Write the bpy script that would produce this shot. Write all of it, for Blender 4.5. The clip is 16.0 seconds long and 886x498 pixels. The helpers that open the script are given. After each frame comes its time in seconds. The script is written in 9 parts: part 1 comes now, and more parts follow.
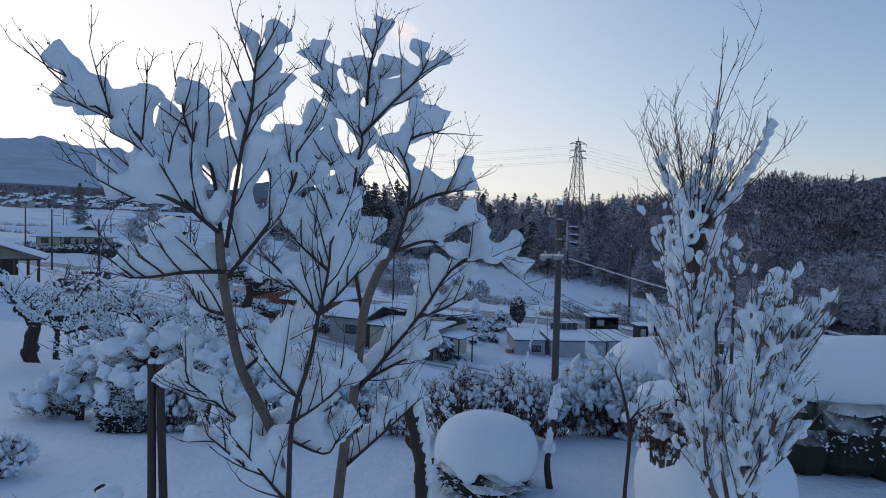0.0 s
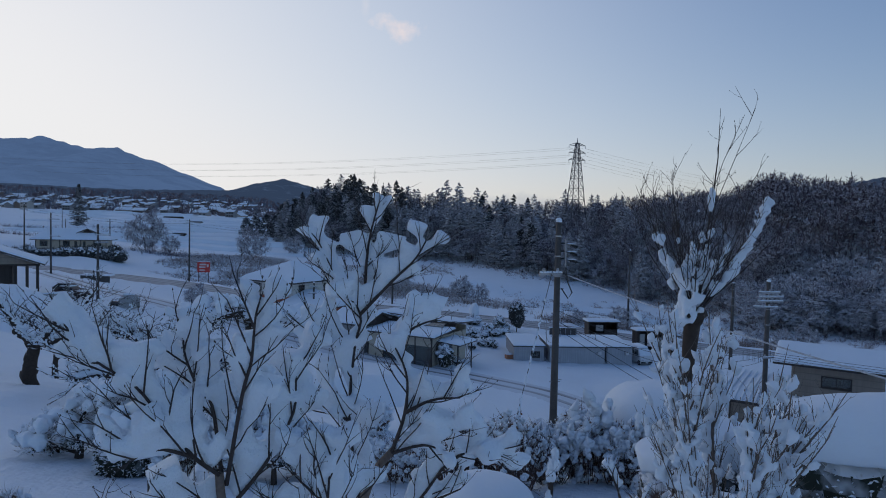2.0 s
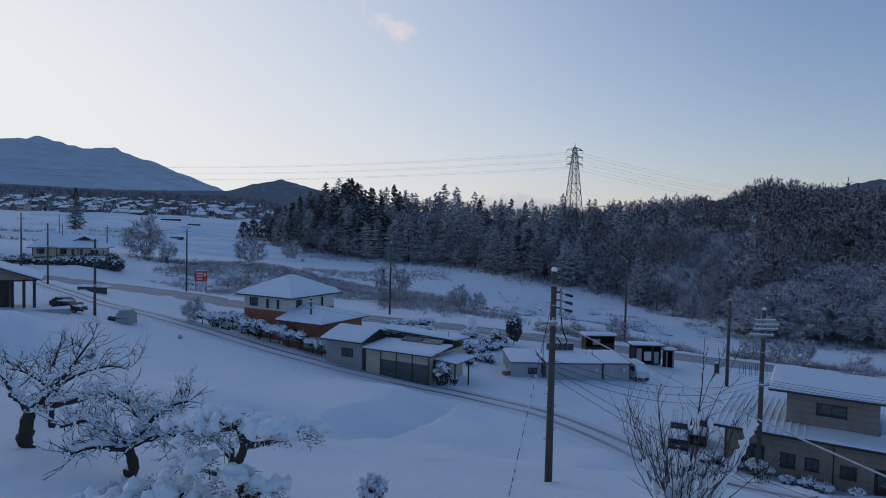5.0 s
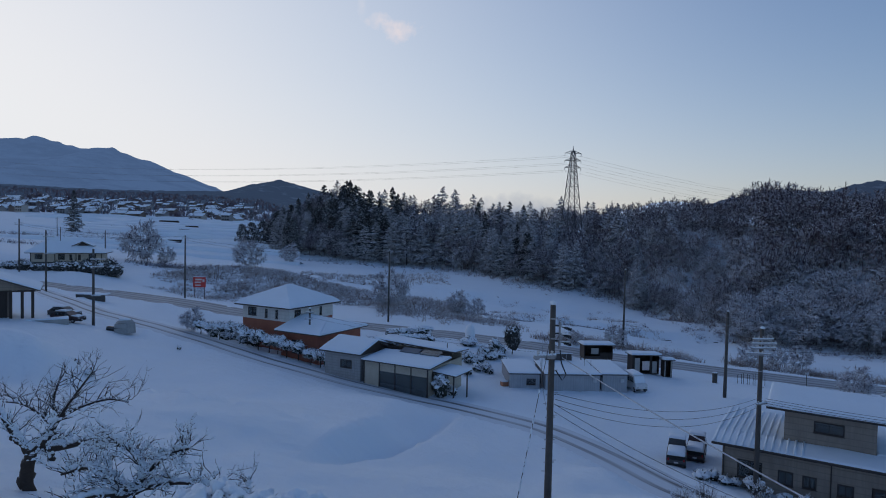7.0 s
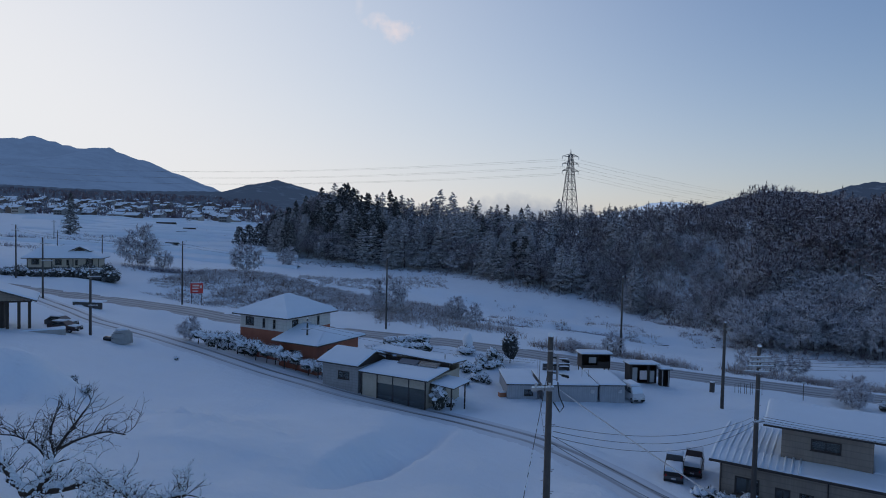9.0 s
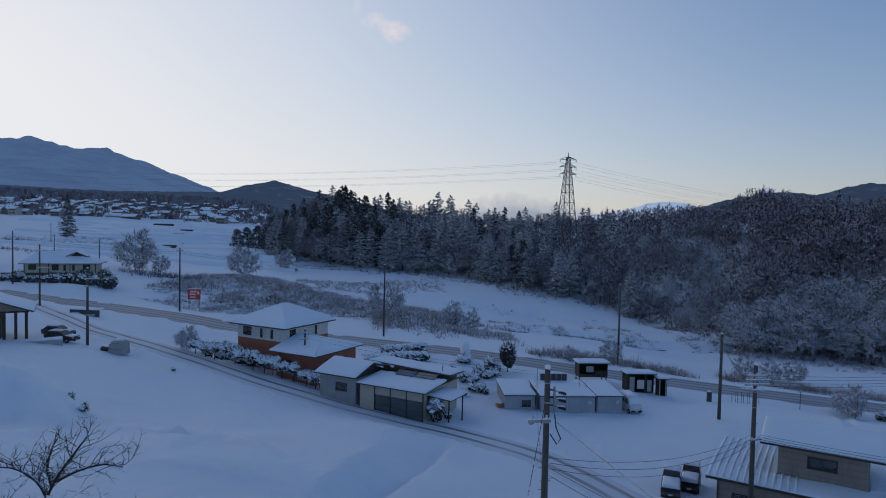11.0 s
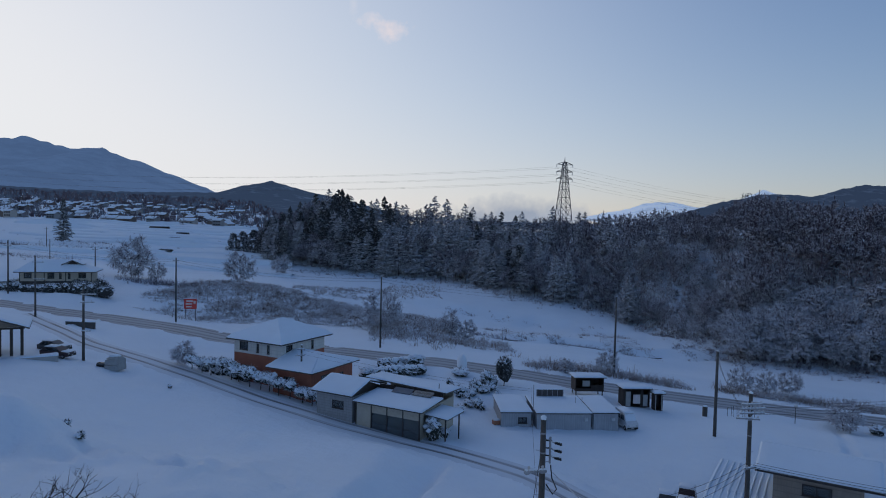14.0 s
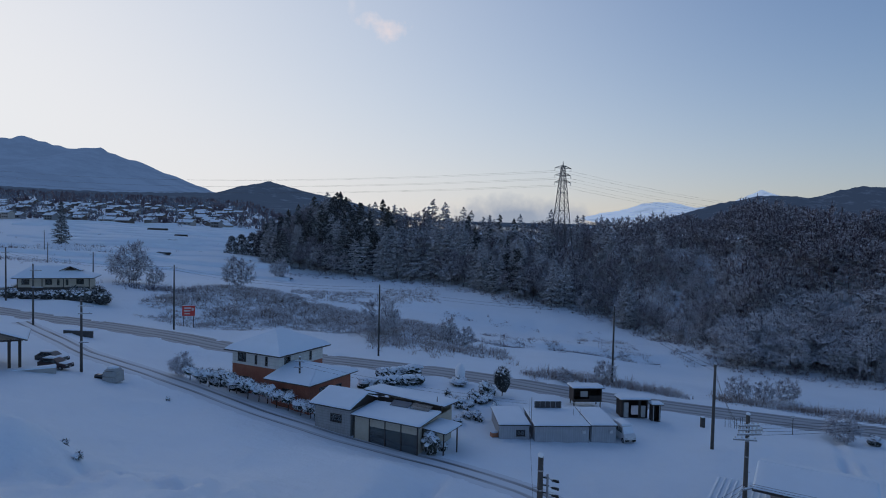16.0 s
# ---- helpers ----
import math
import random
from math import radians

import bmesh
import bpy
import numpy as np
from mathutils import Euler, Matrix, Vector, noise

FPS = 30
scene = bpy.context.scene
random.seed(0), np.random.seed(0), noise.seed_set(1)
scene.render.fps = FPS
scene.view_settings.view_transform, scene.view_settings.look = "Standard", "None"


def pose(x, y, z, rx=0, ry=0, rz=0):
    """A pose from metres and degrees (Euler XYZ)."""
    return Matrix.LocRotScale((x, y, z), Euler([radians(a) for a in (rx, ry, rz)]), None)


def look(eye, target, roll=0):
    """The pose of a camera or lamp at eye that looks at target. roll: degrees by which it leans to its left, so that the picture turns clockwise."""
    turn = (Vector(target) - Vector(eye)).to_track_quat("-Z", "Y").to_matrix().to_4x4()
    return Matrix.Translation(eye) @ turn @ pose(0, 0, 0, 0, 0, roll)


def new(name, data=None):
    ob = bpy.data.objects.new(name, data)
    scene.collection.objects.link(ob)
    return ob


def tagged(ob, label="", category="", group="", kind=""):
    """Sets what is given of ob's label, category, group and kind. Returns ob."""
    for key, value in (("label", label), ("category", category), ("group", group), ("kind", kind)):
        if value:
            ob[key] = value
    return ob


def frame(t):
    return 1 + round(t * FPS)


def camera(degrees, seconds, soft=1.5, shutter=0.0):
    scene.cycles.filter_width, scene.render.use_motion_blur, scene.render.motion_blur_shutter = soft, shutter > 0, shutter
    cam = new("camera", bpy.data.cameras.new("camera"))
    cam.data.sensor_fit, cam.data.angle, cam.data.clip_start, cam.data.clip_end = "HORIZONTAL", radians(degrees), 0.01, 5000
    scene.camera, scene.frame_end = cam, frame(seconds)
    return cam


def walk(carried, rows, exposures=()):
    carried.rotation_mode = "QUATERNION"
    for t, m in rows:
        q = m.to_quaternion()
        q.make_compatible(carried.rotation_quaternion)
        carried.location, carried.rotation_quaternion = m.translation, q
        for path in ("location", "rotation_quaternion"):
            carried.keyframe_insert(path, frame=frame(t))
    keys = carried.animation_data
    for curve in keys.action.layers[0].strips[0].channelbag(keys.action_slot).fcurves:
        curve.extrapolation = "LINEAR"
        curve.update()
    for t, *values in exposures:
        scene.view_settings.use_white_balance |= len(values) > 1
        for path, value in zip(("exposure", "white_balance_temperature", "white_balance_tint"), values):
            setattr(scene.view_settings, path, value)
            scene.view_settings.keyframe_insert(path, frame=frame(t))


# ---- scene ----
cam = camera(69.1, 16.0, soft=1.0)
PATH = [
    (0, (0.000, -0.000, 16.000), (0.00, 99.92, 11.99), 1.30),
    (0.5, (-0.008, 0.010, 16.042), (0.03, 99.93, 12.03), 1.30),
    (1, (-0.010, 0.015, 16.169), (0.03, 99.93, 12.15), 1.30),
    (1.5, (-0.010, 0.015, 16.376), (0.10, 99.93, 12.37), 1.30),
    (2, (-0.009, 0.000, 16.668), (0.12, 99.92, 12.66), 1.30),
    (2.5, (0.009, -0.006, 17.003), (0.20, 99.91, 13.01), 1.30),
    (3, (0.031, -0.015, 17.309), (0.26, 99.91, 13.32), 1.30),
    (3.5, (0.044, -0.007, 17.624), (0.34, 99.91, 13.63), 1.30),
    (4, (0.036, -0.002, 17.957), (0.40, 99.92, 13.96), 1.30),
    (6.5, (0.002, -0.024, 19.558), (0.63, 99.89, 15.54), 1.30),
    (7, (-0.043, -0.040, 19.911), (0.68, 99.88, 15.89), 1.30),
    (7.5, (-0.052, -0.017, 20.245), (0.75, 99.90, 16.23), 1.30),
    (8, (-0.060, -0.004, 20.584), (0.84, 99.91, 16.58), 1.30),
    (8.5, (-0.064, 0.007, 20.878), (0.90, 99.92, 16.87), 1.30),
    (9, (-0.072, 0.015, 21.169), (1.01, 99.93, 17.16), 1.30),
    (11.5, (-0.081, 0.024, 22.781), (1.43, 99.93, 18.77), 1.30),
    (12, (-0.097, 0.011, 23.111), (1.51, 99.92, 19.09), 1.30),
    (12.5, (-0.099, 0.009, 23.439), (1.60, 99.91, 19.42), 1.30),
    (13, (-0.101, 0.006, 23.774), (1.66, 99.91, 19.77), 1.30),
    (13.5, (-0.111, 0.009, 24.119), (1.73, 99.91, 20.12), 1.30),
    (14, (-0.108, 0.007, 24.474), (1.84, 99.91, 20.47), 1.30),
    (14.5, (-0.104, 0.004, 24.812), (1.90, 99.90, 20.80), 1.30),
    (15, (-0.107, 0.003, 25.159), (1.97, 99.90, 21.14), 1.30),
    (15.5, (-0.109, 0.007, 25.537), (2.04, 99.90, 21.52), 1.30),
    (16, (-0.104, 0.011, 25.980), (2.09, 99.91, 21.96), 1.30),
]
walk(cam, [(t, look(eye, target, roll)) for t, eye, target, roll in PATH], exposures=[(0, 0.36, 6850, 10), (0.5, 0.32, 6750, 10), (1.0, 0.24, 6650, 10), (1.5, 0.08, 6550, 10), (3, -0.02, 6450, 10), (6, -0.02, 6380, 10), (16, -0.04, 6350, 10)])

# ---- sky and light: clear dawn sky, the sun low behind thin haze to the left ----
SUN_AZ, SUN_EL = radians(-42), radians(6)
SUN_DIR = Vector((math.sin(SUN_AZ) * math.cos(SUN_EL), math.cos(SUN_AZ) * math.cos(SUN_EL), math.sin(SUN_EL)))
world = bpy.data.worlds.new("dawn_sky")
scene.world = world
world.use_nodes = True
wn, wl = world.node_tree.nodes, world.node_tree.links
wn.clear()


def wnode(kind, **sets):
    n = wn.new(kind)
    for k, v in sets.items():
        n.inputs[k].default_value = v
    return n


def wmath(op, a, b=None, c=None, clamp=False):
    n = wn.new("ShaderNodeMath")
    n.operation, n.use_clamp = op, clamp
    for i, v in enumerate((a, b, c)):
        if v is None:
            continue
        if isinstance(v, (int, float)):
            n.inputs[i].default_value = v
        else:
            wl.new(v, n.inputs[i])
    return n.outputs[0]


def wmix(fac, a, b):
    n = wn.new("ShaderNodeMix")
    n.data_type = "RGBA"
    for sock, v in ((n.inputs[0], fac), (n.inputs[6], a), (n.inputs[7], b)):
        if isinstance(v, (int, float, tuple)):
            sock.default_value = v
        else:
            wl.new(v, sock)
    return n.outputs[2]


sky = wn.new("ShaderNodeTexSky")
sky.sky_type, sky.sun_disc = "NISHITA", False
sky.sun_elevation, sky.sun_rotation = SUN_EL, SUN_AZ
sky.altitude, sky.air_density, sky.dust_density, sky.ozone_density = 900, 1.0, 1.2, 2.5
coord = wn.new("ShaderNodeTexCoord")


def towards(vec):
    n = wn.new("ShaderNodeVectorMath")
    n.operation = "DOT_PRODUCT"
    wl.new(coord.outputs["Generated"], n.inputs[0])
    n.inputs[1].default_value = vec
    return n.outputs["Value"]


sep = wn.new("ShaderNodeSeparateXYZ")
wl.new(coord.outputs["Generated"], sep.inputs[0])
SKY_GAIN = (0.222, 0.214, 0.275)
gain = wn.new("ShaderNodeVectorMath")
gain.operation = "MULTIPLY"
gain.inputs[1].default_value = SKY_GAIN
wl.new(sky.outputs[0], gain.inputs[0])
# thin high haze: softens the glow round the sun and pales the horizon on the sun's side
split = wn.new("ShaderNodeSeparateColor")
wl.new(gain.outputs[0], split.inputs[0])
join = wn.new("ShaderNodeCombineColor")
for k in range(3):
    soft = wmath("SUBTRACT", 1.0, wmath("EXPONENT", wmath("MULTIPLY", split.outputs[k], -1.15)))
    wl.new(wmath("MULTIPLY", soft, 0.95), join.inputs[k])
low = wmath("EXPONENT", wmath("MULTIPLY", wmath("ABSOLUTE", sep.outputs[2]), -6.5))
ahead = wmath("MULTIPLY_ADD", towards(Vector((SUN_DIR.x, SUN_DIR.y, 0)).normalized()), 0.5, 0.5)
veil = wmath("MULTIPLY", wmath("MULTIPLY", low, wmath("POWER", ahead, 2.0)), 0.8, clamp=True)
near_sun = wmath("MULTIPLY", wmath("POWER", wmath("MAXIMUM", towards(SUN_DIR), 0.0), 2.7), 0.72)
tint = wmix(veil, join.outputs[0], (0.72, 0.68, 0.67, 1))
tint = wmix(near_sun, tint, (0.85, 0.86, 0.87, 1))


def cloud(fac, centre, size, seed, scale, colour, ragged, soft_by=1.0):
    """A soft patch of cloud in the direction centre, as wide and high as size."""
    global tint
    sub = wn.new("ShaderNodeVectorMath")
    sub.operation = "SUBTRACT"
    wl.new(coord.outputs["Generated"], sub.inputs[0])
    sub.inputs[1].default_value = centre
    div = wn.new("ShaderNodeVectorMath")
    div.operation = "DIVIDE"
    wl.new(sub.outputs[0], div.inputs[0])
    div.inputs[1].default_value = size
    ln = wn.new("ShaderNodeVectorMath")
    ln.operation = "LENGTH"
    wl.new(div.outputs[0], ln.inputs[0])
    off = wn.new("ShaderNodeVectorMath")
    off.operation = "ADD"
    wl.new(coord.outputs["Generated"], off.inputs[0])
    off.inputs[1].default_value = (seed, seed * 0.7, 0)
    nz = wnode("ShaderNodeTexNoise", Scale=scale, Detail=6.0, Roughness=0.6)
    wl.new(off.outputs[0], nz.inputs["Vector"])
    edge = wmath("MULTIPLY_ADD", wmath("SUBTRACT", nz.outputs["Fac"], 0.5), ragged, wmath("SUBTRACT", 1.0, ln.outputs["Value"]))
    tint = wmix(wmath("MULTIPLY", wmath("MULTIPLY", edge, soft_by, clamp=True), fac), tint, colour)


cloud(0.75, (-0.066, 0.957, 0.279), (0.03, 0.2, 0.015), 3.3, 46.0, (0.82, 0.72, 0.72, 1), 2.6)
cloud(0.6, (-0.092, 0.952, 0.293), (0.02, 0.2, 0.012), 5.1, 52.0, (0.8, 0.72, 0.73, 1), 2.6)
cloud(0.25, (-0.118, 0.945, 0.312), (0.008, 0.2, 0.02), 6.4, 60.0, (0.75, 0.72, 0.75, 1), 2.0)
cloud(0.85, (0.135, 0.99, 0.006), (0.125, 0.3, 0.042), 7.0, 22.0, (0.27, 0.33, 0.44, 1), 1.1, 1.6)
cloud(0.6, (0.2, 0.975, 0.012), (0.06, 0.3, 0.02), 9.0, 24.0, (0.4, 0.45, 0.55, 1), 1.5)
bg = wn.new("ShaderNodeBackground")
bg.inputs["Strength"].default_value = 1.0
wl.new(tint, bg.inputs["Color"])
out = wn.new("ShaderNodeOutputWorld")
wl.new(bg.outputs[0], out.inputs[0])

sun = new("sun", bpy.data.lights.new("sun", "SUN"))
sun.data.energy, sun.data.angle, sun.data.color = 0.06, radians(25), (1.0, 0.9, 0.8)
sun.matrix_world = look(SUN_DIR * 50, (0, 0, 0))

# ---- materials ----
def material(name):
    m = bpy.data.materials.new(name)
    m.use_nodes = True
    n = m.node_tree.nodes
    return m, n, m.node_tree.links, n["Principled BSDF"]


def noise_of(n, l, scale, detail=4, rough=0.6, coords="Object", stretch=None):
    tc = n.new("ShaderNodeTexCoord")
    t = n.new("ShaderNodeTexNoise")
    t.inputs["Scale"].default_value, t.inputs["Detail"].default_value, t.inputs["Roughness"].default_value = scale, detail, rough
    if stretch:
        mp = n.new("ShaderNodeMapping")
        mp.inputs["Scale"].default_value = stretch
        l.new(tc.outputs[coords], mp.inputs[0])
        l.new(mp.outputs[0], t.inputs["Vector"])
    else:
        l.new(tc.outputs[coords], t.inputs["Vector"])
    return t.outputs["Fac"]


def ramp(n, l, fac, stops):
    r = n.new("ShaderNodeValToRGB")
    e = r.color_ramp.elements
    e[0].position, e[0].color = stops[0][0], (*stops[0][1], 1)
    e[1].position, e[1].color = stops[-1][0], (*stops[-1][1], 1)
    for p, c in stops[1:-1]:
        e.new(p).color = (*c, 1)
    l.new(fac, r.inputs[0])
    return r.outputs[0]


def mixed(n, l, fac, a, b, kind="MIX"):
    m = n.new("ShaderNodeMix")
    m.data_type, m.blend_type = "RGBA", kind
    for sock, v in ((m.inputs[0], fac), (m.inputs[6], a), (m.inputs[7], b)):
        if isinstance(v, (int, float)):
            sock.default_value = v
        elif isinstance(v, tuple):
            sock.default_value = (*v[:3], 1)
        else:
            l.new(v, sock)
    return m.outputs[2]


def bumped(n, l, bsdf, fac, dist, strength=0.6):
    b = n.new("ShaderNodeBump")
    b.inputs["Strength"].default_value, b.inputs["Distance"].default_value = strength, dist
    l.new(fac, b.inputs["Height"])
    l.new(b.outputs[0], bsdf.inputs["Normal"])


def plain(name, a, b, rough=0.7, scale=3.0, fine=40.0, bump=0.004, metal=0.0, stretch=None):
    """A surface whose colour wanders between a and b at two scales."""
    m, n, l, p = material(name)
    big, small = noise_of(n, l, scale, stretch=stretch), noise_of(n, l, fine, 3, stretch=stretch)
    c = mixed(n, l, ramp(n, l, big, [(0.35, (0, 0, 0)), (0.65, (1, 1, 1))]), a, b)
    c = mixed(n, l, 0.35, c, ramp(n, l, small, [(0.3, tuple(v * 0.75 for v in a)), (0.7, tuple(min(1, v * 1.2) for v in b))]))
    l.new(c, p.inputs["Base Color"])
    p.inputs["Roughness"].default_value, p.inputs["Metallic"].default_value = rough, metal
    bumped(n, l, p, small, bump)
    return m


def with_snow(name, dark, light, snow_from=0.25, snow_to=0.6, rough=0.85, scale=2.0, patch=1.0, coords="Object", sep_noise=3.0):
    """Bark, twigs or needles with snow lying on what faces up."""
    m, n, l, p = material(name)
    g = n.new("ShaderNodeNewGeometry")
    s = n.new("ShaderNodeSeparateXYZ")
    l.new(g.outputs["Normal"], s.inputs[0])
    nz = noise_of(n, l, sep_noise, 3, coords=coords)
    add = n.new("ShaderNodeMath")
    add.operation = "MULTIPLY_ADD"
    l.new(nz, add.inputs[0])
    add.inputs[1].default_value = patch
    l.new(s.outputs["Z"], add.inputs[2])
    sub = n.new("ShaderNodeMath")
    sub.operation = "SUBTRACT"
    l.new(add.outputs[0], sub.inputs[0])
    sub.inputs[1].default_value = patch * 0.5
    mr = n.new("ShaderNodeMapRange")
    mr.inputs[1].default_value, mr.inputs[2].default_value = snow_from, snow_to
    l.new(sub.outputs[0], mr.inputs[0])
    bark = mixed(n, l, noise_of(n, l, scale, 4, coords=coords), dark, light)
    l.new(mixed(n, l, mr.outputs[0], bark, (0.82, 0.85, 0.9)), p.inputs["Base Color"])
    p.inputs["Roughness"].default_value = rough
    p.inputs["Specular IOR Level"].default_value = 0.2
    return m


def snow_mat(name, scale, dist, tone=(0.76, 0.845, 0.925), grain=0.25):
    m, n, l, p = material(name)
    big, mid, small = noise_of(n, l, 0.25 * scale, 5), noise_of(n, l, 2.2 * scale, 4), noise_of(n, l, 30 * scale, 3)
    c = mixed(n, l, ramp(n, l, big, [(0.3, (0, 0, 0)), (0.7, (1, 1, 1))]), tuple(v * 0.95 for v in tone), tone)
    l.new(c, p.inputs["Base Color"])
    p.inputs["Roughness"].default_value = 0.75
    p.inputs["Specular IOR Level"].default_value = 0.25
    ad = n.new("ShaderNodeMath")
    ad.operation = "MULTIPLY_ADD"
    l.new(small, ad.inputs[0])
    ad.inputs[1].default_value = grain
    l.new(mid, ad.inputs[2])
    bumped(n, l, p, ad.outputs[0], dist, 0.7)
    return m


SNOW_GROUND = snow_mat("ground_snow", 0.4, 0.3, (0.77, 0.85, 0.925), 0.16)
SNOW = snow_mat("soft_snow", 4.0, 0.03, (0.82, 0.88, 0.94))
SNOW_ROOF = snow_mat("roof_snow", 1.2, 0.05)
BARK = with_snow("snowy_bark", (0.032, 0.025, 0.022), (0.085, 0.065, 0.053), 0.62, 0.85, scale=14, sep_noise=9)
BARK_PALE = plain("pale_bark", (0.1, 0.075, 0.06), (0.19, 0.15, 0.125), 0.85, 9, 60, 0.003)
TWIG = plain("dark_twig", (0.032, 0.025, 0.023), (0.065, 0.048, 0.042), 0.8, 8, 60, 0.001)
FROST_TWIG = with_snow("frosted_twigs", (0.085, 0.062, 0.075), (0.15, 0.116, 0.138), 0.34, 1.05, scale=1.5, patch=1.2, sep_noise=0.9)
WHITE_TWIG = with_snow("white_frosted_twigs", (0.14, 0.115, 0.135), (0.22, 0.19, 0.215), -0.1, 0.95, scale=1.5, patch=1.2, sep_noise=0.9)
LARCH_TWIG = with_snow("snowy_larch_boughs", (0.06, 0.045, 0.046), (0.115, 0.086, 0.088), 0.28, 0.9, scale=1.5, patch=1.3, sep_noise=1.1)
NEEDLES = with_snow("snowy_needles", (0.034, 0.036, 0.036), (0.068, 0.068, 0.062), 0.46, 1.0, scale=1.5, patch=1.3, sep_noise=1.3)
NEEDLES_SNOWY = with_snow("deep_snow_needles", (0.022, 0.028, 0.022), (0.045, 0.048, 0.036), 0.1, 0.45, scale=3, patch=0.9, sep_noise=2)
DARK_WOOD = plain("dark_wood", (0.03, 0.022, 0.018), (0.06, 0.045, 0.036), 0.75, 2, 30, 0.003, stretch=(1, 1, 0.15))
BRUSH = with_snow("dry_brush", (0.13, 0.09, 0.075), (0.27, 0.17, 0.12), 0.0, 0.9, scale=0.3, patch=1.4, sep_noise=0.25)


def glass_mat():
    m, n, l, p = material("window_glass")
    p.inputs["Base Color"].default_value = (0.35, 0.4, 0.42, 1)
    p.inputs["Roughness"].default_value = 0.05
    p.inputs["Transmission Weight"].default_value = 0.85
    f = noise_of(n, l, 1.5, 2)
    bumped(n, l, p, f, 0.01, 0.2)
    return m


def board_mat(name, a, b, size, axis, rough=0.7, seam=0.6):
    """Painted wall boards: shallow grooves at an even distance, weathered between them."""
    m, n, l, p = material(name)
    tc = n.new("ShaderNodeTexCoord")
    sp = n.new("ShaderNodeSeparateXYZ")
    l.new(tc.outputs["Object"], sp.inputs[0])
    fr = n.new("ShaderNodeMath")
    fr.operation = "PINGPONG"
    l.new(sp.outputs[axis], fr.inputs[0])
    fr.inputs[1].default_value = size / 2
    mr = n.new("ShaderNodeMapRange")
    mr.inputs[1].default_value, mr.inputs[2].default_value = 0.0, size * 0.12
    l.new(fr.outputs[0], mr.inputs[0])
    big = noise_of(n, l, 0.8, 5)
    streak = noise_of(n, l, 2.0, 4, stretch=(3, 3, 0.25))
    c = mixed(n, l, ramp(n, l, big, [(0.35, (0, 0, 0)), (0.65, (1, 1, 1))]), a, b)
    c = mixed(n, l, ramp(n, l, streak, [(0.4, (0.25, 0.25, 0.25)), (0.6, (0, 0, 0))]), c, tuple(v * 0.55 for v in a))
    c = mixed(n, l, mr.outputs[0], tuple(v * seam for v in a), c)
    l.new(c, p.inputs["Base Color"])
    p.inputs["Roughness"].default_value = rough
    bumped(n, l, p, mr.outputs[0], 0.012, 0.35)
    return m


GLASS = glass_mat()
TAN = board_mat("tan_siding", (0.27, 0.225, 0.185), (0.33, 0.28, 0.225), 0.45, 2, seam=0.82)
GREY_WALL = board_mat("grey_siding", (0.3, 0.3, 0.295), (0.37, 0.365, 0.36), 0.3, 2, seam=0.8)
GREY_STEEL = board_mat("grey_corrugated_steel", (0.38, 0.39, 0.41), (0.45, 0.46, 0.48), 0.25, 0, 0.5, seam=0.85)
WHITE_WALL = board_mat("white_siding", (0.6, 0.59, 0.56), (0.7, 0.69, 0.66), 0.45, 2, seam=0.85)
BRICK_RED = board_mat("brick_red_siding", (0.34, 0.11, 0.065), (0.42, 0.15, 0.09), 0.09, 2)
CREAM = plain("cream_panel", (0.42, 0.37, 0.29), (0.5, 0.45, 0.36), 0.7, 1.0, 12, 0.002)
BROWN_TRIM = plain("brown_trim", (0.035, 0.026, 0.022), (0.06, 0.045, 0.036), 0.55, 2, 20, 0.002)
ROOF_METAL = plain("dark_roof_metal", (0.06, 0.055, 0.055), (0.1, 0.085, 0.08), 0.45, 1.5, 15, 0.002, 0.3)
GALV = plain("galvanised_steel", (0.25, 0.26, 0.28), (0.4, 0.41, 0.43), 0.45, 2, 18, 0.002, 0.8)
CONCRETE = plain("weathered_concrete", (0.06, 0.053, 0.048), (0.105, 0.094, 0.085), 0.85, 1.2, 25, 0.004)
CONCRETE_PALE = plain("pale_concrete", (0.3, 0.29, 0.28), (0.42, 0.41, 0.39), 0.85, 1.2, 25, 0.004)
INSULATOR = plain("white_porcelain", (0.5, 0.5, 0.5), (0.62, 0.62, 0.62), 0.3, 5, 30, 0.001)
RUBBER = plain("black_rubber", (0.012, 0.012, 0.013), (0.025, 0.025, 0.025), 0.8, 5, 40, 0.002)
CABLE = plain("black_cable", (0.015, 0.015, 0.016), (0.03, 0.03, 0.03), 0.6, 5, 40, 0.0005)
FROST_CABLE = plain("frosted_cable", (0.3, 0.31, 0.33), (0.6, 0.63, 0.66), 0.8, 5, 40, 0.001)
SIGN_RED = plain("red_sign_paint", (0.5, 0.035, 0.03), (0.62, 0.06, 0.045), 0.5, 2, 20, 0.001)
SIGN_PALE = plain("pale_sign_paint", (0.6, 0.5, 0.48), (0.7, 0.62, 0.6), 0.5, 2, 20, 0.001)
TARP = plain("grey_tarpaulin", (0.28, 0.28, 0.27), (0.4, 0.4, 0.39), 0.6, 3, 20, 0.01)
DARK_ROOM = plain("dim_room", (0.06, 0.055, 0.05), (0.1, 0.09, 0.08), 0.9, 1, 9, 0.002)
CAR_WHITE = plain("white_car_paint", (0.6, 0.61, 0.62), (0.68, 0.69, 0.7), 0.3, 1, 9, 0.0005)
CAR_DARK = plain("dark_maroon_car_paint", (0.05, 0.03, 0.032), (0.07, 0.04, 0.042), 0.3, 1, 9, 0.0005)
CAR_GREY = plain("dark_grey_car_paint", (0.05, 0.052, 0.056), (0.08, 0.082, 0.088), 0.3, 1, 9, 0.0005)
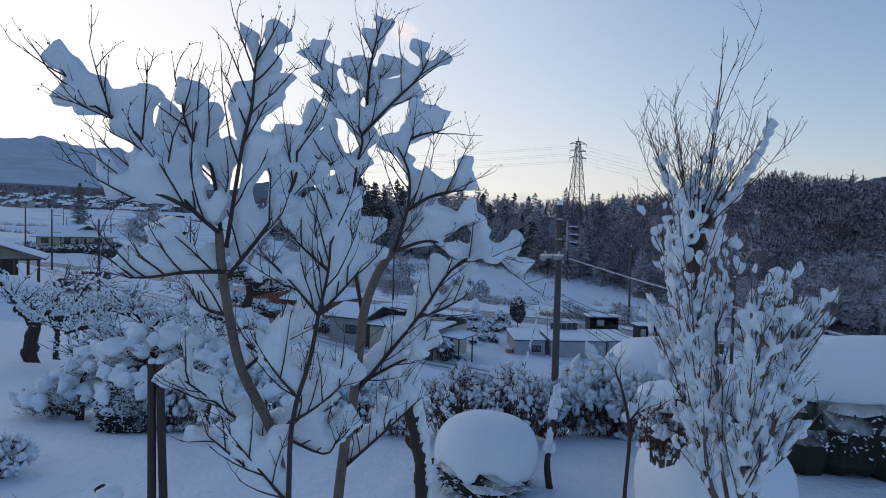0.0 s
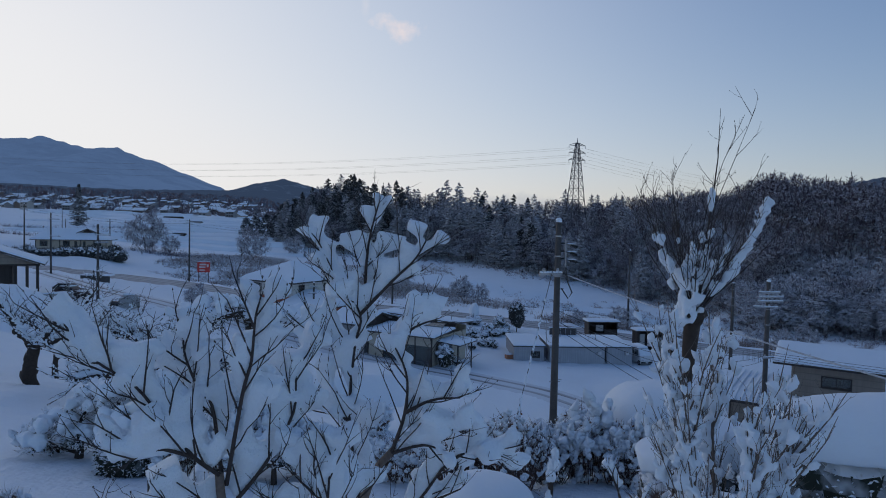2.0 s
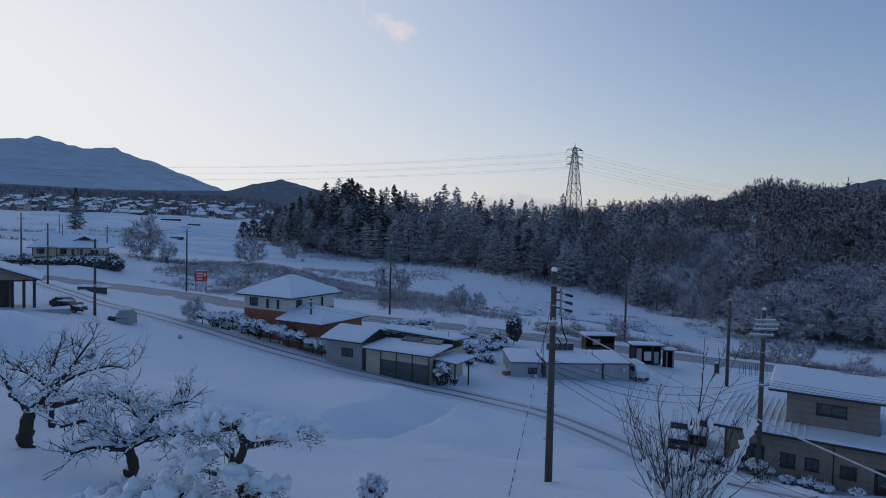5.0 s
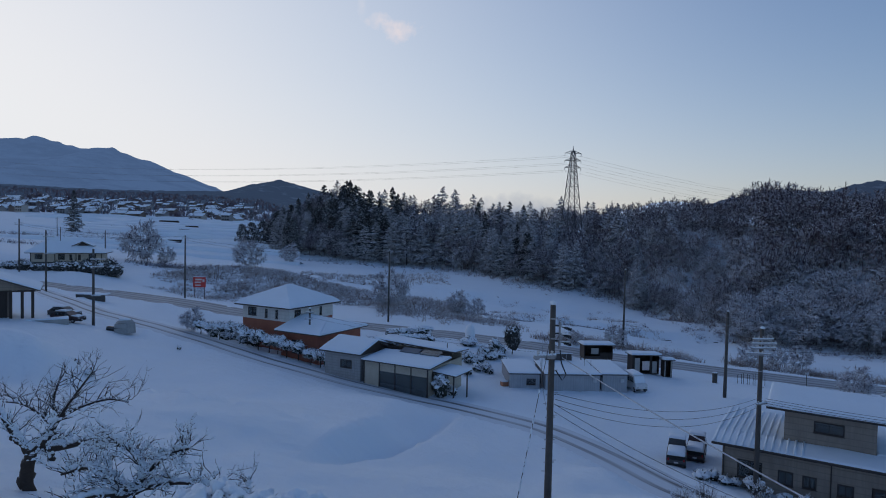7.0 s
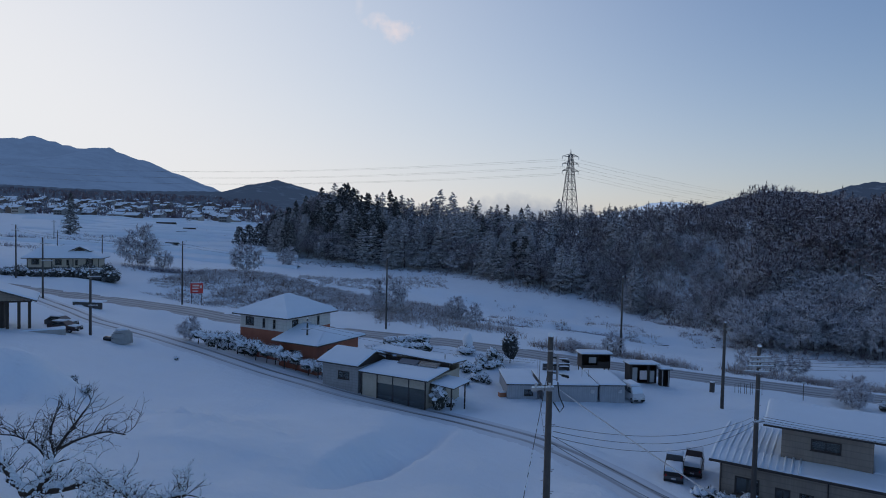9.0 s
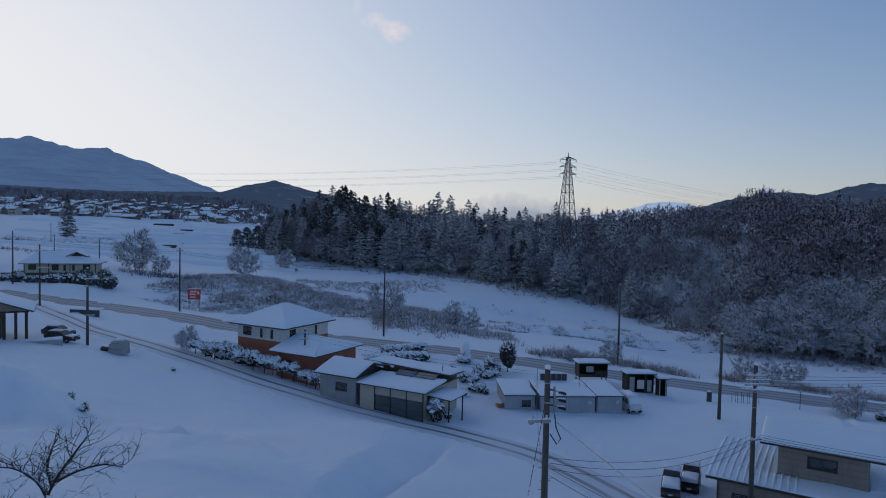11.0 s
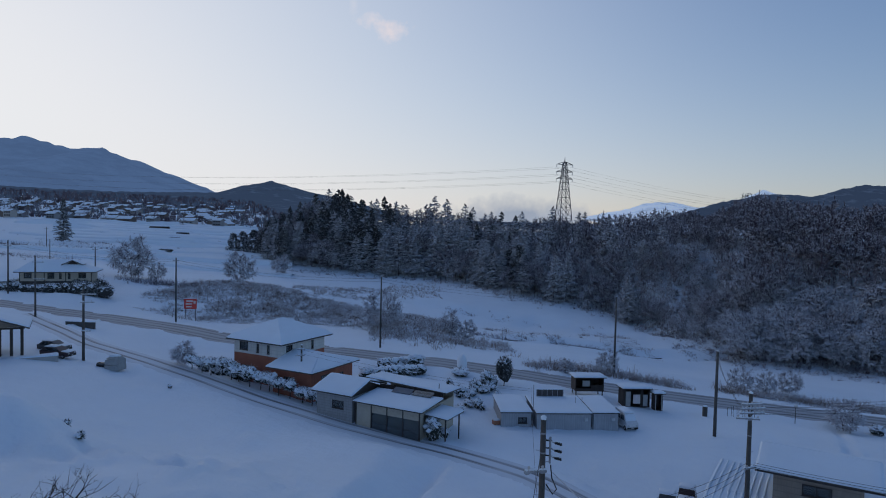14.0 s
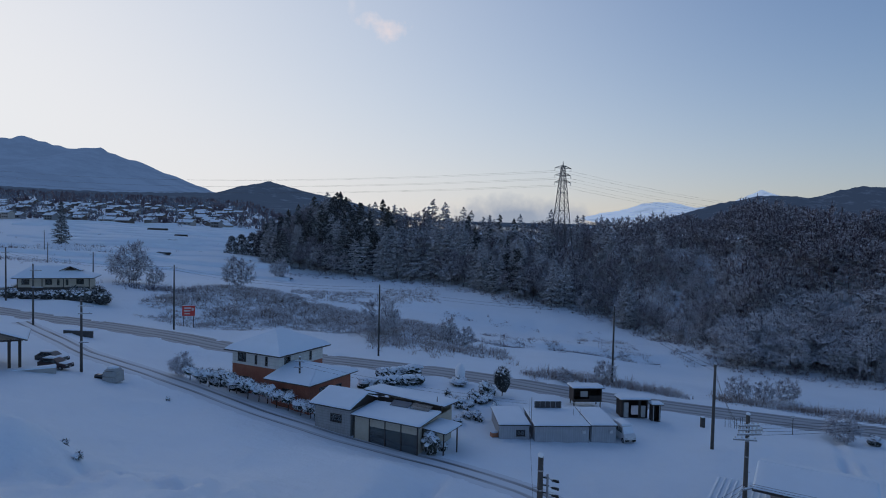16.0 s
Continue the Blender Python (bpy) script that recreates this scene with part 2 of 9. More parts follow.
LAMP_CLEAR = plain("car_lamp_glass", (0.5, 0.5, 0.5), (0.6, 0.6, 0.6), 0.1, 5, 30, 0.0005)
LAMP_RED = plain("red_lamp_glass", (0.3, 0.02, 0.02), (0.4, 0.03, 0.03), 0.15, 5, 30, 0.0005)
ORANGE = plain("faded_orange_plastic", (0.4, 0.17, 0.09), (0.5, 0.22, 0.12), 0.6, 3, 30, 0.001)
BLUE_GREY = plain("blue_grey_roof", (0.1, 0.12, 0.15), (0.15, 0.17, 0.2), 0.6, 1, 9, 0.002)

# ---- mesh kit ----
class Geo:
    def __init__(self):
        self.v, self.f = [], []

    def add(self, verts, faces):
        k = len(self.v)
        self.v.extend(verts)
        self.f.extend([tuple(i + k for i in q) for q in faces])
        return self

    def box(self, x0, x1, y0, y1, z0, z1):
        vs = [(x, y, z) for z in (z0, z1) for x, y in ((x0, y0), (x1, y0), (x1, y1), (x0, y1))]
        return self.add(vs, [(3, 2, 1, 0), (4, 5, 6, 7), (0, 1, 5, 4), (1, 2, 6, 5), (2, 3, 7, 6), (3, 0, 4, 7)])

    def hull8(self, low, high):
        """A block between four lower and four upper corners, each given counter-clockwise from above."""
        return self.add([*low, *high], [(3, 2, 1, 0), (4, 5, 6, 7), (0, 1, 5, 4), (1, 2, 6, 5), (2, 3, 7, 6), (3, 0, 4, 7)])

    def prism(self, outline, z0, z1):
        k = len(outline)
        vs = [(x, y, z0) for x, y in outline] + [(x, y, z1) for x, y in outline]
        return self.add(vs, [tuple(reversed(range(k))), tuple(range(k, 2 * k))] + [(i, (i + 1) % k, k + (i + 1) % k, k + i) for i in range(k)])

    def tube(self, pts, radii, n=6, cap=True):
        pts = [Vector(p) for p in pts]
        vs, fs = [], []
        side = None
        for i, p in enumerate(pts):
            d = (pts[min(i + 1, len(pts) - 1)] - pts[max(i - 1, 0)])
            d = d.normalized() if d.length > 1e-9 else Vector((0, 0, 1))
            if side is None:
                side = d.orthogonal().normalized()
            else:
                side = side - d * side.dot(d)
                side = side.normalized() if side.length > 1e-6 else d.orthogonal().normalized()
            up = d.cross(side)
            r = radii[i]
            for k in range(n):
                a = 2 * math.pi * k / n
                vs.append(tuple(p + side * (r * math.cos(a)) + up * (r * math.sin(a))))
        for i in range(len(pts) - 1):
            for k in range(n):
                a, b = i * n + k, i * n + (k + 1) % n
                fs.append((a, b, b + n, a + n))
        if cap:
            fs.append(tuple(reversed(range(n))))
            fs.append(tuple(range((len(pts) - 1) * n, len(pts) * n)))
        return self.add(vs, fs)

    def spike(self, a, b, r):
        """A thin three-sided twig from a to the point b."""
        a, b = Vector(a), Vector(b)
        d = b - a
        s = d.orthogonal().normalized() * r
        u = d.normalized().cross(s)
        return self.add([tuple(a + s), tuple(a - s * 0.5 + u * 0.87), tuple(a - s * 0.5 - u * 0.87), tuple(b)], [(0, 1, 3), (1, 2, 3), (2, 0, 3)])

    def blade(self, a, b, r):
        """A thin ridged twig from a to the point b: two faces that meet along its upper side."""
        a, b = Vector(a), Vector(b)
        d = (b - a).normalized()
        s = d.cross(Vector((0, 0, 1)))
        s = s.normalized() * r if s.length > 1e-3 else Vector((r, 0, 0))
        u = s.cross(d) * 1.1
        return self.add([tuple(a - s), tuple(a + u), tuple(a + s), tuple(b)], [(0, 1, 3), (1, 2, 3)])

    def blob(self, c, r, rng, rough=0.18, rings=7, segs=10, flat=0.0):
        """A lumpy rounded mass with radii r; flat cuts its underside."""
        px, py, ph = rng.random() * 9, rng.random() * 9, rng.random() * 6.28
        vs, fs = [(c[0], c[1], c[2] + r[2])], []
        for i in range(1, rings):
            th = math.pi * i / rings
            for k in range(segs):
                a = 2 * math.pi * k / segs + ph
                d = Vector((math.sin(th) * math.cos(a), math.sin(th) * math.sin(a), math.cos(th)))
                s = 1 + rough * 2 * (noise.noise(Vector((d.x * 1.3 + px, d.y * 1.3 + py, d.z * 1.3))))
                z = d.z * (1 - flat if d.z < 0 else 1)
                vs.append((c[0] + d.x * r[0] * s, c[1] + d.y * r[1] * s, c[2] + z * r[2] * s))
        vs.append((c[0], c[1], c[2] - r[2] * (1 - flat)))
        for k in range(segs):
            fs.append((0, 1 + k, 1 + (k + 1) % segs))
        for i in range(rings - 2):
            for k in range(segs):
                a, b = 1 + i * segs + k, 1 + i * segs + (k + 1) % segs
                fs.append((a, a + segs, b + segs, b))
        last, base = len(vs) - 1, 1 + (rings - 2) * segs
        for k in range(segs):
            fs.append((last, base + (k + 1) % segs, base + k))
        return self.add(vs, fs)

    def snow_slab(self, q, thick, nx=14, ny=10, rough=0.03, edge=0.25, seed=0.0):
        """Snow on the sloping four-cornered face q (counter-clockwise): thick in the middle, rounded at its edges."""
        q = [Vector(p) for p in q]
        lx, ly = (q[1] - q[0]).length, (q[3] - q[0]).length
        vs, fs = [], []

        def spread(k, size):
            e = min(0.5, edge / size)
            return [0, e * 0.15, e * 0.5, e] + [e + (1 - 2 * e) * i / (k - 7) for i in range(1, k - 7)] + [1 - e, 1 - e * 0.5, 1 - e * 0.15, 1]

        us, ws = spread(nx, lx), spread(ny, ly)
        for w in ws:
            for u in us:
                p = (q[0] * (1 - u) + q[1] * u) * (1 - w) + (q[3] * (1 - u) + q[2] * u) * w
                d = min(u * lx, (1 - u) * lx, w * ly, (1 - w) * ly)
                k = math.sqrt(max(0.0, 1 - (1 - min(1.0, d / edge)) ** 2))
                n1 = noise.noise(p * 0.7 + Vector((seed, 3, 1))) * 2 + noise.noise(p * 2.3)
                vs.append((p.x, p.y, p.z + thick * (0.12 + 0.88 * k) + rough * n1 * k))
        a, b = len(us), len(ws)
        top = len(vs)
        vs += [(x, y, z) for x, y, z in vs]
        for j in range(b):
            for i in range(a):
                u, w = us[i], ws[j]
                p = (q[0] * (1 - u) + q[1] * u) * (1 - w) + (q[3] * (1 - u) + q[2] * u) * w
                vs[top + j * a + i] = tuple(p)
        for j in range(b - 1):
            for i in range(a - 1):
                k = j * a + i
                fs.append((k, k + 1, k + a + 1, k + a))
        ring = [i for i in range(a)] + [j * a + a - 1 for j in range(1, b)] + [(b - 1) * a + i for i in range(a - 2, -1, -1)] + [j * a for j in range(b - 2, 0, -1)]
        for i, k in enumerate(ring):
            k2 = ring[(i + 1) % len(ring)]
            fs.append((k, top + k, top + k2, k2))
        return self.add(vs, fs)

    def mesh(self, name, smooth=False):
        me = bpy.data.meshes.new(name)
        me.from_pydata(self.v, [], self.f)
        if smooth:
            me.polygons.foreach_set("use_smooth", [True] * len(me.polygons))
        me.update()
        return me


def part(name, geo, mat, parent=None, label="", smooth=False, kind=""):
    me = geo if isinstance(geo, bpy.types.Mesh) else geo.mesh(name, smooth)
    if not me.materials:
        me.materials.append(mat)
    ob = new(name, me)
    if parent:
        ob.parent = parent
    return tagged(ob, label, kind=kind)


def thing(name, m, label, category, group="", kind=""):
    ob = new(name)
    ob.empty_display_size = 0.2
    ob.matrix_world = m
    return tagged(ob, label, category, group, kind)

# ---- ground ----
U_AT = np.array([-0.75, -0.5, -0.25, -0.05, 0.15, 0.35, 0.6])
Y_AT = np.array([0, 8, 16, 27, 42, 56, 70, 88, 112, 145, 185, 240.0])
HEIGHTS = np.array([
    (13.1, 13.2, 13.4, 13.5, 13.8, 14.3, 14.7),
    (13.4, 13.0, 12.8, 13.1, 13.3, 12.8, 12.2),
    (13.7, 12.9, 12.0, 11.1, 11.1, 10.1, 8.6),
    (13.7, 12.0, 10.1, 8.6, 7.7, 5.8, 4.2),
    (13.2, 10.0, 6.6, 4.6, 2.6, 1.3, 1.3),
    (12.3, 8.6, 4.1, 2.7, 1.0, 1.0, 1.1),
    (11.2, 7.5, 3.7, 1.4, 0.8, 1.1, -0.3),
    (10.7, 6.6, 3.1, 2.0, 1.4, -0.9, -4.0),
    (11.5, 6.6, 2.4, 2.2, 0.9, -2.7, -6.0),
    (13.2, 8.3, 1.3, 1.4, -2.3, -8.0, -7.7),
    (12.9, 8.8, 4.8, -1.6, -6.9, -8.3, -8.0),
    (11.7, 7.1, 2.6, -0.1, 0.3, -1.2, -4.6)])
WOOD_X = np.array([-140, -75, -62, 0, 13, 30, 46, 59, 66, 72, 76, 97, 125, 170, 260.0])
WOOD_Y = np.array([420, 300, 278, 268, 252, 226, 219, 211, 190, 170, 153, 140, 108, 72, 40.0])


def ease(v):
    v = np.clip(v, 0, 1)
    return v * v * (3 - 2 * v)


def lattice(x, y, seed):
    """Smooth value noise, -1 to 1."""
    xi, yi = np.floor(x), np.floor(y)
    fx, fy = x - xi, y - yi
    fx, fy = fx * fx * (3 - 2 * fx), fy * fy * (3 - 2 * fy)

    def h(a, b):
        v = np.sin(a * 127.1 + b * 311.7 + seed * 74.7) * 43758.5453
        return (v - np.floor(v)) * 2 - 1

    return (h(xi, yi) * (1 - fx) + h(xi + 1, yi) * fx) * (1 - fy) + (h(xi, yi + 1) * (1 - fx) + h(xi + 1, yi + 1) * fx) * fy


def weights(v, at):
    v = np.clip(v, at[0], at[-1])
    i = np.clip(np.searchsorted(at, v, side="right") - 1, 0, len(at) - 2)
    f = (v - at[i]) / (at[i + 1] - at[i])
    return i, 0.5 * f + 0.5 * f * f * (3 - 2 * f)


def behind_edge(x, y):
    """How far a place lies inside the wood, from its edge."""
    return (y - np.interp(x, WOOD_X, WOOD_Y)) * 0.72


def ground_z(x, y, fine=True):
    x, y = np.asarray(x, float), np.asarray(y, float)
    u = x / (np.maximum(y, 0) + 30)
    i, f = weights(y, Y_AT)
    j, g = weights(u, U_AT)
    z = (HEIGHTS[i, j] * (1 - g) + HEIGHTS[i, j + 1] * g) * (1 - f) + (HEIGHTS[i + 1, j] * (1 - g) + HEIGHTS[i + 1, j + 1] * g) * f
    side = 1 - 0.92 * ease((x / np.maximum(y, 1) + 0.3) / 0.14)
    far = 3.0 + 0.026 * (y - 240) * side - 0.022 * x + 0.016 * np.maximum(y - 620, 0) * side - 0.04 * np.maximum(y - 1700, 0)
    step = (y + 0.12 * x) / 27
    saw = step - np.floor(step)
    far = far + 2.3 * (ease(saw * 9) - saw) * ease((y - 230) / 40) * (1 - ease((y - 560) / 80))
    k = ease((y - 235) / 90)
    z = z * (1 - k) + far * k
    d = behind_edge(x, y)
    rise = np.interp(x, [-90, -60, 20, 60, 80, 100, 150], [0, 17, 13, 14, 17, 23, 25])
    reach = np.interp(x, [0, 100], [45, 62])
    z = z + rise * ease(d / reach) * (1 - 0.8 * ease((y - 420) / 300))
    if fine:
        z = z + (0.16 * lattice(x * 0.13, y * 0.13, 1) + 0.09 * lattice(x * 0.33 + 0.4 * y * 0.2, y * 0.4, 4)) * ease((y - 3) / 20) + (0.09 * lattice(x * 0.6, y * 0.6, 2) + 0.06 * lattice(x * 1.3 + y * 0.5, y * 1.0, 8)) * (1 - 0.8 * ease((y - 60) / 60)) * ease((y - 6) / 10)
    return z


# ---- roads ----
ROAD = [(-140, 152, 9.2), (-105, 136, 7.6), (-78, 127.5, 6.0), (-60.5, 123, 5.0), (-45, 117, 4.3), (-35, 112, 3.6), (-18, 108, 2.8), (1.3, 103.5, 2.0), (12.7, 98.8, 1.6), (22, 95, 1.0), (37, 92.5, -0.2), (53, 90.5, -1.5), (66, 89, -2.5), (95, 86, -4.6), (130, 84, -6.5)]
LANE = [(-76, 121, 5.9), (-68, 113, 5.8), (-60, 105, 5.8), (-50.5, 95.5, 5.6), (-38.7, 87.4, 5.1), (-29, 81.3, 4.2), (-20.4, 75.6, 3.3), (-9.5, 69.7, 2.2), (-1.9, 66.0, 1.7), (2.7, 63.6, 1.5), (9.6, 58, 1.5), (12.2, 53.6, 1.6), (14.6, 48.9, 1.65), (16.4, 44.0, 1.8), (18.2, 39, 2.6), (20.5, 34, 3.9)]


def smooth_line(pts, step=1.0):
    """An even, rounded line through the points."""
    p = np.array(pts, float)
    t = np.concatenate([[0], np.cumsum(np.hypot(*np.diff(p[:, :2], axis=0).T))])
    s = np.arange(0, t[-1], step)
    q = np.stack([np.interp(s, t, p[:, k]) for k in range(p.shape[1])], 1)
    w = max(3, int(7 / step) | 1)
    ker = np.hanning(w + 2)[1:-1]
    ker /= ker.sum()
    pad = np.pad(q, ((w // 2, w // 2), (0, 0)), mode="edge")
    return np.stack([np.convolve(pad[:, k], ker, "valid") for k in range(q.shape[1])], 1)


ROAD_LINE, LANE_LINE = smooth_line(ROAD), smooth_line(LANE)


def to_line(x, y, line):
    """Distance to a line and the line's height there."""
    pts = line[::2]
    best, hz = np.full(x.shape, 1e9), np.zeros(x.shape)
    box = (x > pts[:, 0].min() - 14) & (x < pts[:, 0].max() + 14) & (y > pts[:, 1].min() - 14) & (y < pts[:, 1].max() + 14)
    bx, by, bb, bh = x[box], y[box], best[box], hz[box]
    for a, b in zip(pts[:-1], pts[1:]):
        d = b[:2] - a[:2]
        t = np.clip(((bx - a[0]) * d[0] + (by - a[1]) * d[1]) / (d @ d), 0, 1)
        r = np.hypot(bx - a[0] - t * d[0], by - a[1] - t * d[1])
        near = r < bb
        bb = np.where(near, r, bb)
        bh = np.where(near, a[2] + t * (b[2] - a[2]), bh)
    best[box], hz[box] = bb, bh
    return best, hz


wild_z = ground_z
TERRACES = [([(-16, 212), (8, 200), (42, 193), (62, 180), (80, 160)], 1.3, 1.5), ([(10, 147.5), (17, 147), (32, 150.5), (48, 155), (70, 161), (84, 166)], 1.2, 1.2), ([(14, 172), (40, 172), (60, 168), (76, 160)], 0.7, 1.2)]
TRAILS = [([(-38.2, 59.8), (-30.9, 52.3), (-25.8, 48.6), (-20.5, 45.3), (-16.0, 42.7)], 0.8, 0.6), ([(57.1, 88.8), (49.7, 74.8), (43.3, 63.0)], 0.55, 0.5)]


def ground_z(x, y, fine=True):
    x, y = np.atleast_1d(np.asarray(x, float)), np.atleast_1d(np.asarray(y, float))
    z = wild_z(x, y, fine)
    # the upper field ends in a bank towards the plot below
    foot_x, brow_x = -2.7 + (y - 42) * 0.28, -5.6 + (y - 43) * 0.11
    f = (foot_x - x) / np.maximum(foot_x - brow_x, 1.5)
    run = ease((y - 30) / 10) * (1 - ease((y - 61.5 + 0.45 * (x + 3)) / 2.5))
    high = 1.5 - 1.1 * np.clip((y - 44) / 20, 0, 1)
    z = z + run * (high * (np.clip(f, 0, 1) - ease((foot_x - x - 5) / 30)) - (1.25 - 0.8 * np.clip((y - 46) / 18, 0, 1)) * ease((foot_x + 0.3 - x) / 0.7) * (1 - np.clip(f, 0, 1)))
    # terrace banks in the meadow before the wood
    for pts, h, w in TERRACES:
        px_, py_ = np.array(pts, float).T
        k = ease((x - px_[0]) / 10) * (1 - ease((x - px_[-1] + 10) / 10))
        e = y - np.interp(x, px_, py_) + 1.5 * lattice(x * 0.15, y * 0, 19)
        z = z + k * h * (ease((e + w) / (2 * w)) - ease((e - w) / 30) - 0.25 * np.exp(-((e + w) / w) ** 2))
    # level ground round the beige house
    k = np.exp(-(((x + 88) / 26) ** 2 + ((y - 155) / 15) ** 2) ** 2)
    z = z * (1 - k) + 6.6 * k
    # drifts on the slope to the left
    for cx, cy, r, h in ((-31, 47, 4.6, 2.9), (-20, 42, 6, 0.5), (-38, 50, 6, 0.8), (12, 43, 3, 0.8), (9, 41, 2.5, 0.5), (-14, 35, 5, 0.5), (-77, 134, 8, 0.5)):
        z = z + h * np.exp(-((x - cx) ** 2 + (y - cy) ** 2) / (r * r))
    # trodden trails: broken hollows with low rims
    for pts, w, deep in TRAILS:
        for (ax, ay), (bx, by) in zip(pts[:-1], pts[1:]):
            ln = math.hypot(bx - ax, by - ay)
            t = np.clip(((x - ax) * (bx - ax) + (y - ay) * (by - ay)) / ln ** 2, 0, 1)
            r = np.hypot(x - ax - t * (bx - ax), y - ay - t * (by - ay)) / w
            z = z - deep * (0.55 + 0.6 * lattice(x * 0.9, y * 0.9, 16)) * (np.exp(-r * r) - 0.5 * np.exp(-((r - 1.7) / 0.6) ** 2))
    # wind-ruffled snow on the slope below the garden
    ruff = np.exp(-((x + 20) / 11) ** 2 - ((y - 44) / 7) ** 2)
    z = z + 0.55 * ruff * lattice(x * 1.1 + y * 0.5, y * 0.55, 17)
    for line, half, soft in ((ROAD_LINE, 3.6, 7.0), (LANE_LINE, 2.05, 2.6)):
        d, h = to_line(x, y, line)
        k = 1 - ease((d - half) / soft)
        bank = 0.36 * np.exp(-((d - half - 0.75) / 0.6) ** 2) * (0.6 + 0.7 * lattice(x * 0.5, y * 0.5, 7)) if fine else 0
        z = z * (1 - k) + (h - 0.08) * k + bank
    return z


# heights for placing things, from a one-metre table of the ground
TAB_X, TAB_Y = np.arange(-300, 201, 1.0), np.arange(-10, 421, 1.0)
TAB = ground_z(*[v.ravel() for v in np.meshgrid(TAB_X, TAB_Y)]).reshape(len(TAB_Y), len(TAB_X))


def gz(x, y):
    if not (-299 < x < 199 and -9 < y < 419):
        return float(wild_z(np.array([float(x)]), np.array([float(y)]))[0])
    i, j = int(y + 10), int(x + 300)
    fy, fx = y + 10 - i, x + 300 - j
    a = TAB[i:i + 2, j:j + 2]
    return float((a[0, 0] * (1 - fx) + a[0, 1] * fx) * (1 - fy) + (a[1, 0] * (1 - fx) + a[1, 1] * fx) * fy)

rows = np.concatenate([np.linspace(-60, -2, 24), np.linspace(-1.5, 14, 90), 14 + 4786 * ((np.exp(np.linspace(0, 1, 330) * 5.6) - 1) / (math.exp(5.6) - 1))[1:]])
cols = np.sort(np.concatenate([np.linspace(-0.8, 0.8, 301), -np.linspace(0.82, 3.2, 24), np.linspace(0.82, 3.2, 24)]))
yy, uu = np.meshgrid(rows, cols, indexing="ij")
xx = uu * (np.maximum(yy, 0) + 30) * np.where(yy < 14, 0.35 + 0.65 * ease(yy / 14), 1)
zz = ground_z(xx.ravel(), yy.ravel()).reshape(xx.shape)
nr, nc = len(rows), len(cols)
me = bpy.data.meshes.new("ground")
me.vertices.add(nr * nc)
me.vertices.foreach_set("co", np.stack([xx, yy, zz], -1).astype(np.float32).ravel())
idx = np.arange(nr * nc).reshape(nr, nc)
quads = np.stack([idx[:-1, :-1], idx[:-1, 1:], idx[1:, 1:], idx[1:, :-1]], -1).reshape(-1, 4)
me.loops.add(quads.size)
me.loops.foreach_set("vertex_index", quads.ravel().astype(np.int32))
me.polygons.add(len(quads))
me.polygons.foreach_set("loop_start", np.arange(0, quads.size, 4, dtype=np.int32))
me.polygons.foreach_set("use_smooth", np.ones(len(quads), dtype=bool))
me.update(calc_edges=True)
me.materials.append(SNOW_GROUND)
ground = tagged(new("ground", me), "deep fresh snow over sloping fields and gardens", "ground", kind="structure")


def road_mat(name, ruts, dark, pale):
    """Packed, driven snow: grey wheel tracks along the way, broken by loose snow."""
    m, n, l, p = material(name)
    uv = n.new("ShaderNodeUVMap")
    sp = n.new("ShaderNodeSeparateXYZ")
    l.new(uv.outputs[0], sp.inputs[0])
    mp = n.new("ShaderNodeMapping")
    mp.inputs["Scale"].default_value = (2.6, 0.09, 1)
    l.new(uv.outputs[0], mp.inputs[0])
    st = n.new("ShaderNodeTexNoise")
    st.inputs["Scale"].default_value, st.inputs["Detail"].default_value = 1.0, 5
    l.new(mp.outputs[0], st.inputs["Vector"])
    total = None
    for c, w in ruts:
        a = n.new("ShaderNodeMath")
        a.operation = "SUBTRACT"
        l.new(sp.outputs[0], a.inputs[0])
        a.inputs[1].default_value = c
        b = n.new("ShaderNodeMath")
        b.operation = "ABSOLUTE"
        l.new(a.outputs[0], b.inputs[0])
        r = n.new("ShaderNodeMapRange")
        r.inputs[1].default_value, r.inputs[2].default_value, r.inputs[3].default_value, r.inputs[4].default_value = w * 0.35, w, 1, 0
        l.new(b.outputs[0], r.inputs[0])
        if total is None:
            total = r.outputs[0]
        else:
            t = n.new("ShaderNodeMath")
            t.operation = "MAXIMUM"
            l.new(total, t.inputs[0])
            l.new(r.outputs[0], t.inputs[1])
            total = t.outputs[0]
    k = n.new("ShaderNodeMath")
    k.operation, k.use_clamp = "MULTIPLY", True
    l.new(total, k.inputs[0])
    l.new(ramp(n, l, st.outputs["Fac"], [(0.3, (0.15, 0.15, 0.15)), (0.6, (1, 1, 1))]), k.inputs[1])
    c = mixed(n, l, k.outputs[0], mixed(n, l, st.outputs["Fac"], tuple(v * 0.8 for v in pale), pale), dark)
    l.new(c, p.inputs["Base Color"])
    p.inputs["Roughness"].default_value = 0.7
    bumped(n, l, p, st.outputs["Fac"], 0.05)
    return m


ROAD_SNOW = road_mat("driven_road_snow", [(-2.4, 0.55), (-0.95, 0.5), (0.9, 0.55), (2.35, 0.5)], (0.17, 0.175, 0.185), (0.42, 0.445, 0.48))
LANE_SNOW = road_mat("driven_lane_snow", [(-0.85, 0.36), (0.7, 0.34)], (0.13, 0.137, 0.15), (0.68, 0.75, 0.83))


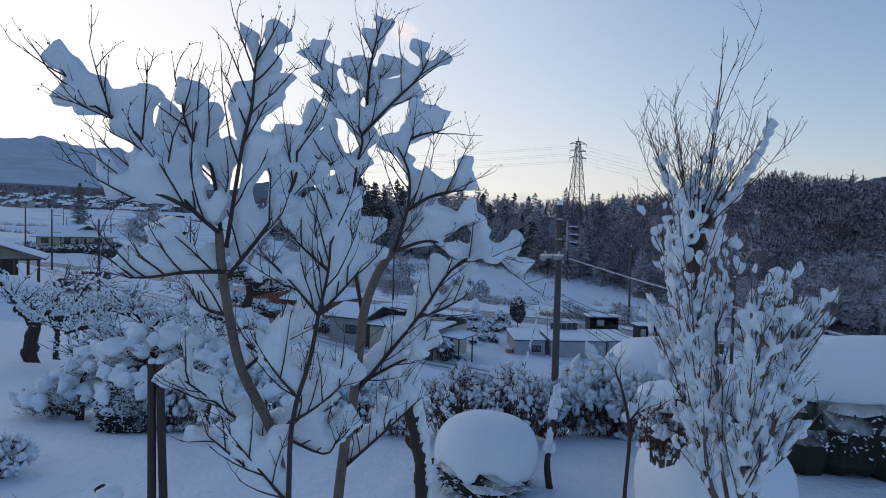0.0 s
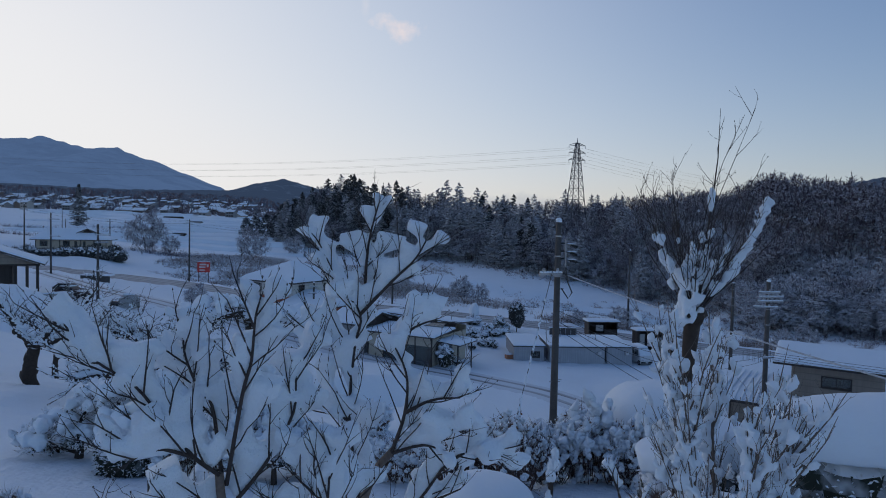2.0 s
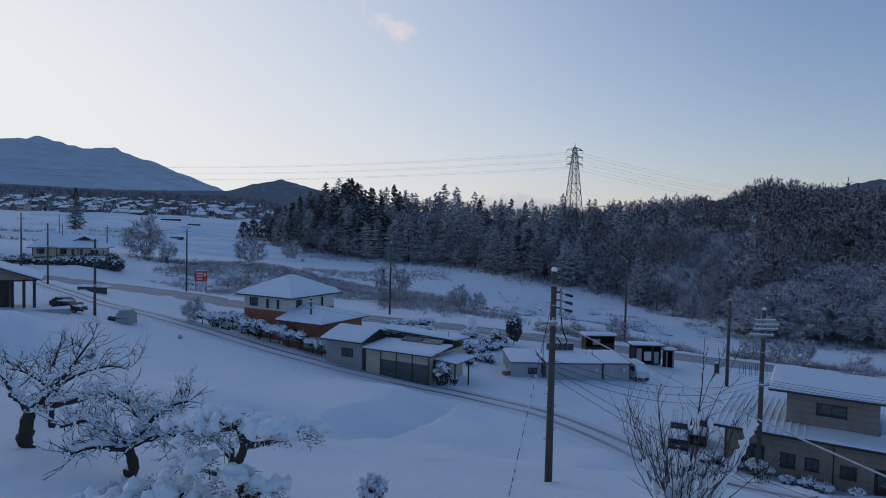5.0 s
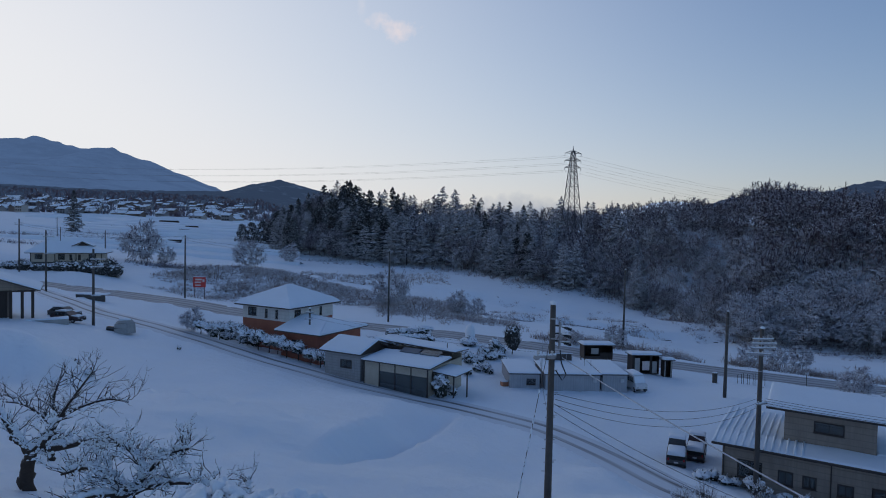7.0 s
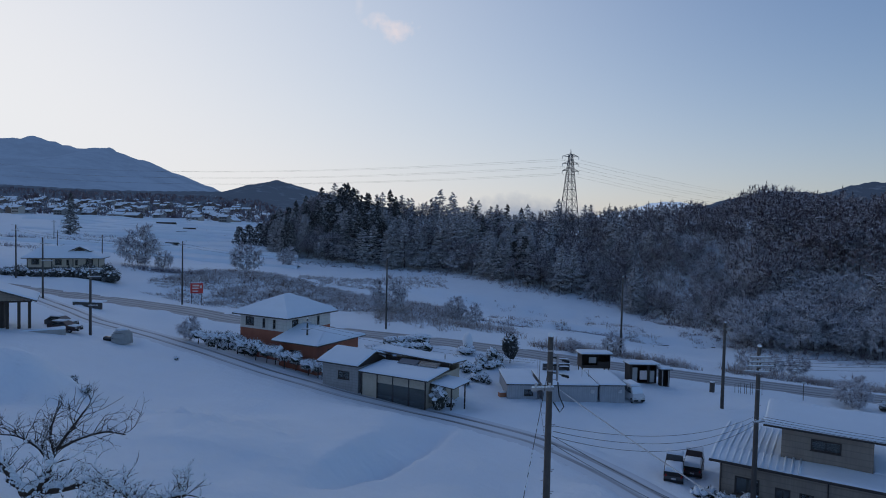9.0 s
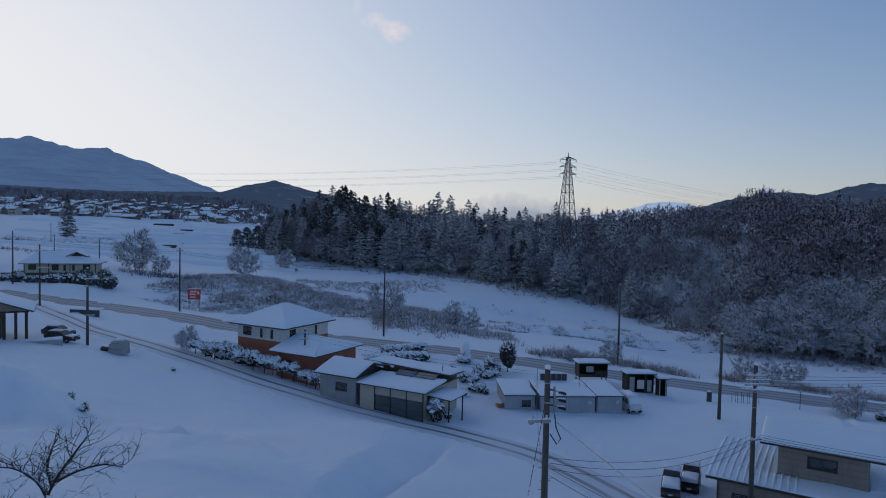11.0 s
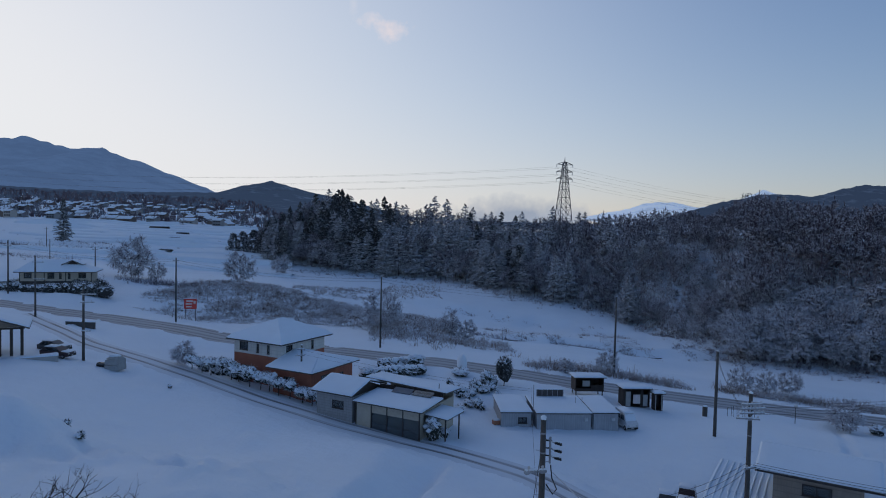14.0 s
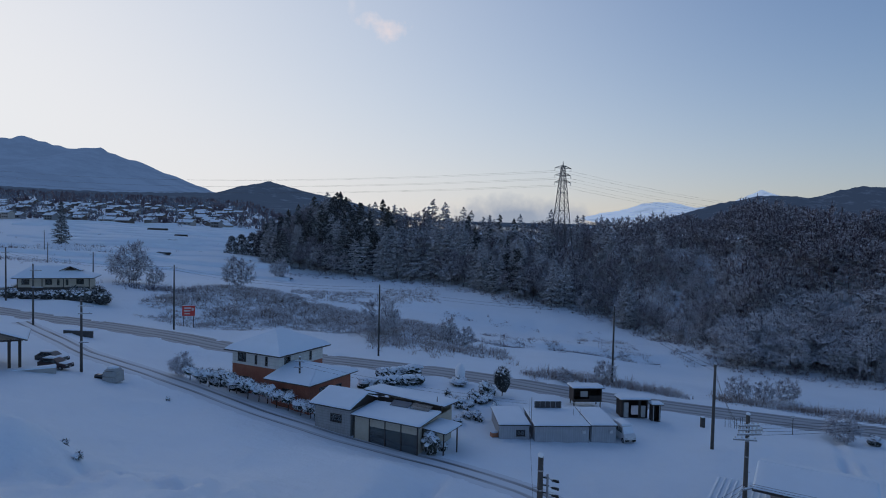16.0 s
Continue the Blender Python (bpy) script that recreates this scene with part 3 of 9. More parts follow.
def way(name, line, half, ruts, mat, label):
    """A strip of driven snow with wheel ruts pressed into it."""
    across = sorted({-half, -half * 0.85, half * 0.85, half, *[c + o for c, w in ruts for o in (-w, -w * 0.4, w * 0.4, w)]})
    d = np.gradient(line[:, :2], axis=0)
    d /= np.hypot(d[:, 0], d[:, 1])[:, None]
    nrm = np.stack([-d[:, 1], d[:, 0]], 1)
    g = Geo()
    uvs = []
    for i, p in enumerate(line):
        for a in across:
            dip = max([0] + [0.05 * (1 - min(1, abs(a - c) / w)) for c, w in ruts])
            x, y = p[0] - nrm[i, 0] * a, p[1] - nrm[i, 1] * a
            wob = 0.02 * math.sin(i * 0.7 + a * 3)
            g.v.append((x, y, p[2] - dip + wob * 0.5 - (0.12 if abs(a) == half else 0)))
            uvs.append((a, float(i)))
    k = len(across)
    g.f = [(i * k + j, i * k + j + 1, i * k + k + j + 1, i * k + k + j) for i in range(len(line) - 1) for j in range(k - 1)]
    me = g.mesh(name, True)
    lay = me.uv_layers.new(name="UVMap")
    for lp in me.loops:
        lay.data[lp.index].uv = uvs[lp.vertex_index]
    ob = part(name, me, mat)
    return tagged(ob, label, "road", kind="structure")


way("road", ROAD_LINE, 3.7, [(-2.4, 0.55), (-0.95, 0.5), (0.9, 0.55), (2.35, 0.5)], ROAD_SNOW, "two-lane road of grey packed snow with wheel tracks")
way("road", LANE_LINE, 2.1, [(-0.85, 0.3), (0.7, 0.28)], LANE_SNOW, "narrow lane under snow with two wheel ruts")

# ---- mountains ----
def range_mesh(name, depth, xs, zs, foot, reach, mat, rough, label, seed, step):
    """A ridge with the given skyline, at that distance, falling towards the camera with spurs and gullies."""
    x = np.arange(xs[0], xs[-1] + step, step)
    t = np.linspace(0, 1, 40)
    tt, px = np.meshgrid(t, x, indexing="ij")
    crest = np.interp(px, xs, zs)
    spur = lattice(px / (rough * 9), tt * 1.5, seed) * 0.6 + lattice(px / (rough * 3.5), tt * 3, seed + 1) * 0.3 + lattice(px / rough, tt * 9, seed + 2) * 0.15
    fall = (1 - tt) ** 1.25
    h = foot + (crest - foot) * np.clip(fall + spur * 0.28 * tt * (1 - tt) * 4 * 0.6, 0, None)
    h = h + np.where(tt < 0.02, 1, 0) * lattice(px / (rough * 0.35), px * 0, seed + 3) * rough * 0.05
    y = depth - reach * tt + spur * rough * tt
    g = Geo()
    a, b = tt.shape
    g.v = [tuple(v) for v in np.stack([px, y, h], -1).reshape(-1, 3).tolist()]
    g.f = [(i * b + k, i * b + b + k, i * b + b + k + 1, i * b + k + 1) for i in range(a - 1) for k in range(b - 1)]
    ob = part(name, g, mat, smooth=True)
    return tagged(ob, label, "mountain", kind="structure")


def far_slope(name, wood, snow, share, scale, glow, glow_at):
    """Snow and dark woods on a far slope; blue emission imitates the haze of distance."""
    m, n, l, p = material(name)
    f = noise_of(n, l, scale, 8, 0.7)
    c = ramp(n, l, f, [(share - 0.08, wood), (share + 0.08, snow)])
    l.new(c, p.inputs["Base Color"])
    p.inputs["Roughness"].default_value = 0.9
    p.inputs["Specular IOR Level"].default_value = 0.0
    # bluish haze of distance, put in as emission
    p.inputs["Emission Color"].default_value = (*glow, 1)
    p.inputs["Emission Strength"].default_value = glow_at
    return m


# each far slope carries its haze as a faint blue glow
FAR_HAZED = far_slope("far_mountain", (0.07, 0.085, 0.11), (0.12, 0.145, 0.18), 0.5, 0.004, (0.085, 0.15, 0.29), 0.62)
HILL_HAZED = far_slope("wooded_hill", (0.03, 0.035, 0.04), (0.16, 0.18, 0.2), 0.62, 0.02, (0.06, 0.1, 0.19), 0.42)
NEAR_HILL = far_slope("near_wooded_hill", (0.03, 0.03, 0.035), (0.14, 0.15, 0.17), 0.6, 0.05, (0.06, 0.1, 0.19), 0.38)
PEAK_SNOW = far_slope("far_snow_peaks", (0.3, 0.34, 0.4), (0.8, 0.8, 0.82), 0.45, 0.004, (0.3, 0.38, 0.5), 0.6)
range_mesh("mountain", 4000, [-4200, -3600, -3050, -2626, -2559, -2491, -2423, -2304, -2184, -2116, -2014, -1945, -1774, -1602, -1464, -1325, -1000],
           [330, 420, 470, 488, 483, 502, 480, 452, 424, 443, 435, 406, 351, 286, 234, 186, 120], 40, 1900, FAR_HAZED, 120, "long snow-streaked mountain far off, blue from haze set as emission", 11, 22)
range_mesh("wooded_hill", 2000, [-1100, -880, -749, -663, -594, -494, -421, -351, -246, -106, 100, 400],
           [80, 88, 83, 101, 123, 143, 124, 106, 86, 48, 24, 10], 30, 700, HILL_HAZED, 30, "dark wooded hill with patches of snow", 21, 8)
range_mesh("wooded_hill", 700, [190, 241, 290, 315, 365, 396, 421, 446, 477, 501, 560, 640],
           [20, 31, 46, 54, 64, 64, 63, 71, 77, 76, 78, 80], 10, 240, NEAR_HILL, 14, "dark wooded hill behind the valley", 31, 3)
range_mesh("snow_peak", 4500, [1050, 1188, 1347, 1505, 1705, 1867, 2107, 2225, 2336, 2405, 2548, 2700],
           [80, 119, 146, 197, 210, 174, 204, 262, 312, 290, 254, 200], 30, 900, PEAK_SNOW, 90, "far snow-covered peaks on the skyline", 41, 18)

# ---- trees of the wood ----
def bare_tree(rng, h, spread, twigs, upright=0.5, limbs=16, start=0.25, twig_r=0.022, twig_len=1.3, rounded=False):
    """Trunk and crown of a leafless tree, h metres high."""
    trunk, crown = Geo(), Geo()
    lean = Vector((rng.uniform(-0.04, 0.04), rng.uniform(-0.04, 0.04), 1))
    pts = [Vector((0, 0, -0.8))]
    for i in range(1, 7):
        pts.append(lean * (h * i / 6 * 0.97) + Vector((rng.uniform(-1, 1), rng.uniform(-1, 1), 0)) * 0.012 * h)
    r0 = 0.0095 * h
    trunk.tube(pts, [r0 * (1 - 0.93 * i / 6) for i in range(7)], 6)

    def along(t):
        k = min(int(t * 6), 5)
        return pts[k].lerp(pts[k + 1], t * 6 - k)

    ends = []
    for i in range(limbs):
        t = start + (1 - start) * (i + rng.random()) / limbs * 0.97
        a = i * 2.4 + rng.uniform(-0.5, 0.5)
        ln = spread * (1.0 - 0.75 * max(0, (t - start) / (1 - start)) ** 1.3) * rng.uniform(0.7, 1.1)
        if rounded:
            ln = spread * math.sin(math.pi * (0.2 + 0.72 * (t - start) / (1 - start))) * rng.uniform(0.8, 1.1)
        p0 = along(t * 0.8) if rounded else along(t)
        d = Vector((math.cos(a), math.sin(a), upright * rng.uniform(0.6, 1.5))).normalized()
        p1 = p0 + d * ln * 0.5
        p2 = p1 + (d + Vector((rng.uniform(-0.3, 0.3), rng.uniform(-0.3, 0.3), rng.uniform(-0.1, 0.35)))).normalized() * ln * 0.5
        r = r0 * 0.42 * (1.1 - t)
        crown.tube([p0, p1, p2], [r + 0.012, r * 0.6 + 0.012, 0.012], 4, False)
        ends.append((p0, p1, p2, ln))
    for i in range(twigs):
        p0, p1, p2, ln = rng.choice(ends)
        t = rng.uniform(0.25, 1.0)
        base = p0.lerp(p1, t * 2) if t < 0.5 else p1.lerp(p2, t * 2 - 1)
        out = (p2 - p0).normalized()
        d = (out * rng.uniform(0.2, 1.0) + Vector((rng.gauss(0, 0.55), rng.gauss(0, 0.55), rng.gauss(0.15, 0.45)))).normalized()
        k = twig_len * rng.uniform(0.5, 1.25)
        tip = base + d * k
        crown.spike(base, tip, twig_r)
        for _ in range(2):
            q = base.lerp(tip, rng.uniform(0.3, 0.9))
            crown.spike(q, q + (d + Vector((rng.gauss(0, 0.6), rng.gauss(0, 0.6), rng.gauss(0.1, 0.4)))).normalized() * k * 0.55, twig_r * 0.75)
    return trunk, crown


def needle_tree(rng, h, spread, whorls, per, droop=0.25, start=0.18, fans=5, power=1.0):
    """Trunk and crown of a conifer: whorls of drooping boughs, each with flat sprays of needles."""
    trunk, crown = Geo(), Geo()
    trunk.tube([(0, 0, -0.8), (0.05, 0, h * 0.5), (0, 0.04, h)], [0.012 * h, 0.008 * h, 0.02], 6)
    for i in range(whorls):
        t = start + (1 - start) * (i / whorls)
        ln0 = spread * (1.0 - ((t - start) / (1 - start)) ** power) + 0.25
        for k in range(per):
            a = k * 6.283 / per + i * 1.1 + rng.uniform(-0.4, 0.4)
            ln = ln0 * rng.uniform(0.6, 1.12)
            z = h * t + rng.uniform(-0.3, 0.3)
            out = Vector((math.cos(a), math.sin(a), 0))
            side = Vector((-out.y, out.x, 0))
            p0 = Vector((0, 0, z))
            p1 = p0 + out * ln + Vector((0, 0, -droop * ln + rng.uniform(-0.15, 0.25)))
            crown.spike(p0, p1, 0.045)
            for m in range(fans):
                s = 0.3 + 0.7 * m / fans + rng.uniform(-0.05, 0.05)
                b = p0.lerp(p1, s)
                w = (0.28 + 0.42 * (1 - s)) * ln * rng.uniform(0.7, 1.1) + 0.2
                for sg in (-1, 1):
                    tip = b + side * (sg * w) + out * w * 0.7 + Vector((0, 0, -0.22 * w + rng.uniform(-0.1, 0.1)))
                    th = 0.16 + 0.05 * ln
                    up = Vector((0, 0, th * 0.45))
                    crown.add([tuple(b + up), tuple(b + out * th * 1.6), tuple(b - out * th), tuple(tip)], [(0, 1, 3), (2, 0, 3), (1, 2, 3)])
    return trunk, crown


def broad_tree(rng, h, spread, main=6, forks=4, shoots=5, twigs=4, fork_at=0.22, twig_r=0.03, twig_len=1.0, low=0.0, under=-0.35):
    """Trunk and crown of a wide leafless tree: limbs that fork and fork again into a rounded crown of fine twigs."""
    trunk, crown = Geo(), Geo()
    r0 = 0.0068 * h
    f = Vector((rng.gauss(0, 0.02) * h, rng.gauss(0, 0.02) * h, h * fork_at))
    top = Vector((rng.gauss(0, 0.05) * h, rng.gauss(0, 0.05) * h, h * 0.8))
    trunk.tube([(0, 0, -0.8), tuple(f), tuple(f.lerp(top, 0.5) + Vector((rng.gauss(0, 0.2), rng.gauss(0, 0.2), 0))), tuple(top)], [r0, r0 * 0.8, r0 * 0.45, r0 * 0.12], 6)
    mid = Vector((0, 0, h * (0.55 + low * 0.1)))

    def crown_edge(d):
        return mid + Vector((d.x * spread, d.y * spread, d.z * h * 0.46)) * rng.uniform(0.82, 1.08)

    for i in range(main):
        s = f.lerp(top, 0.85 * i / main)
        a = i * 2.4 + rng.uniform(-0.4, 0.4)
        d1 = Vector((math.cos(a), math.sin(a), under + 1.5 * i / main + rng.uniform(-0.25, 0.25))).normalized()
        e1 = s.lerp(crown_edge(d1), 0.55)
        m1 = s.lerp(e1, 0.5) + Vector((rng.gauss(0, 0.3), rng.gauss(0, 0.3), rng.uniform(-0.1, 0.3)))
        trunk.tube([tuple(s), tuple(m1), tuple(e1)], [r0 * 0.36, r0 * 0.24, r0 * 0.12], 4, False)
        for k in range(forks):
            b = m1.lerp(e1, k / forks + rng.uniform(0, 0.2))
            d2 = (d1 + Vector((rng.gauss(0, 0.6), rng.gauss(0, 0.6), rng.gauss(0.12, 0.5)))).normalized()
            e2 = b.lerp(crown_edge(d2), 0.75)
            m2 = b.lerp(e2, 0.5) + Vector((rng.gauss(0, 0.2), rng.gauss(0, 0.2), rng.uniform(0, 0.3)))
            crown.tube([tuple(b), tuple(m2), tuple(e2)], [r0 * 0.2, r0 * 0.13, 0.015], 3, False)
            for j in range(shoots):
                c = m2.lerp(e2, rng.uniform(-0.6, 1.0))
                d3 = (d2 * 0.7 + Vector((rng.gauss(0, 0.65), rng.gauss(0, 0.65), rng.gauss(0.1, 0.45)))).normalized()
                ln = twig_len * rng.uniform(0.7, 1.6)
                e3 = c + d3 * ln
                crown.blade(c, e3, twig_r)
                for _ in range(twigs):
                    q = c.lerp(e3, rng.uniform(0.15, 0.95))
                    crown.blade(q, q + (d3 + Vector((rng.gauss(0, 0.65), rng.gauss(0, 0.65), rng.gauss(0.1, 0.4)))).normalized() * ln * rng.uniform(0.35, 0.8), twig_r * 0.75)
    return trunk, crown


def tier_tree(rng, h, spread, tiers, per, sprays=5, start=0.1, power=1.5, wide=0.13, droop=0.2, lift=0.12, ragged=0.3):
    """Trunk and crown of a conifer with open tiers of level boughs, each a flat fan of side sprays that hold the snow."""
    trunk, crown = Geo(), Geo()
    lean = Vector((rng.gauss(0, 0.02), rng.gauss(0, 0.02), 1))
    trunk.tube([(0, 0, -0.8), tuple(lean * h * 0.5), tuple(lean * h)], [0.011 * h, 0.0075 * h, 0.02], 6)
    total = tiers * per
    for n_ in range(total):
        t = min(0.985, start + (1 - start) * (n_ + rng.uniform(-2, 2)) / total)
        k0 = max(0.0, (t - start) / (1 - start))
        ln0 = spread * (1 - k0 ** power) * (0.75 + 0.25 * min(1, k0 * 5)) + 0.45
        a = n_ * 2.4 + rng.uniform(-0.5, 0.5)
        ln = ln0 * rng.uniform(1 - 1.5 * ragged, 1 + 0.6 * ragged)
        out = Vector((math.cos(a), math.sin(a), 0))
        side = Vector((-out.y, out.x, 0))
        p0 = lean * (h * t)
        tilt = rng.gauss(0.03, 0.15) + 0.6 * max(0, k0 - 0.6)
        mid = p0 + out * ln * 0.6 + Vector((0, 0, ln * (tilt - droop) * 0.6))
        p1 = p0 + out * ln + Vector((0, 0, ln * (tilt - droop + lift)))
        crown.blade(p0, mid, wide * 0.8)
        crown.blade(p0.lerp(mid, 0.8), p1, wide * 0.9)
        for m in range(sprays):
            f = 0.28 + 0.72 * (m + rng.random() * 0.8) / sprays
            b = p0.lerp(mid, f / 0.6) if f < 0.6 else mid.lerp(p1, (f - 0.6) / 0.4)
            w = (0.34 * ln * (1.1 - 0.6 * f) + 0.22) * rng.uniform(0.7, 1.25)
            for sg in (-1, 1):
                crown.blade(b, b + side * (sg * w * 0.8) + out * (w * 0.65) + Vector((0, 0, w * rng.uniform(-0.5, 0.08))), wide * rng.uniform(0.8, 1.25))
    top = lean * h
    for _ in range(5):
        b = lean * (h * rng.uniform(0.9, 0.985))
        crown.blade(b, b + Vector((rng.gauss(0, 0.4), rng.gauss(0, 0.4), 0.5)), wide * 0.8)
    crown.blade(lean * (h * 0.95), top + Vector((0, 0, 0.5)), wide * 0.6)
    return trunk, crown


def pine_tree(rng, h, spread, tiers, per, start=0.2, blunt=2.2, clump=0.5, needles=8, flat=0.7):
    """Trunk and crown of an old conifer: uneven tiers of boughs, each ending in ragged tufts of needles."""
    trunk, crown = Geo(), Geo()
    lean = Vector((rng.gauss(0, 0.02), rng.gauss(0, 0.02), 1))
    trunk.tube([(0, 0, -0.8), tuple(lean * h * 0.5), tuple(lean * h * 0.97)], [0.013 * h, 0.009 * h, 0.03], 6)
    for i in range(tiers):
        t = start + (1 - start) * (i + rng.uniform(-0.4, 0.4)) / tiers
        t = min(max(t, start * 0.8), 0.99)
        ln0 = spread * (1 - max(0.0, (t - start) / (1 - start)) ** blunt) + 0.5
        for k in range(per):
            if rng.random() < 0.16:
                continue
            a = k * 6.283 / per + i * 1.3 + rng.uniform(-0.5, 0.5)
            ln = ln0 * rng.uniform(0.55, 1.2)
            p0 = lean * (h * t)
            out = Vector((math.cos(a), math.sin(a), 0))
            p1 = p0 + out * ln + Vector((0, 0, ln * rng.uniform(-0.3, 0.16)))
            crown.spike(p0, p1, 0.05)
            for m in range(3):
                c = p0.lerp(p1, (0.5, 0.78, 1.0)[m] + rng.uniform(-0.06, 0.06))
                for _ in range(needles):
                    d = Vector((rng.gauss(0, 1), rng.gauss(0, 1), rng.gauss(0.0, flat))).normalized()
                    q = c + Vector((rng.gauss(0, 0.18), rng.gauss(0, 0.18), rng.gauss(0, 0.3 * flat))) * (clump * 2)
                    crown.spike(q, q + d * clump * rng.uniform(0.9, 1.9), clump * 0.3)
    for _ in range(16):
        c = lean * (h * rng.uniform(0.76, 0.97))
        d = Vector((rng.gauss(0, 0.6), rng.gauss(0, 0.6), rng.uniform(0.1, 0.8)))
        crown.spike(c, c + d * rng.uniform(0.7, 1.3), 0.16)
    return trunk, crown


rng = random.Random(5)
WOOD_KINDS = []
for k in range(5):
    WOOD_KINDS.append(("bare_tree", broad_tree(rng, rng.uniform(12, 15.5), rng.uniform(3.9, 5.0), 9, 6, 6, 4, 0.2, 0.095, 1.0), FROST_TWIG, "tall leafless tree with frosted twigs in the wood", "bare"))
for k in range(5):
    WOOD_KINDS.append(("bare_tree", broad_tree(rng, rng.uniform(8.5, 12), rng.uniform(4.6, 6.0), 10, 6, 6, 4, 0.12, 0.095, 1.0, -0.6, -0.6), WHITE_TWIG, "leafless tree white with snow on all its twigs", "white"))
for k in range(5):
    WOOD_KINDS.append(("larch_tree", tier_tree(rng, rng.uniform(14, 17.5), rng.uniform(3.3, 4.3), 20, 7, 5, 0.06, 2.2, 0.17, 0.22, 0.14, 0.35), LARCH_TWIG, "tall bare larch with snow along its level boughs", "larch"))
for k in range(3):
    WOOD_KINDS.append(("conifer_tree", tier_tree(rng, rng.uniform(15, 18), rng.uniform(3.0, 3.7), 18, 7, 5, 0.08, 1.8, 0.32, 0.34, 0.12, 0.35), NEEDLES, "tall dark conifer with snow on its boughs", "conifer"))
for k in range(2):
    WOOD_KINDS.append(("conifer_tree", pine_tree(rng, rng.uniform(15, 17.5), rng.uniform(3.0, 3.7), 15, 5, 0.14, 2.2, 0.66, 7), NEEDLES, "tall dark conifer with snow on its boughs", "conifer"))
KIND_MESHES = []
for name, (tr, cr), mat, label, sort in WOOD_KINDS:
    KIND_MESHES.append((name, tr.mesh("trunk"), cr.mesh("crown"), mat, label, sort))


def wood_tree(kind, x, y, scale, turn, sink=0.3, group="trees of the wood"):
    name, tr, cr, mat, label, sort = kind
    t = thing(name, pose(x, y, gz(x, y) - sink, 0, 0, turn) @ Matrix.Scale(scale, 4), label, "tree", group)
    part("trunk", tr, BARK, t)
    part("crown", cr, mat, t, kind="stuff")
    return t


def sort_at(x, y, d, r):
    """Which kind grows where: dark conifers to the left, larches in the middle, white broad trees on the right slope."""
    u = x / y
    if u < 0.12 and d < 5 and r < 0.15:
        return "white"
    if u < -0.16:
        return "bare" if r < 0.5 else ("larch" if r < 0.75 else "conifer")
    if u < -0.055:
        return "conifer" if r < 0.72 and d > 5 else "larch"
    if u < 0.055:
        return "larch" if r < 0.65 else "bare"
    if u < 0.15:
        return "larch" if r < 0.55 else ("conifer" if r < 0.75 else "bare")
    if u < 0.38:
        return "larch" if r < 0.25 else ("bare" if r < 0.66 or d > 26 else "white")
    return "white" if d < 30 and r < 0.75 else "bare"


U_TALL = [-0.34, -0.24, -0.12, -0.06, -0.03, 0.0, 0.04, 0.08, 0.2, 0.3, 0.36, 0.45, 0.5, 0.6]
TALL = [0.85, 1.08, 1.2, 1.24, 1.2, 1.38, 1.28, 1.0, 0.98, 0.9, 0.74, 0.76, 1.22, 1.2]


EDGE = smooth_line(np.stack([WOOD_X, WOOD_Y, WOOD_X * 0], 1), 4.0)
spots = []
for gx in np.arange(-86, 165, 4.2):
    for gy in np.arange(108, 345, 4.2):
        x, y = gx + rng.uniform(-1.9, 1.9), gy + rng.uniform(-1.9, 1.9)
        if y < np.interp(x, WOOD_X, WOOD_Y) + 1 or abs(x) > 0.76 * y + 4:
            continue
        d = float(min(np.hypot(EDGE[:, 0] - x, EDGE[:, 1] - y)))
        if d > (72 if x > 55 else 46) or (d > 30 and rng.random() < (0.5 if x < 40 else 0.3)) or (x < -60 and rng.random() < 0.4):
            continue
        spots.append((x, y, d, rng.random(), rng.uniform(0.76, 1.06) * float(np.interp(x / y, U_TALL, TALL)), rng.uniform(0, 360)))
spots.sort(key=lambda s: s[2] + 7 * s[3])
BY_SORT = {}
for kind in KIND_MESHES:
    BY_SORT.setdefault(kind[5], []).append(kind)
single = spots[:300]
for i, (x, y, d, r, s, turn) in enumerate(single):
    kinds = BY_SORT[sort_at(x, y, d, r)]
    wood_tree(kinds[i % len(kinds)], x, y, s, turn)
# the depth of the wood behind its front rows
LOW_KINDS = {"bare": [broad_tree(rng, 14.5, 4.6, 8, 4, 5, 4, 0.2, 0.15, 1.15) for _ in range(3)], "white": [broad_tree(rng, 11, 5.4, 8, 4, 5, 4, 0.15, 0.15, 1.15, -0.6)],
             "larch": [tier_tree(rng, 16, 3.9, 14, 6, 3, 0.06, 2.2, 0.28, 0.22, 0.14, 0.35) for _ in range(2)], "conifer": [tier_tree(rng, 17, 3.6, 13, 6, 3, 0.1, 1.8, 0.45, 0.34, 0.12, 0.35) for _ in range(2)]}
deep = {}
for x, y, d, r, s, turn in spots[300:]:
    sort = sort_at(x, y, d, r)
    mat = {"bare": FROST_TWIG, "white": WHITE_TWIG, "larch": LARCH_TWIG, "conifer": NEEDLES}[sort]
    m = pose(x, y, gz(x, y) - 0.3, 0, 0, turn) @ Matrix.Scale(s, 4)
    g = deep.setdefault((sort, mat.name), Geo())
    for src in LOW_KINDS[sort][int(turn) % len(LOW_KINDS[sort])]:
        vs = np.array(src.v) @ np.array(m.to_3x3()).T + np.array(m.translation)
        g.add([tuple(v) for v in vs.tolist()], src.f)
for (sort, mat_name), g in deep.items():
    ob = part("far_wood", g, bpy.data.materials[mat_name])
    tagged(ob, "dense snowy wood on the hillside, trees beyond counting", "wood", kind="stuff")

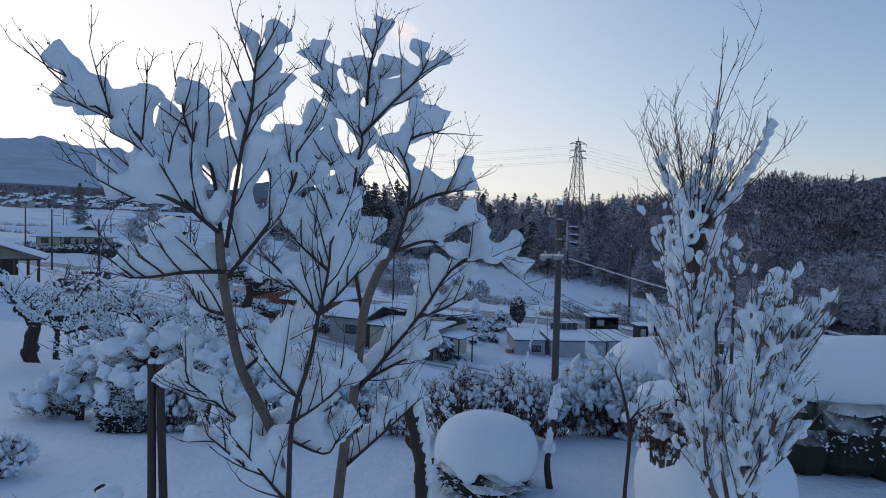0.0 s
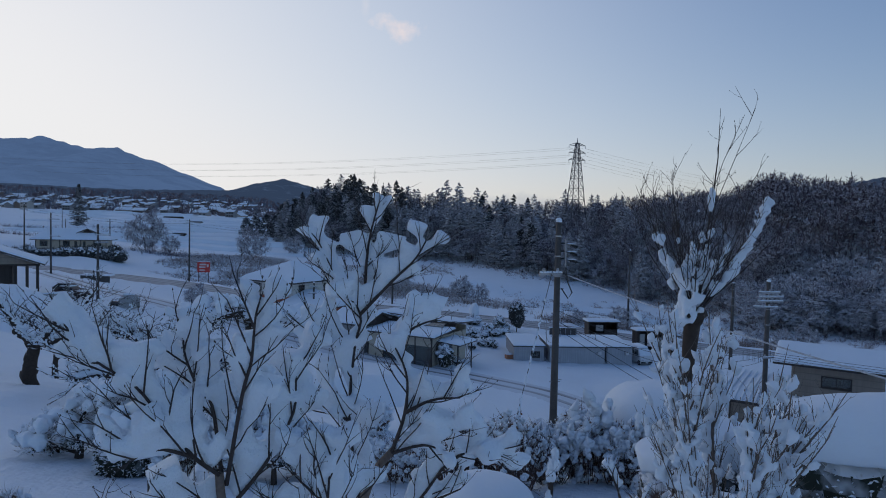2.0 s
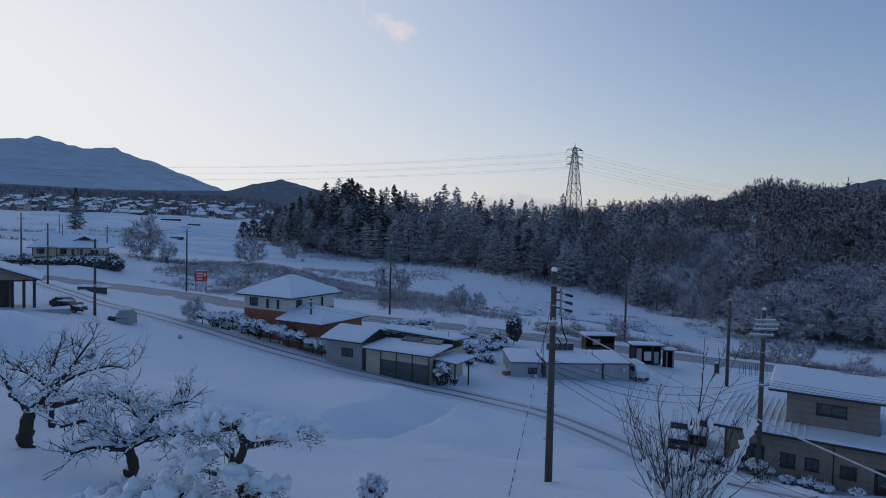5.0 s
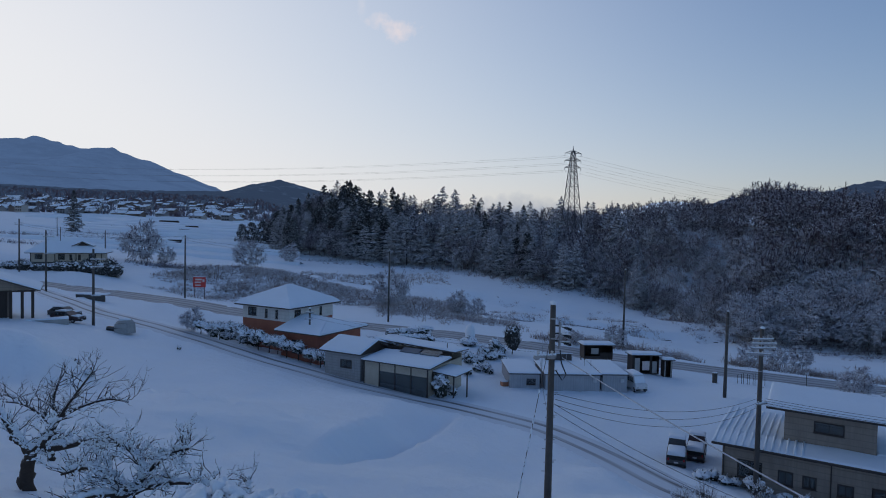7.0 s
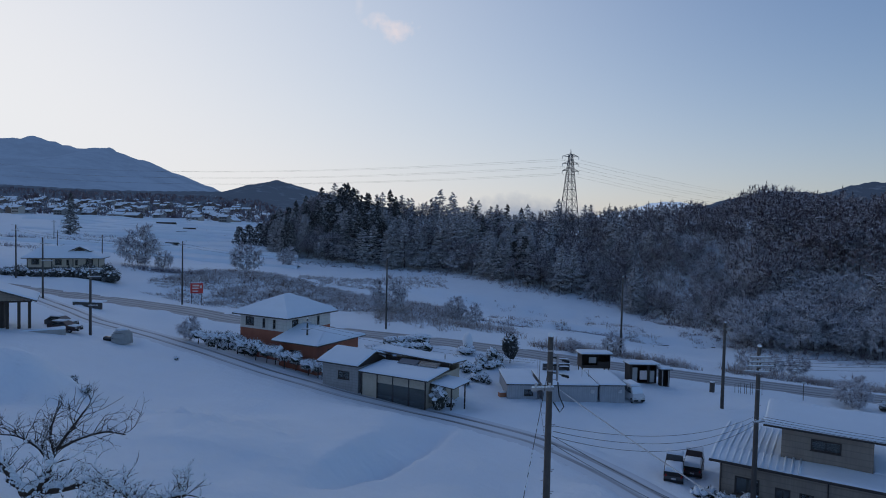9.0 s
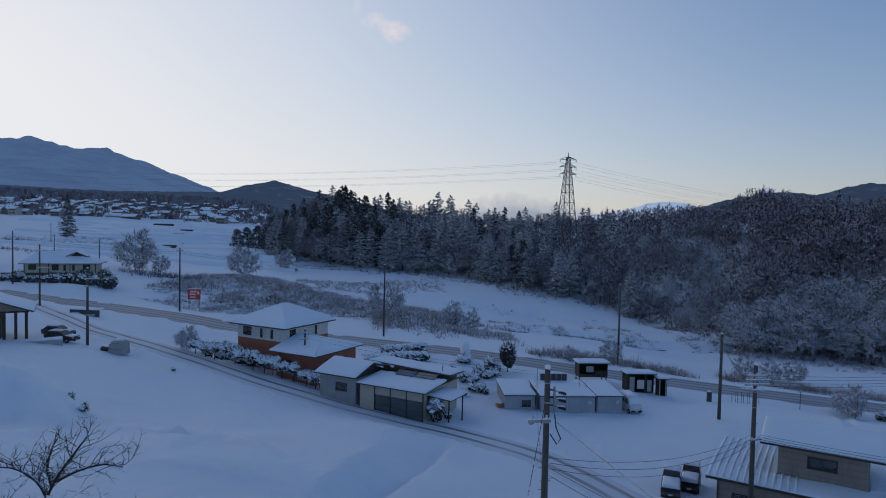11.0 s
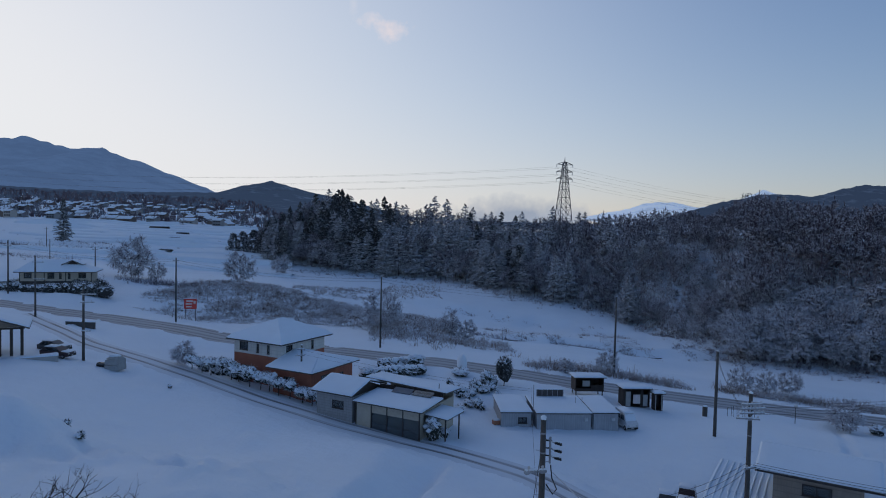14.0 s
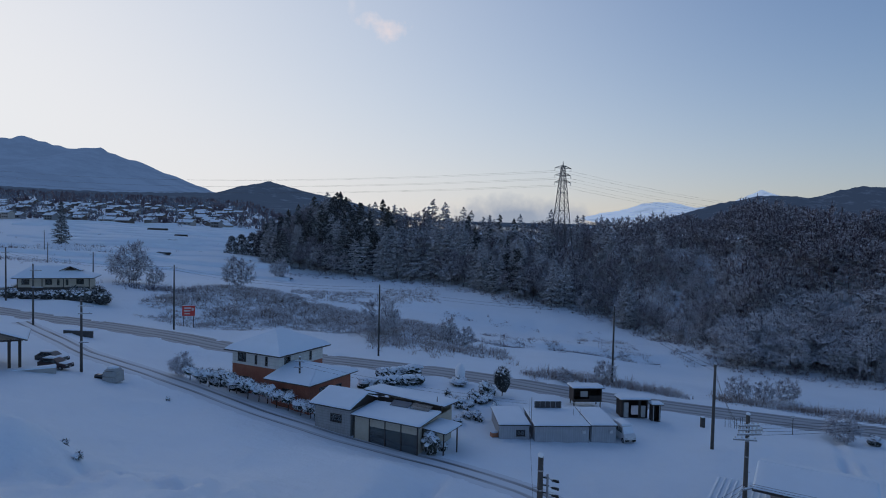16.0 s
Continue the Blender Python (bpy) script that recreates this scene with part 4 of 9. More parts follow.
# undergrowth along the wood's edge and on its slope: twiggy bushes, dark within, white on top
def brushwood(name, wide, mat, label):
    g = Geo()
    for x, y, d, r, s, turn in spots:
        for _ in range(wide(d) + (4 if x > 38 and d < 55 else 0)):
            bx, by = x + rng.uniform(-3, 3), y + rng.uniform(-3.5, 3)
            bz = gz(bx, by) - 0.1
            hgt = rng.uniform(0.8, 2.2) if d < 18 else rng.uniform(1.2, 2.8)
            for _ in range(6):
                a = Vector((bx + rng.gauss(0, 0.5), by + rng.gauss(0, 0.5), bz + rng.uniform(0, 0.35) * hgt))
                b = a + Vector((rng.gauss(0, 0.6), rng.gauss(0, 0.6), rng.uniform(0.2, 0.8))) * hgt
                g.blade(a, b, 0.1)
                c = a.lerp(b, rng.uniform(0.35, 0.8))
                g.blade(c, c + Vector((rng.gauss(0, 0.6), rng.gauss(0, 0.6), rng.uniform(0, 0.4))) * hgt * 0.5, 0.06)
    tagged(part(name, g, mat), label, "brushwood", kind="stuff")


brushwood("undergrowth", lambda d: 3 if d < 16 else 2, FROST_TWIG, "frosted brushwood beneath the trees")
brushwood("undergrowth", lambda d: 2 if d < 10 else 0, LARCH_TWIG, "dark brushwood along the wood's edge")


# low scrub in front of the wood
g = Geo()
for _ in range(950):
    k = rng.randint(0, len(EDGE) - 1)
    x, y = EDGE[k, 0] + rng.uniform(-3, 3), EDGE[k, 1] - abs(rng.gauss(0, 5))
    if not -70 < x < 130 or rng.random() < 0.35 * (lattice(np.array([x * 0.1]), np.array([y * 0.1]), 15)[0] < 0.1):
        continue
    z, hgt = gz(x, y) - 0.1, rng.uniform(0.5, 1.7)
    for _ in range(7):
        a = Vector((x + rng.gauss(0, 0.45), y + rng.gauss(0, 0.45), z))
        g.spike(a, a + Vector((rng.gauss(0, 0.6), rng.gauss(0, 0.6), rng.uniform(0.4, 1))) * hgt, 0.05)
tagged(part("scrub", g, FROST_TWIG), "low frosted scrub on the snowy slope before the wood", "scrub", kind="stuff")

# ---- brush, single trees and hedges in the valley ----
rng = random.Random(17)


def thicket(name, n, place, hgt, mat, label, per=6, r=0.035, lean=0.35):
    """A thicket of thin stems with side twigs."""
    g = Geo()
    made = 0
    while made < n:
        x, y, k = place()
        if k <= 0:
            continue
        made += 1
        z = gz(x, y) - 0.1
        hh = rng.uniform(*hgt) * k
        for _ in range(per):
            a = Vector((x + rng.gauss(0, 0.4), y + rng.gauss(0, 0.4), z))
            b = a + Vector((rng.gauss(0, lean), rng.gauss(0, lean), rng.uniform(0.55, 1))) * hh
            g.blade(a, b, r)
            c = a.lerp(b, rng.uniform(0.4, 0.8))
            g.blade(c, c + Vector((rng.gauss(0, 0.5), rng.gauss(0, 0.5), rng.uniform(0.2, 0.7))) * hh * 0.4, r * 0.7)
    return tagged(part(name, g, mat), label, "brush", kind="stuff")


def in_marsh():
    u, v = rng.random(), rng.random()
    x = -68 + 74 * u
    mid = 177 - 14 * u - 10 * u * u
    w = 36 + 4 * math.sin(u * 9) - 14 * u
    y = mid + (v - 0.5) * 2 * w
    edge = 1 - abs(v - 0.5) * 2
    return x, y, (0.25 + 0.7 * min(1, edge * 1.6)) * (0.75 + 0.5 * float(lattice(np.array(x * 0.2), np.array(y * 0.2), 9))) if float(lattice(np.array(x * 0.09), np.array(y * 0.09), 3)) > -0.55 else 0


thicket("reed_bed", 4300, in_marsh, (0.9, 2.4), BRUSH, "brown dry reeds and shrubs dusted with snow", per=7, r=0.075, lean=0.75)


def marsh_back():
    u, v = rng.random(), rng.random()
    x = -62 + 66 * u
    y = 186 + 26 * u + v * (14 + 34 * u)
    return x, y, rng.uniform(0.3, 0.9) if float(lattice(np.array(x * 0.1), np.array(y * 0.08), 33)) > -0.35 else 0


thicket("marsh_scrub", 900, marsh_back, (0.6, 1.8), BRUSH, "low frosted scrub between the marsh and the wood", r=0.07, lean=0.7)


def by_road():
    u = rng.random()
    x = 16 + 72 * u
    return x, 101.5 + rng.gauss(3.3, 1.5) - 2 * u, rng.uniform(0.35, 1) if float(lattice(np.array(x * 0.15), np.array(2.0), 5)) > -0.75 else 0


thicket("roadside_reeds", 1300, by_road, (0.9, 2.3), BRUSH, "dry reeds with snow along the road's far side")


def by_stream():
    u = rng.random()
    x = 14 + 52 * u
    return x, 146 + 13 * u + rng.gauss(0, 2.2) + (22 if rng.random() < 0.4 else 0), rng.uniform(0.2, 0.9) if float(lattice(np.array(x * 0.2), np.array(4.0), 6)) > 0.0 else 0


thicket("stream_brush", 260, by_stream, (0.7, 1.8), BRUSH, "low frosted brush along the stream bank")


def low_marsh():
    x = rng.uniform(-12, 16)
    return x, 128 + rng.gauss(0, 5) - 0.2 * x, rng.uniform(0.4, 1)


thicket("marsh_brush", 520, low_marsh, (0.9, 2.3), BRUSH, "grey frosted brush at the marsh edge", r=0.05, lean=0.5)

def on_banks():
    pts = rng.choice(TERRACES)[0]
    k = rng.randint(0, len(pts) - 2)
    u = rng.random()
    x, y = (pts[k][i] + (pts[k + 1][i] - pts[k][i]) * u for i in (0, 1))
    return x, y - 1.5 + rng.gauss(0, 1.3), rng.uniform(0.25, 0.9) if float(lattice(np.array(x * 0.23), np.array(y * 0.1), 26)) > -0.1 else 0


thicket("bank_scrub", 420, on_banks, (0.5, 1.6), FROST_TWIG, "low dark scrub along the snowy meadow banks", r=0.06, lean=0.6)

# dark open water of the stream between snowy banks
WATER = plain("dark_stream_water", (0.012, 0.016, 0.02), (0.03, 0.034, 0.04), 0.15, 1, 8, 0.004)
g = Geo()
for x0, x1 in ((17, 22), (23.5, 25.5), (31, 41), (42.5, 46), (52, 57), (62, 70)):
    xs = np.linspace(x0, x1, 14)
    ys = np.interp(xs, *np.array(TERRACES[1][0], float).T) - 2.6
    for i in range(len(xs) - 1):
        w0, w1 = 0.45 * math.sin(math.pi * i / 13) + 0.05, 0.45 * math.sin(math.pi * (i + 1) / 13) + 0.05
        q = [(xs[i], ys[i] - w0), (xs[i + 1], ys[i + 1] - w1), (xs[i + 1], ys[i + 1] + w1), (xs[i], ys[i] + w0)]
        zt = [gz(a, b) + 0.06 for a, b in q]
        g.hull8([(a, b, z - 0.4) for (a, b), z in zip(q, zt)], [(a, b, z) for (a, b), z in zip(q, zt)])
tagged(part("stream", g, WATER), "narrow dark stream between snow banks", "stream", kind="structure")

# single trees
SOLO = {}


def solo_tree(kind, key, x, y, scale, label, group="", mat=None, sink=0.1, make=None):
    if key not in SOLO:
        tr, cr = make()
        SOLO[key] = (tr.mesh("trunk"), cr.mesh("crown"))
    t = thing(kind, pose(x, y, gz(x, y) - sink, 0, 0, rng.uniform(0, 360)) @ Matrix.Scale(scale, 4), label, "tree", group)
    part("trunk", SOLO[key][0], BARK, t)
    part("crown", SOLO[key][1], mat, t, kind="stuff")
    return t


def round_tree():
    return broad_tree(rng, 9, 4.8, 14, 7, 8, 5, 0.04, 0.09, 0.8, -0.6, -0.85)


for x, y, s, lab in ((-85, 184, 1.45, "round leafless tree white with frost beside the field"), (-79, 187, 0.6, "small frosted tree beside the field"), (-60.5, 206, 1.2, "round frosted tree at the wood's corner"), (-59, 255, 1.0, "round frosted tree at the wood's edge"),
                     (-10.3, 137, 1.0, "frosted broad shrub tree in the marsh"), (4.2, 139, 0.62, "frosted dark bush in the marsh"), (8, 136, 0.5, "low frosted bush in the marsh"), (22, 101, 0.32, "small frosted bush beyond the road"), (30, 106.5, 0.45, "thin frosted sapling beyond the road"), (53, 107.5, 0.5, "frosted bush beyond the road"), (58, 108.5, 0.42, "frosted bush beyond the road"), (63, 110, 0.5, "frosted bush beyond the road"),
                     (55.1, 83.2, 0.55, "small round leafless tree beside the road"), (-33.2, 86.8, 0.4, "leafless shrub at the end of the hedge")):
    solo_tree("bare_tree", "round", x, y, s, lab, "", WHITE_TWIG, make=round_tree)
solo_tree("conifer_tree", "field_fir", -187, 331, 1.08, "tall dark conifer standing alone in the fields", "", NEEDLES, make=lambda: tier_tree(rng, 20, 4.4, 20, 8, 4, 0.05, 1.15, 0.3, 0.25, 0.1, 0.3))
for x, y, s in ((-92, 318, 0.62), (-98, 322, 0.55), (-86, 316, 0.7), (-80, 312, 0.75)):
    solo_tree("conifer_tree", "edge_fir", x, y, s, "dark snowy conifer at the wood's corner", "firs at the corner", NEEDLES, make=lambda: pine_tree(rng, 17, 5.4, 12, 8, 0.06, 2.6, 0.8, 8))
solo_tree("conifer_tree", "snow_fir", 97.5, 152, 0.62, "conifer heaped with white snow on the slope", "", NEEDLES_SNOWY, make=lambda: needle_tree(rng, 14, 4.0, 14, 6, 0.45, 0.1, 5, 1.2))


def snowy_shrub(x, y, r, hgt, label, rnd, group="", trunk=False, name="shrub", dark=NEEDLES_SNOWY):
    """A clipped evergreen: leafy twigs below, lumps of snow above."""
    z = gz(x, y) - 0.05
    t = thing(name, pose(x, y, z), label, "shrub", group)
    base = (hgt * 0.45 if hgt < 4 else 0.8) if trunk else 0.0
    if trunk:
        g = Geo()
        g.tube([(0, 0, -0.2), (0.05, 0, base * 0.6), (0, 0.05, hgt * 0.6)], [0.07, 0.06, 0.03], 6)
        part("trunk", g, BARK, t)
    leaf, snow = Geo(), Geo()
    for _ in range(int(150 * r * hgt / 1.5) + 60):
        d = Vector((rnd.gauss(0, 1), rnd.gauss(0, 1), rnd.gauss(0, 1))).normalized()
        c = Vector((d.x * r * 0.75, d.y * r * 0.75, base + (hgt - base) * 0.5 + d.z * (hgt - base) * 0.42))
        e = c + (d + Vector((rnd.gauss(0, 0.5), rnd.gauss(0, 0.5), rnd.gauss(0, 0.5)))) * 0.22 * (r + 0.3)
        leaf.spike(c, e, 0.05)
    leaf.blob((0, 0, base + (hgt - base) * 0.46), (r * 0.85, r * 0.85, (hgt - base) * 0.46), rnd, 0.2, 7, 10)
    part("foliage", leaf, dark, t, kind="stuff")
    for _ in range(int(10 + 14 * r)):
        a, q = rnd.uniform(0, 6.28), r * math.sqrt(rnd.random()) * 0.98
        zz_ = base + (hgt - base) * (0.5 + 0.43 * math.sqrt(max(0, 1 - (q / r) ** 2)) - 0.12 * rnd.random())
        k = rnd.uniform(0.1, 0.24) * (r + 0.35) * (0.6 if dark is NEEDLES else 1.0)
        snow.blob((q * math.cos(a), q * math.sin(a), zz_), (k, k, k * 0.65), rnd, 0.35, 6, 7)
    part("snow_cover", snow, SNOW, t, "lumps of fresh snow", True)
    return t


snowy_shrub(10.8, 91, 1.25, 4.3, "dense dark egg-shaped conifer behind the garden", random.Random(8), "", True, "conifer_tree", NEEDLES)


# row of trimmed garden trees along the lane
a0, a1 = Vector((-31.0, 84.9)), Vector((-13.6, 75.2))
for k in range(13):
    p = a0.lerp(a1, k / 12)
    snowy_shrub(p.x + rng.uniform(-0.3, 0.3), p.y + rng.uniform(-0.3, 0.3), rng.uniform(0.8, 1.15), rng.uniform(1.9, 2.6), "trimmed evergreen tree with a bare trunk, heaped with snow", rng, "row of garden trees", True, "garden_tree")
for k in range(5):
    snowy_shrub(-30 + k * 1.5 + rng.uniform(-0.2, 0.2), 86.3 - k * 0.6, 0.8, 1.5, "low evergreen bush under snow", rng, "bushes by the lane")
snowy_shrub(-12.4, 74.5, 0.75, 2.0, "evergreen bush under snow beside the grey house", rng)
snowy_shrub(-11.6, 74.0, 0.6, 1.5, "low bush under snow beside the grey house", rng)


def hedge(x0, y0, x1, y1, w, hgt, label, steps):
    """A clipped hedge with an uneven blanket of snow."""
    m = math.degrees(math.atan2(y1 - y0, x1 - x0))
    ln = math.hypot(x1 - x0, y1 - y0)
    z = min(gz(x0, y0), gz(x1, y1), gz((x0 + x1) / 2, (y0 + y1) / 2))
    t = thing("hedge", pose(x0, y0, z, 0, 0, m), label, "hedge")
    leaf, snow = Geo(), Geo()
    for k in range(steps):
        f = (k + 0.5) / steps
        dz = gz(x0 + (x1 - x0) * f, y0 + (y1 - y0) * f) - z
        leaf.blob((ln * f, rng.uniform(-0.1, 0.1), dz + hgt * 0.45), (ln / steps * 0.85, w * 0.5, hgt * 0.52), rng, 0.25, 7, 10)
        for _ in range(40):
            c = Vector((ln * f + rng.uniform(-0.5, 0.5) * ln / steps, rng.choice((-1, 1)) * w * 0.42, dz + rng.uniform(0.1, hgt)))
            leaf.spike(c, c + Vector((rng.gauss(0, 0.2), rng.gauss(0, 0.2) + math.copysign(0.12, c.y), rng.gauss(0.05, 0.15))), 0.06)
        for _ in range(9):
            q = rng.uniform(0.14, 0.36)
            e_ = rng.uniform(-0.45, 0.45)
            snow.blob((ln * f + rng.uniform(-0.5, 0.5) * ln / steps, e_ * w, dz + hgt * (0.98 - 0.5 * abs(e_) ** 1.5 - 0.1 * rng.random())), (q * 1.3, q, q * 0.6), rng, 0.35, 6, 8)
    part("foliage", leaf, NEEDLES_SNOWY, t, kind="stuff")
    part("snow_cover", snow, SNOW, t, "blanket of snow", True)
    return t


hedge(-9.5, 91.5, -0.8, 96.0, 2.0, 1.4, "long clipped hedge under snow beside the road", 9)
hedge(-7.5, 97.5, -1.0, 100.5, 1.6, 1.5, "dark hedge under snow beside the road", 7)
for x, y, r, hh_ in ((-95.5, 143.5, 1.6, 2.4), (-92.0, 143.0, 1.9, 3.4), (-88.5, 142.4, 1.5, 2.6), (-86.0, 141.6, 1.8, 2.6), (-83.0, 141.4, 1.9, 3.2), (-80.0, 141.4, 1.9, 3.4), (-77.2, 141.6, 1.9, 3.6), (-74.4, 142.0, 2.0, 3.9), (-71.6, 142.6, 1.9, 4.2), (-77.5, 145.0, 1.9, 4.6), (-74.5, 146.0, 1.9, 5.0), (-79.9, 146.5, 1.5, 4.6)):
    snowy_shrub(x, y, r, hh_ * 0.72, "large clipped evergreen heaped with snow before the beige house", rng, "shrubs along the road", dark=NEEDLES)
hedge(-112, 147, -98, 144, 2.4, 2.0, "bushy hedge under snow by the road", 8)
# garden between the grey house and the sheds
for x, y, r, hh, lab in ((0.6, 66.8, 0.9, 2.7, "dark conifer bush with snow beside the porch"), (1.8, 68.8, 0.55, 1.2, "small round bush under snow"), (4.2, 84.2, 0.7, 1.6, "garden bush heaped with fresh snow"), (5.6, 84.8, 0.9, 1.3, "garden bush heaped with fresh snow"), (6.4, 87, 0.8, 1.9, "layered garden pine under snow"), (7.6, 86.5, 0.8, 1.2, "garden bush heaped with fresh snow"),
                       (8.2, 90.0, 0.9, 2.6, "layered garden pine under snow"), (5.2, 80.5, 0.7, 1.0, "garden bush heaped with fresh snow"), (3.9, 78.6, 0.6, 0.9, "garden bush heaped with fresh snow"), (4.9, 95.5, 1.3, 1.3, "broad snow mound over a low bush"), (9.0, 92.5, 1.0, 1.1, "broad bush under snow"), (6.8, 79.2, 0.4, 0.8, "small bush under snow"), (59.5, 83, 0.9, 1.5, "snow-covered bush beside the road"),
                       (-27.6, 49.1, 0.35, 0.55, "small dark shrub poking through snow"), (-25.4, 46.9, 0.35, 0.55, "small dark shrub poking through snow"), (-30.9, 76.8, 0.25, 0.5, "small dark tuft at the lane's edge")):
    snowy_shrub(x, y, r, hh, lab, rng)
for _ in range(14):
    snowy_shrub(rng.uniform(2.2, 10.5), rng.uniform(78, 96), rng.uniform(0.4, 0.8), rng.uniform(0.6, 1.5), "garden bush heaped with fresh snow", rng, "bushes of the garden")
cov = thing("covered_shrub", pose(5.1, 97.3, gz(5.1, 97.3)), "tall shrub wrapped for winter, white with snow", "shrub")
g = Geo()
g.blob((0, 0, 1.3), (0.8, 0.8, 1.5), rng, 0.1, 9, 12)
part("wrapping", g, SNOW, cov, "", True)

# ---- houses ----
def wall_run(g, axis, pos, th, u0, u1, z0, z1, holes=()):
    """A wall along x or y (axis) from u0 to u1, its outer face at pos and th thick inwards, with real openings."""
    def put(a, b, c, d):
        if b - a < 1e-4 or d - c < 1e-4:
            return
        p0, p1 = sorted((pos, pos + th))
        if axis == "x":
            g.box(a, b, p0, p1, c, d)
        else:
            g.box(p0, p1, a, b, c, d)

    at = u0
    for a, b, c, d in sorted(holes):
        put(at, a, z0, z1)
        put(a, b, z0, c)
        put(a, b, d, z1)
        at = b
    put(at, u1, z0, z1)


def window(parent, axis, pos, th, hole, panes=2, frame=BROWN_TRIM, sill=True, name="window"):
    """Frame, sill and panes set into an opening."""
    a, b, c, d = hole
    sgn = 1 if th > 0 else -1

    def bx(g, u0, u1, p0, p1, z0, z1):
        p0, p1 = sorted((pos + sgn * p0, pos + sgn * p1))
        if axis == "x":
            g.box(u0, u1, p0, p1, z0, z1)
        else:
            g.box(p0, p1, u0, u1, z0, z1)

    fr = Geo()
    e = 0.06
    bx(fr, a - 0.03, a + e, -0.03, 0.09, c - 0.03, d + 0.03)
    bx(fr, b - e, b + 0.03, -0.03, 0.09, c - 0.03, d + 0.03)
    bx(fr, a + e, b - e, -0.03, 0.09, c - 0.03, c + e)
    bx(fr, a + e, b - e, -0.03, 0.09, d - e, d + 0.03)
    for k in range(1, panes):
        u = a + (b - a) * k / panes
        bx(fr, u - 0.025, u + 0.025, -0.01, 0.08, c + e, d - e)
    w = part(name, fr, frame, parent)
    for k in range(panes):
        g = Geo()
        u0, u1 = a + (b - a) * k / panes, a + (b - a) * (k + 1) / panes
        bx(g, max(u0, a + e) + 0.001, min(u1, b - e) - 0.001, 0.03 + 0.02 * (k % 2), 0.036 + 0.02 * (k % 2), c + e, d - e)
        part("pane", g, GLASS, w)
    if sill:
        g = Geo()
        bx(g, a - 0.08, b + 0.08, -0.1, -0.032, c - 0.07, c - 0.031)
        part("sill", g, frame, w)
    return w


def slab(g, q, th):
    """A roof plate th thick with the upper face q."""
    g.hull8([(x, y, z - th) for x, y, z in q], q)


def roof(parent, q, th=0.12, snow=0.28, mat=ROOF_METAL, seed=0.0, name="roof", edge=0.22):
    g = Geo()
    slab(g, q, th)
    r = part(name, g, mat, parent)
    s = Geo()
    s.snow_slab([(x, y, z + 0.005) for x, y, z in q], snow, 20, 14, 0.03, edge, seed)
    part("snow_cover", s, SNOW_ROOF, r, "thick smooth snow", True)
    return r


def gutter(parent, a, b, r=0.05):
    g = Geo()
    g.tube([a, b], [r, r], 6)
    return part("gutter", g, BROWN_TRIM, parent)


def shell(parent, x0, x1, y0, y1, z0, z1, mat, holes=(), th=0.14, name="wall"):
    """Four walls; holes are (side, a, b, c, d)."""
    for side, axis, pos, t, u0, u1 in (("front", "x", y0, th, x0, x1), ("back", "x", y1, -th, x0, x1), ("west", "y", x0, th, y0 + th, y1 - th), ("east", "y", x1, -th, y0 + th, y1 - th)):
        g = Geo()
        hs = [h[1:] for h in holes if h[0] == side]
        wall_run(g, axis, pos, t, u0, u1, z0, z1, hs)
        w = part(name, g, mat, parent)
    g = Geo()
    g.box(x0 + th, x1 - th, y0 + th, y1 - th, z0 + 0.3, z0 + 0.4)
    part("floor_slab", g, DARK_ROOM, parent)


# tan two-storey house beside the lane
h = thing("house", pose(24.91, 45.16, 0, 0, 0, -32.6), "tan two-storey house with snow on its wide eaves and stepped roofs", "house")
L, ZB, ZE = 5.5, 4.9, 7.5
G0 = 0.9
up_win = (1.85, 3.62, 5.93, 6.68)
shell(h, 0, L, 0, 4.4, ZB, 7.42, TAN, [("front", *up_win)])
window(h, "x", 0, 0.14, up_win)
lows = [(-2.75, -1.2, 2.2, 3.45), (-0.15, 0.75, 2.25, 3.2), (1.35, 2.15, 2.35, 3.15), (3.4, 4.3, 2.25, 3.05)]
door_hole = (5.3, 6.2, 1.2, 3.25)
shell(h, -3.8, 9.2, -1.35, 6.2, G0, 4.28, TAN, [("front", *w) for w in lows] + [("front", *door_hole)])
for i, w in enumerate(lows):
    window(h, "x", -1.35, 0.14, w, 2)
g = Geo()
g.box(door_hole[0] + 0.05, door_hole[1] - 0.05, -1.3, -1.25, 1.2, 3.2)
d = part("door", g, BROWN_TRIM, h)
g = Geo()
g.box(door_hole[0] + 0.2, door_hole[1] - 0.2, -1.32, -1.302, 2.0, 3.0)
part("pane", g, GLASS, d)
roof(h, [(-1.1, -1.15, ZE), (L + 1.1, -1.15, ZE), (L + 1.1, 2.3, 8.35), (-1.1, 2.3, 8.35)], 0.14, 0.22, seed=1)
roof(h, [(L + 1.1, 5.6, ZE), (-1.1, 5.6, ZE), (-1.1, 2.304, 8.35), (L + 1.1, 2.304, 8.35)], 0.14, 0.22, seed=2)
for x in (0.0, L - 0.14):
    g = Geo()
    g.hull8([(x, 0.0, 7.42), (x + 0.14, 0.0, 7.42), (x + 0.14, 4.4, 7.42), (x, 4.4, 7.42)], [(x, 0.0, 7.43), (x + 0.14, 0.0, 7.43), (x + 0.14, 2.3, 8.18), (x, 2.3, 8.18)])
    part("gable", g, TAN, h)
gutter(h, (-1.1, -1.2, ZE - 0.08), (L + 1.1, -1.2, ZE - 0.08))
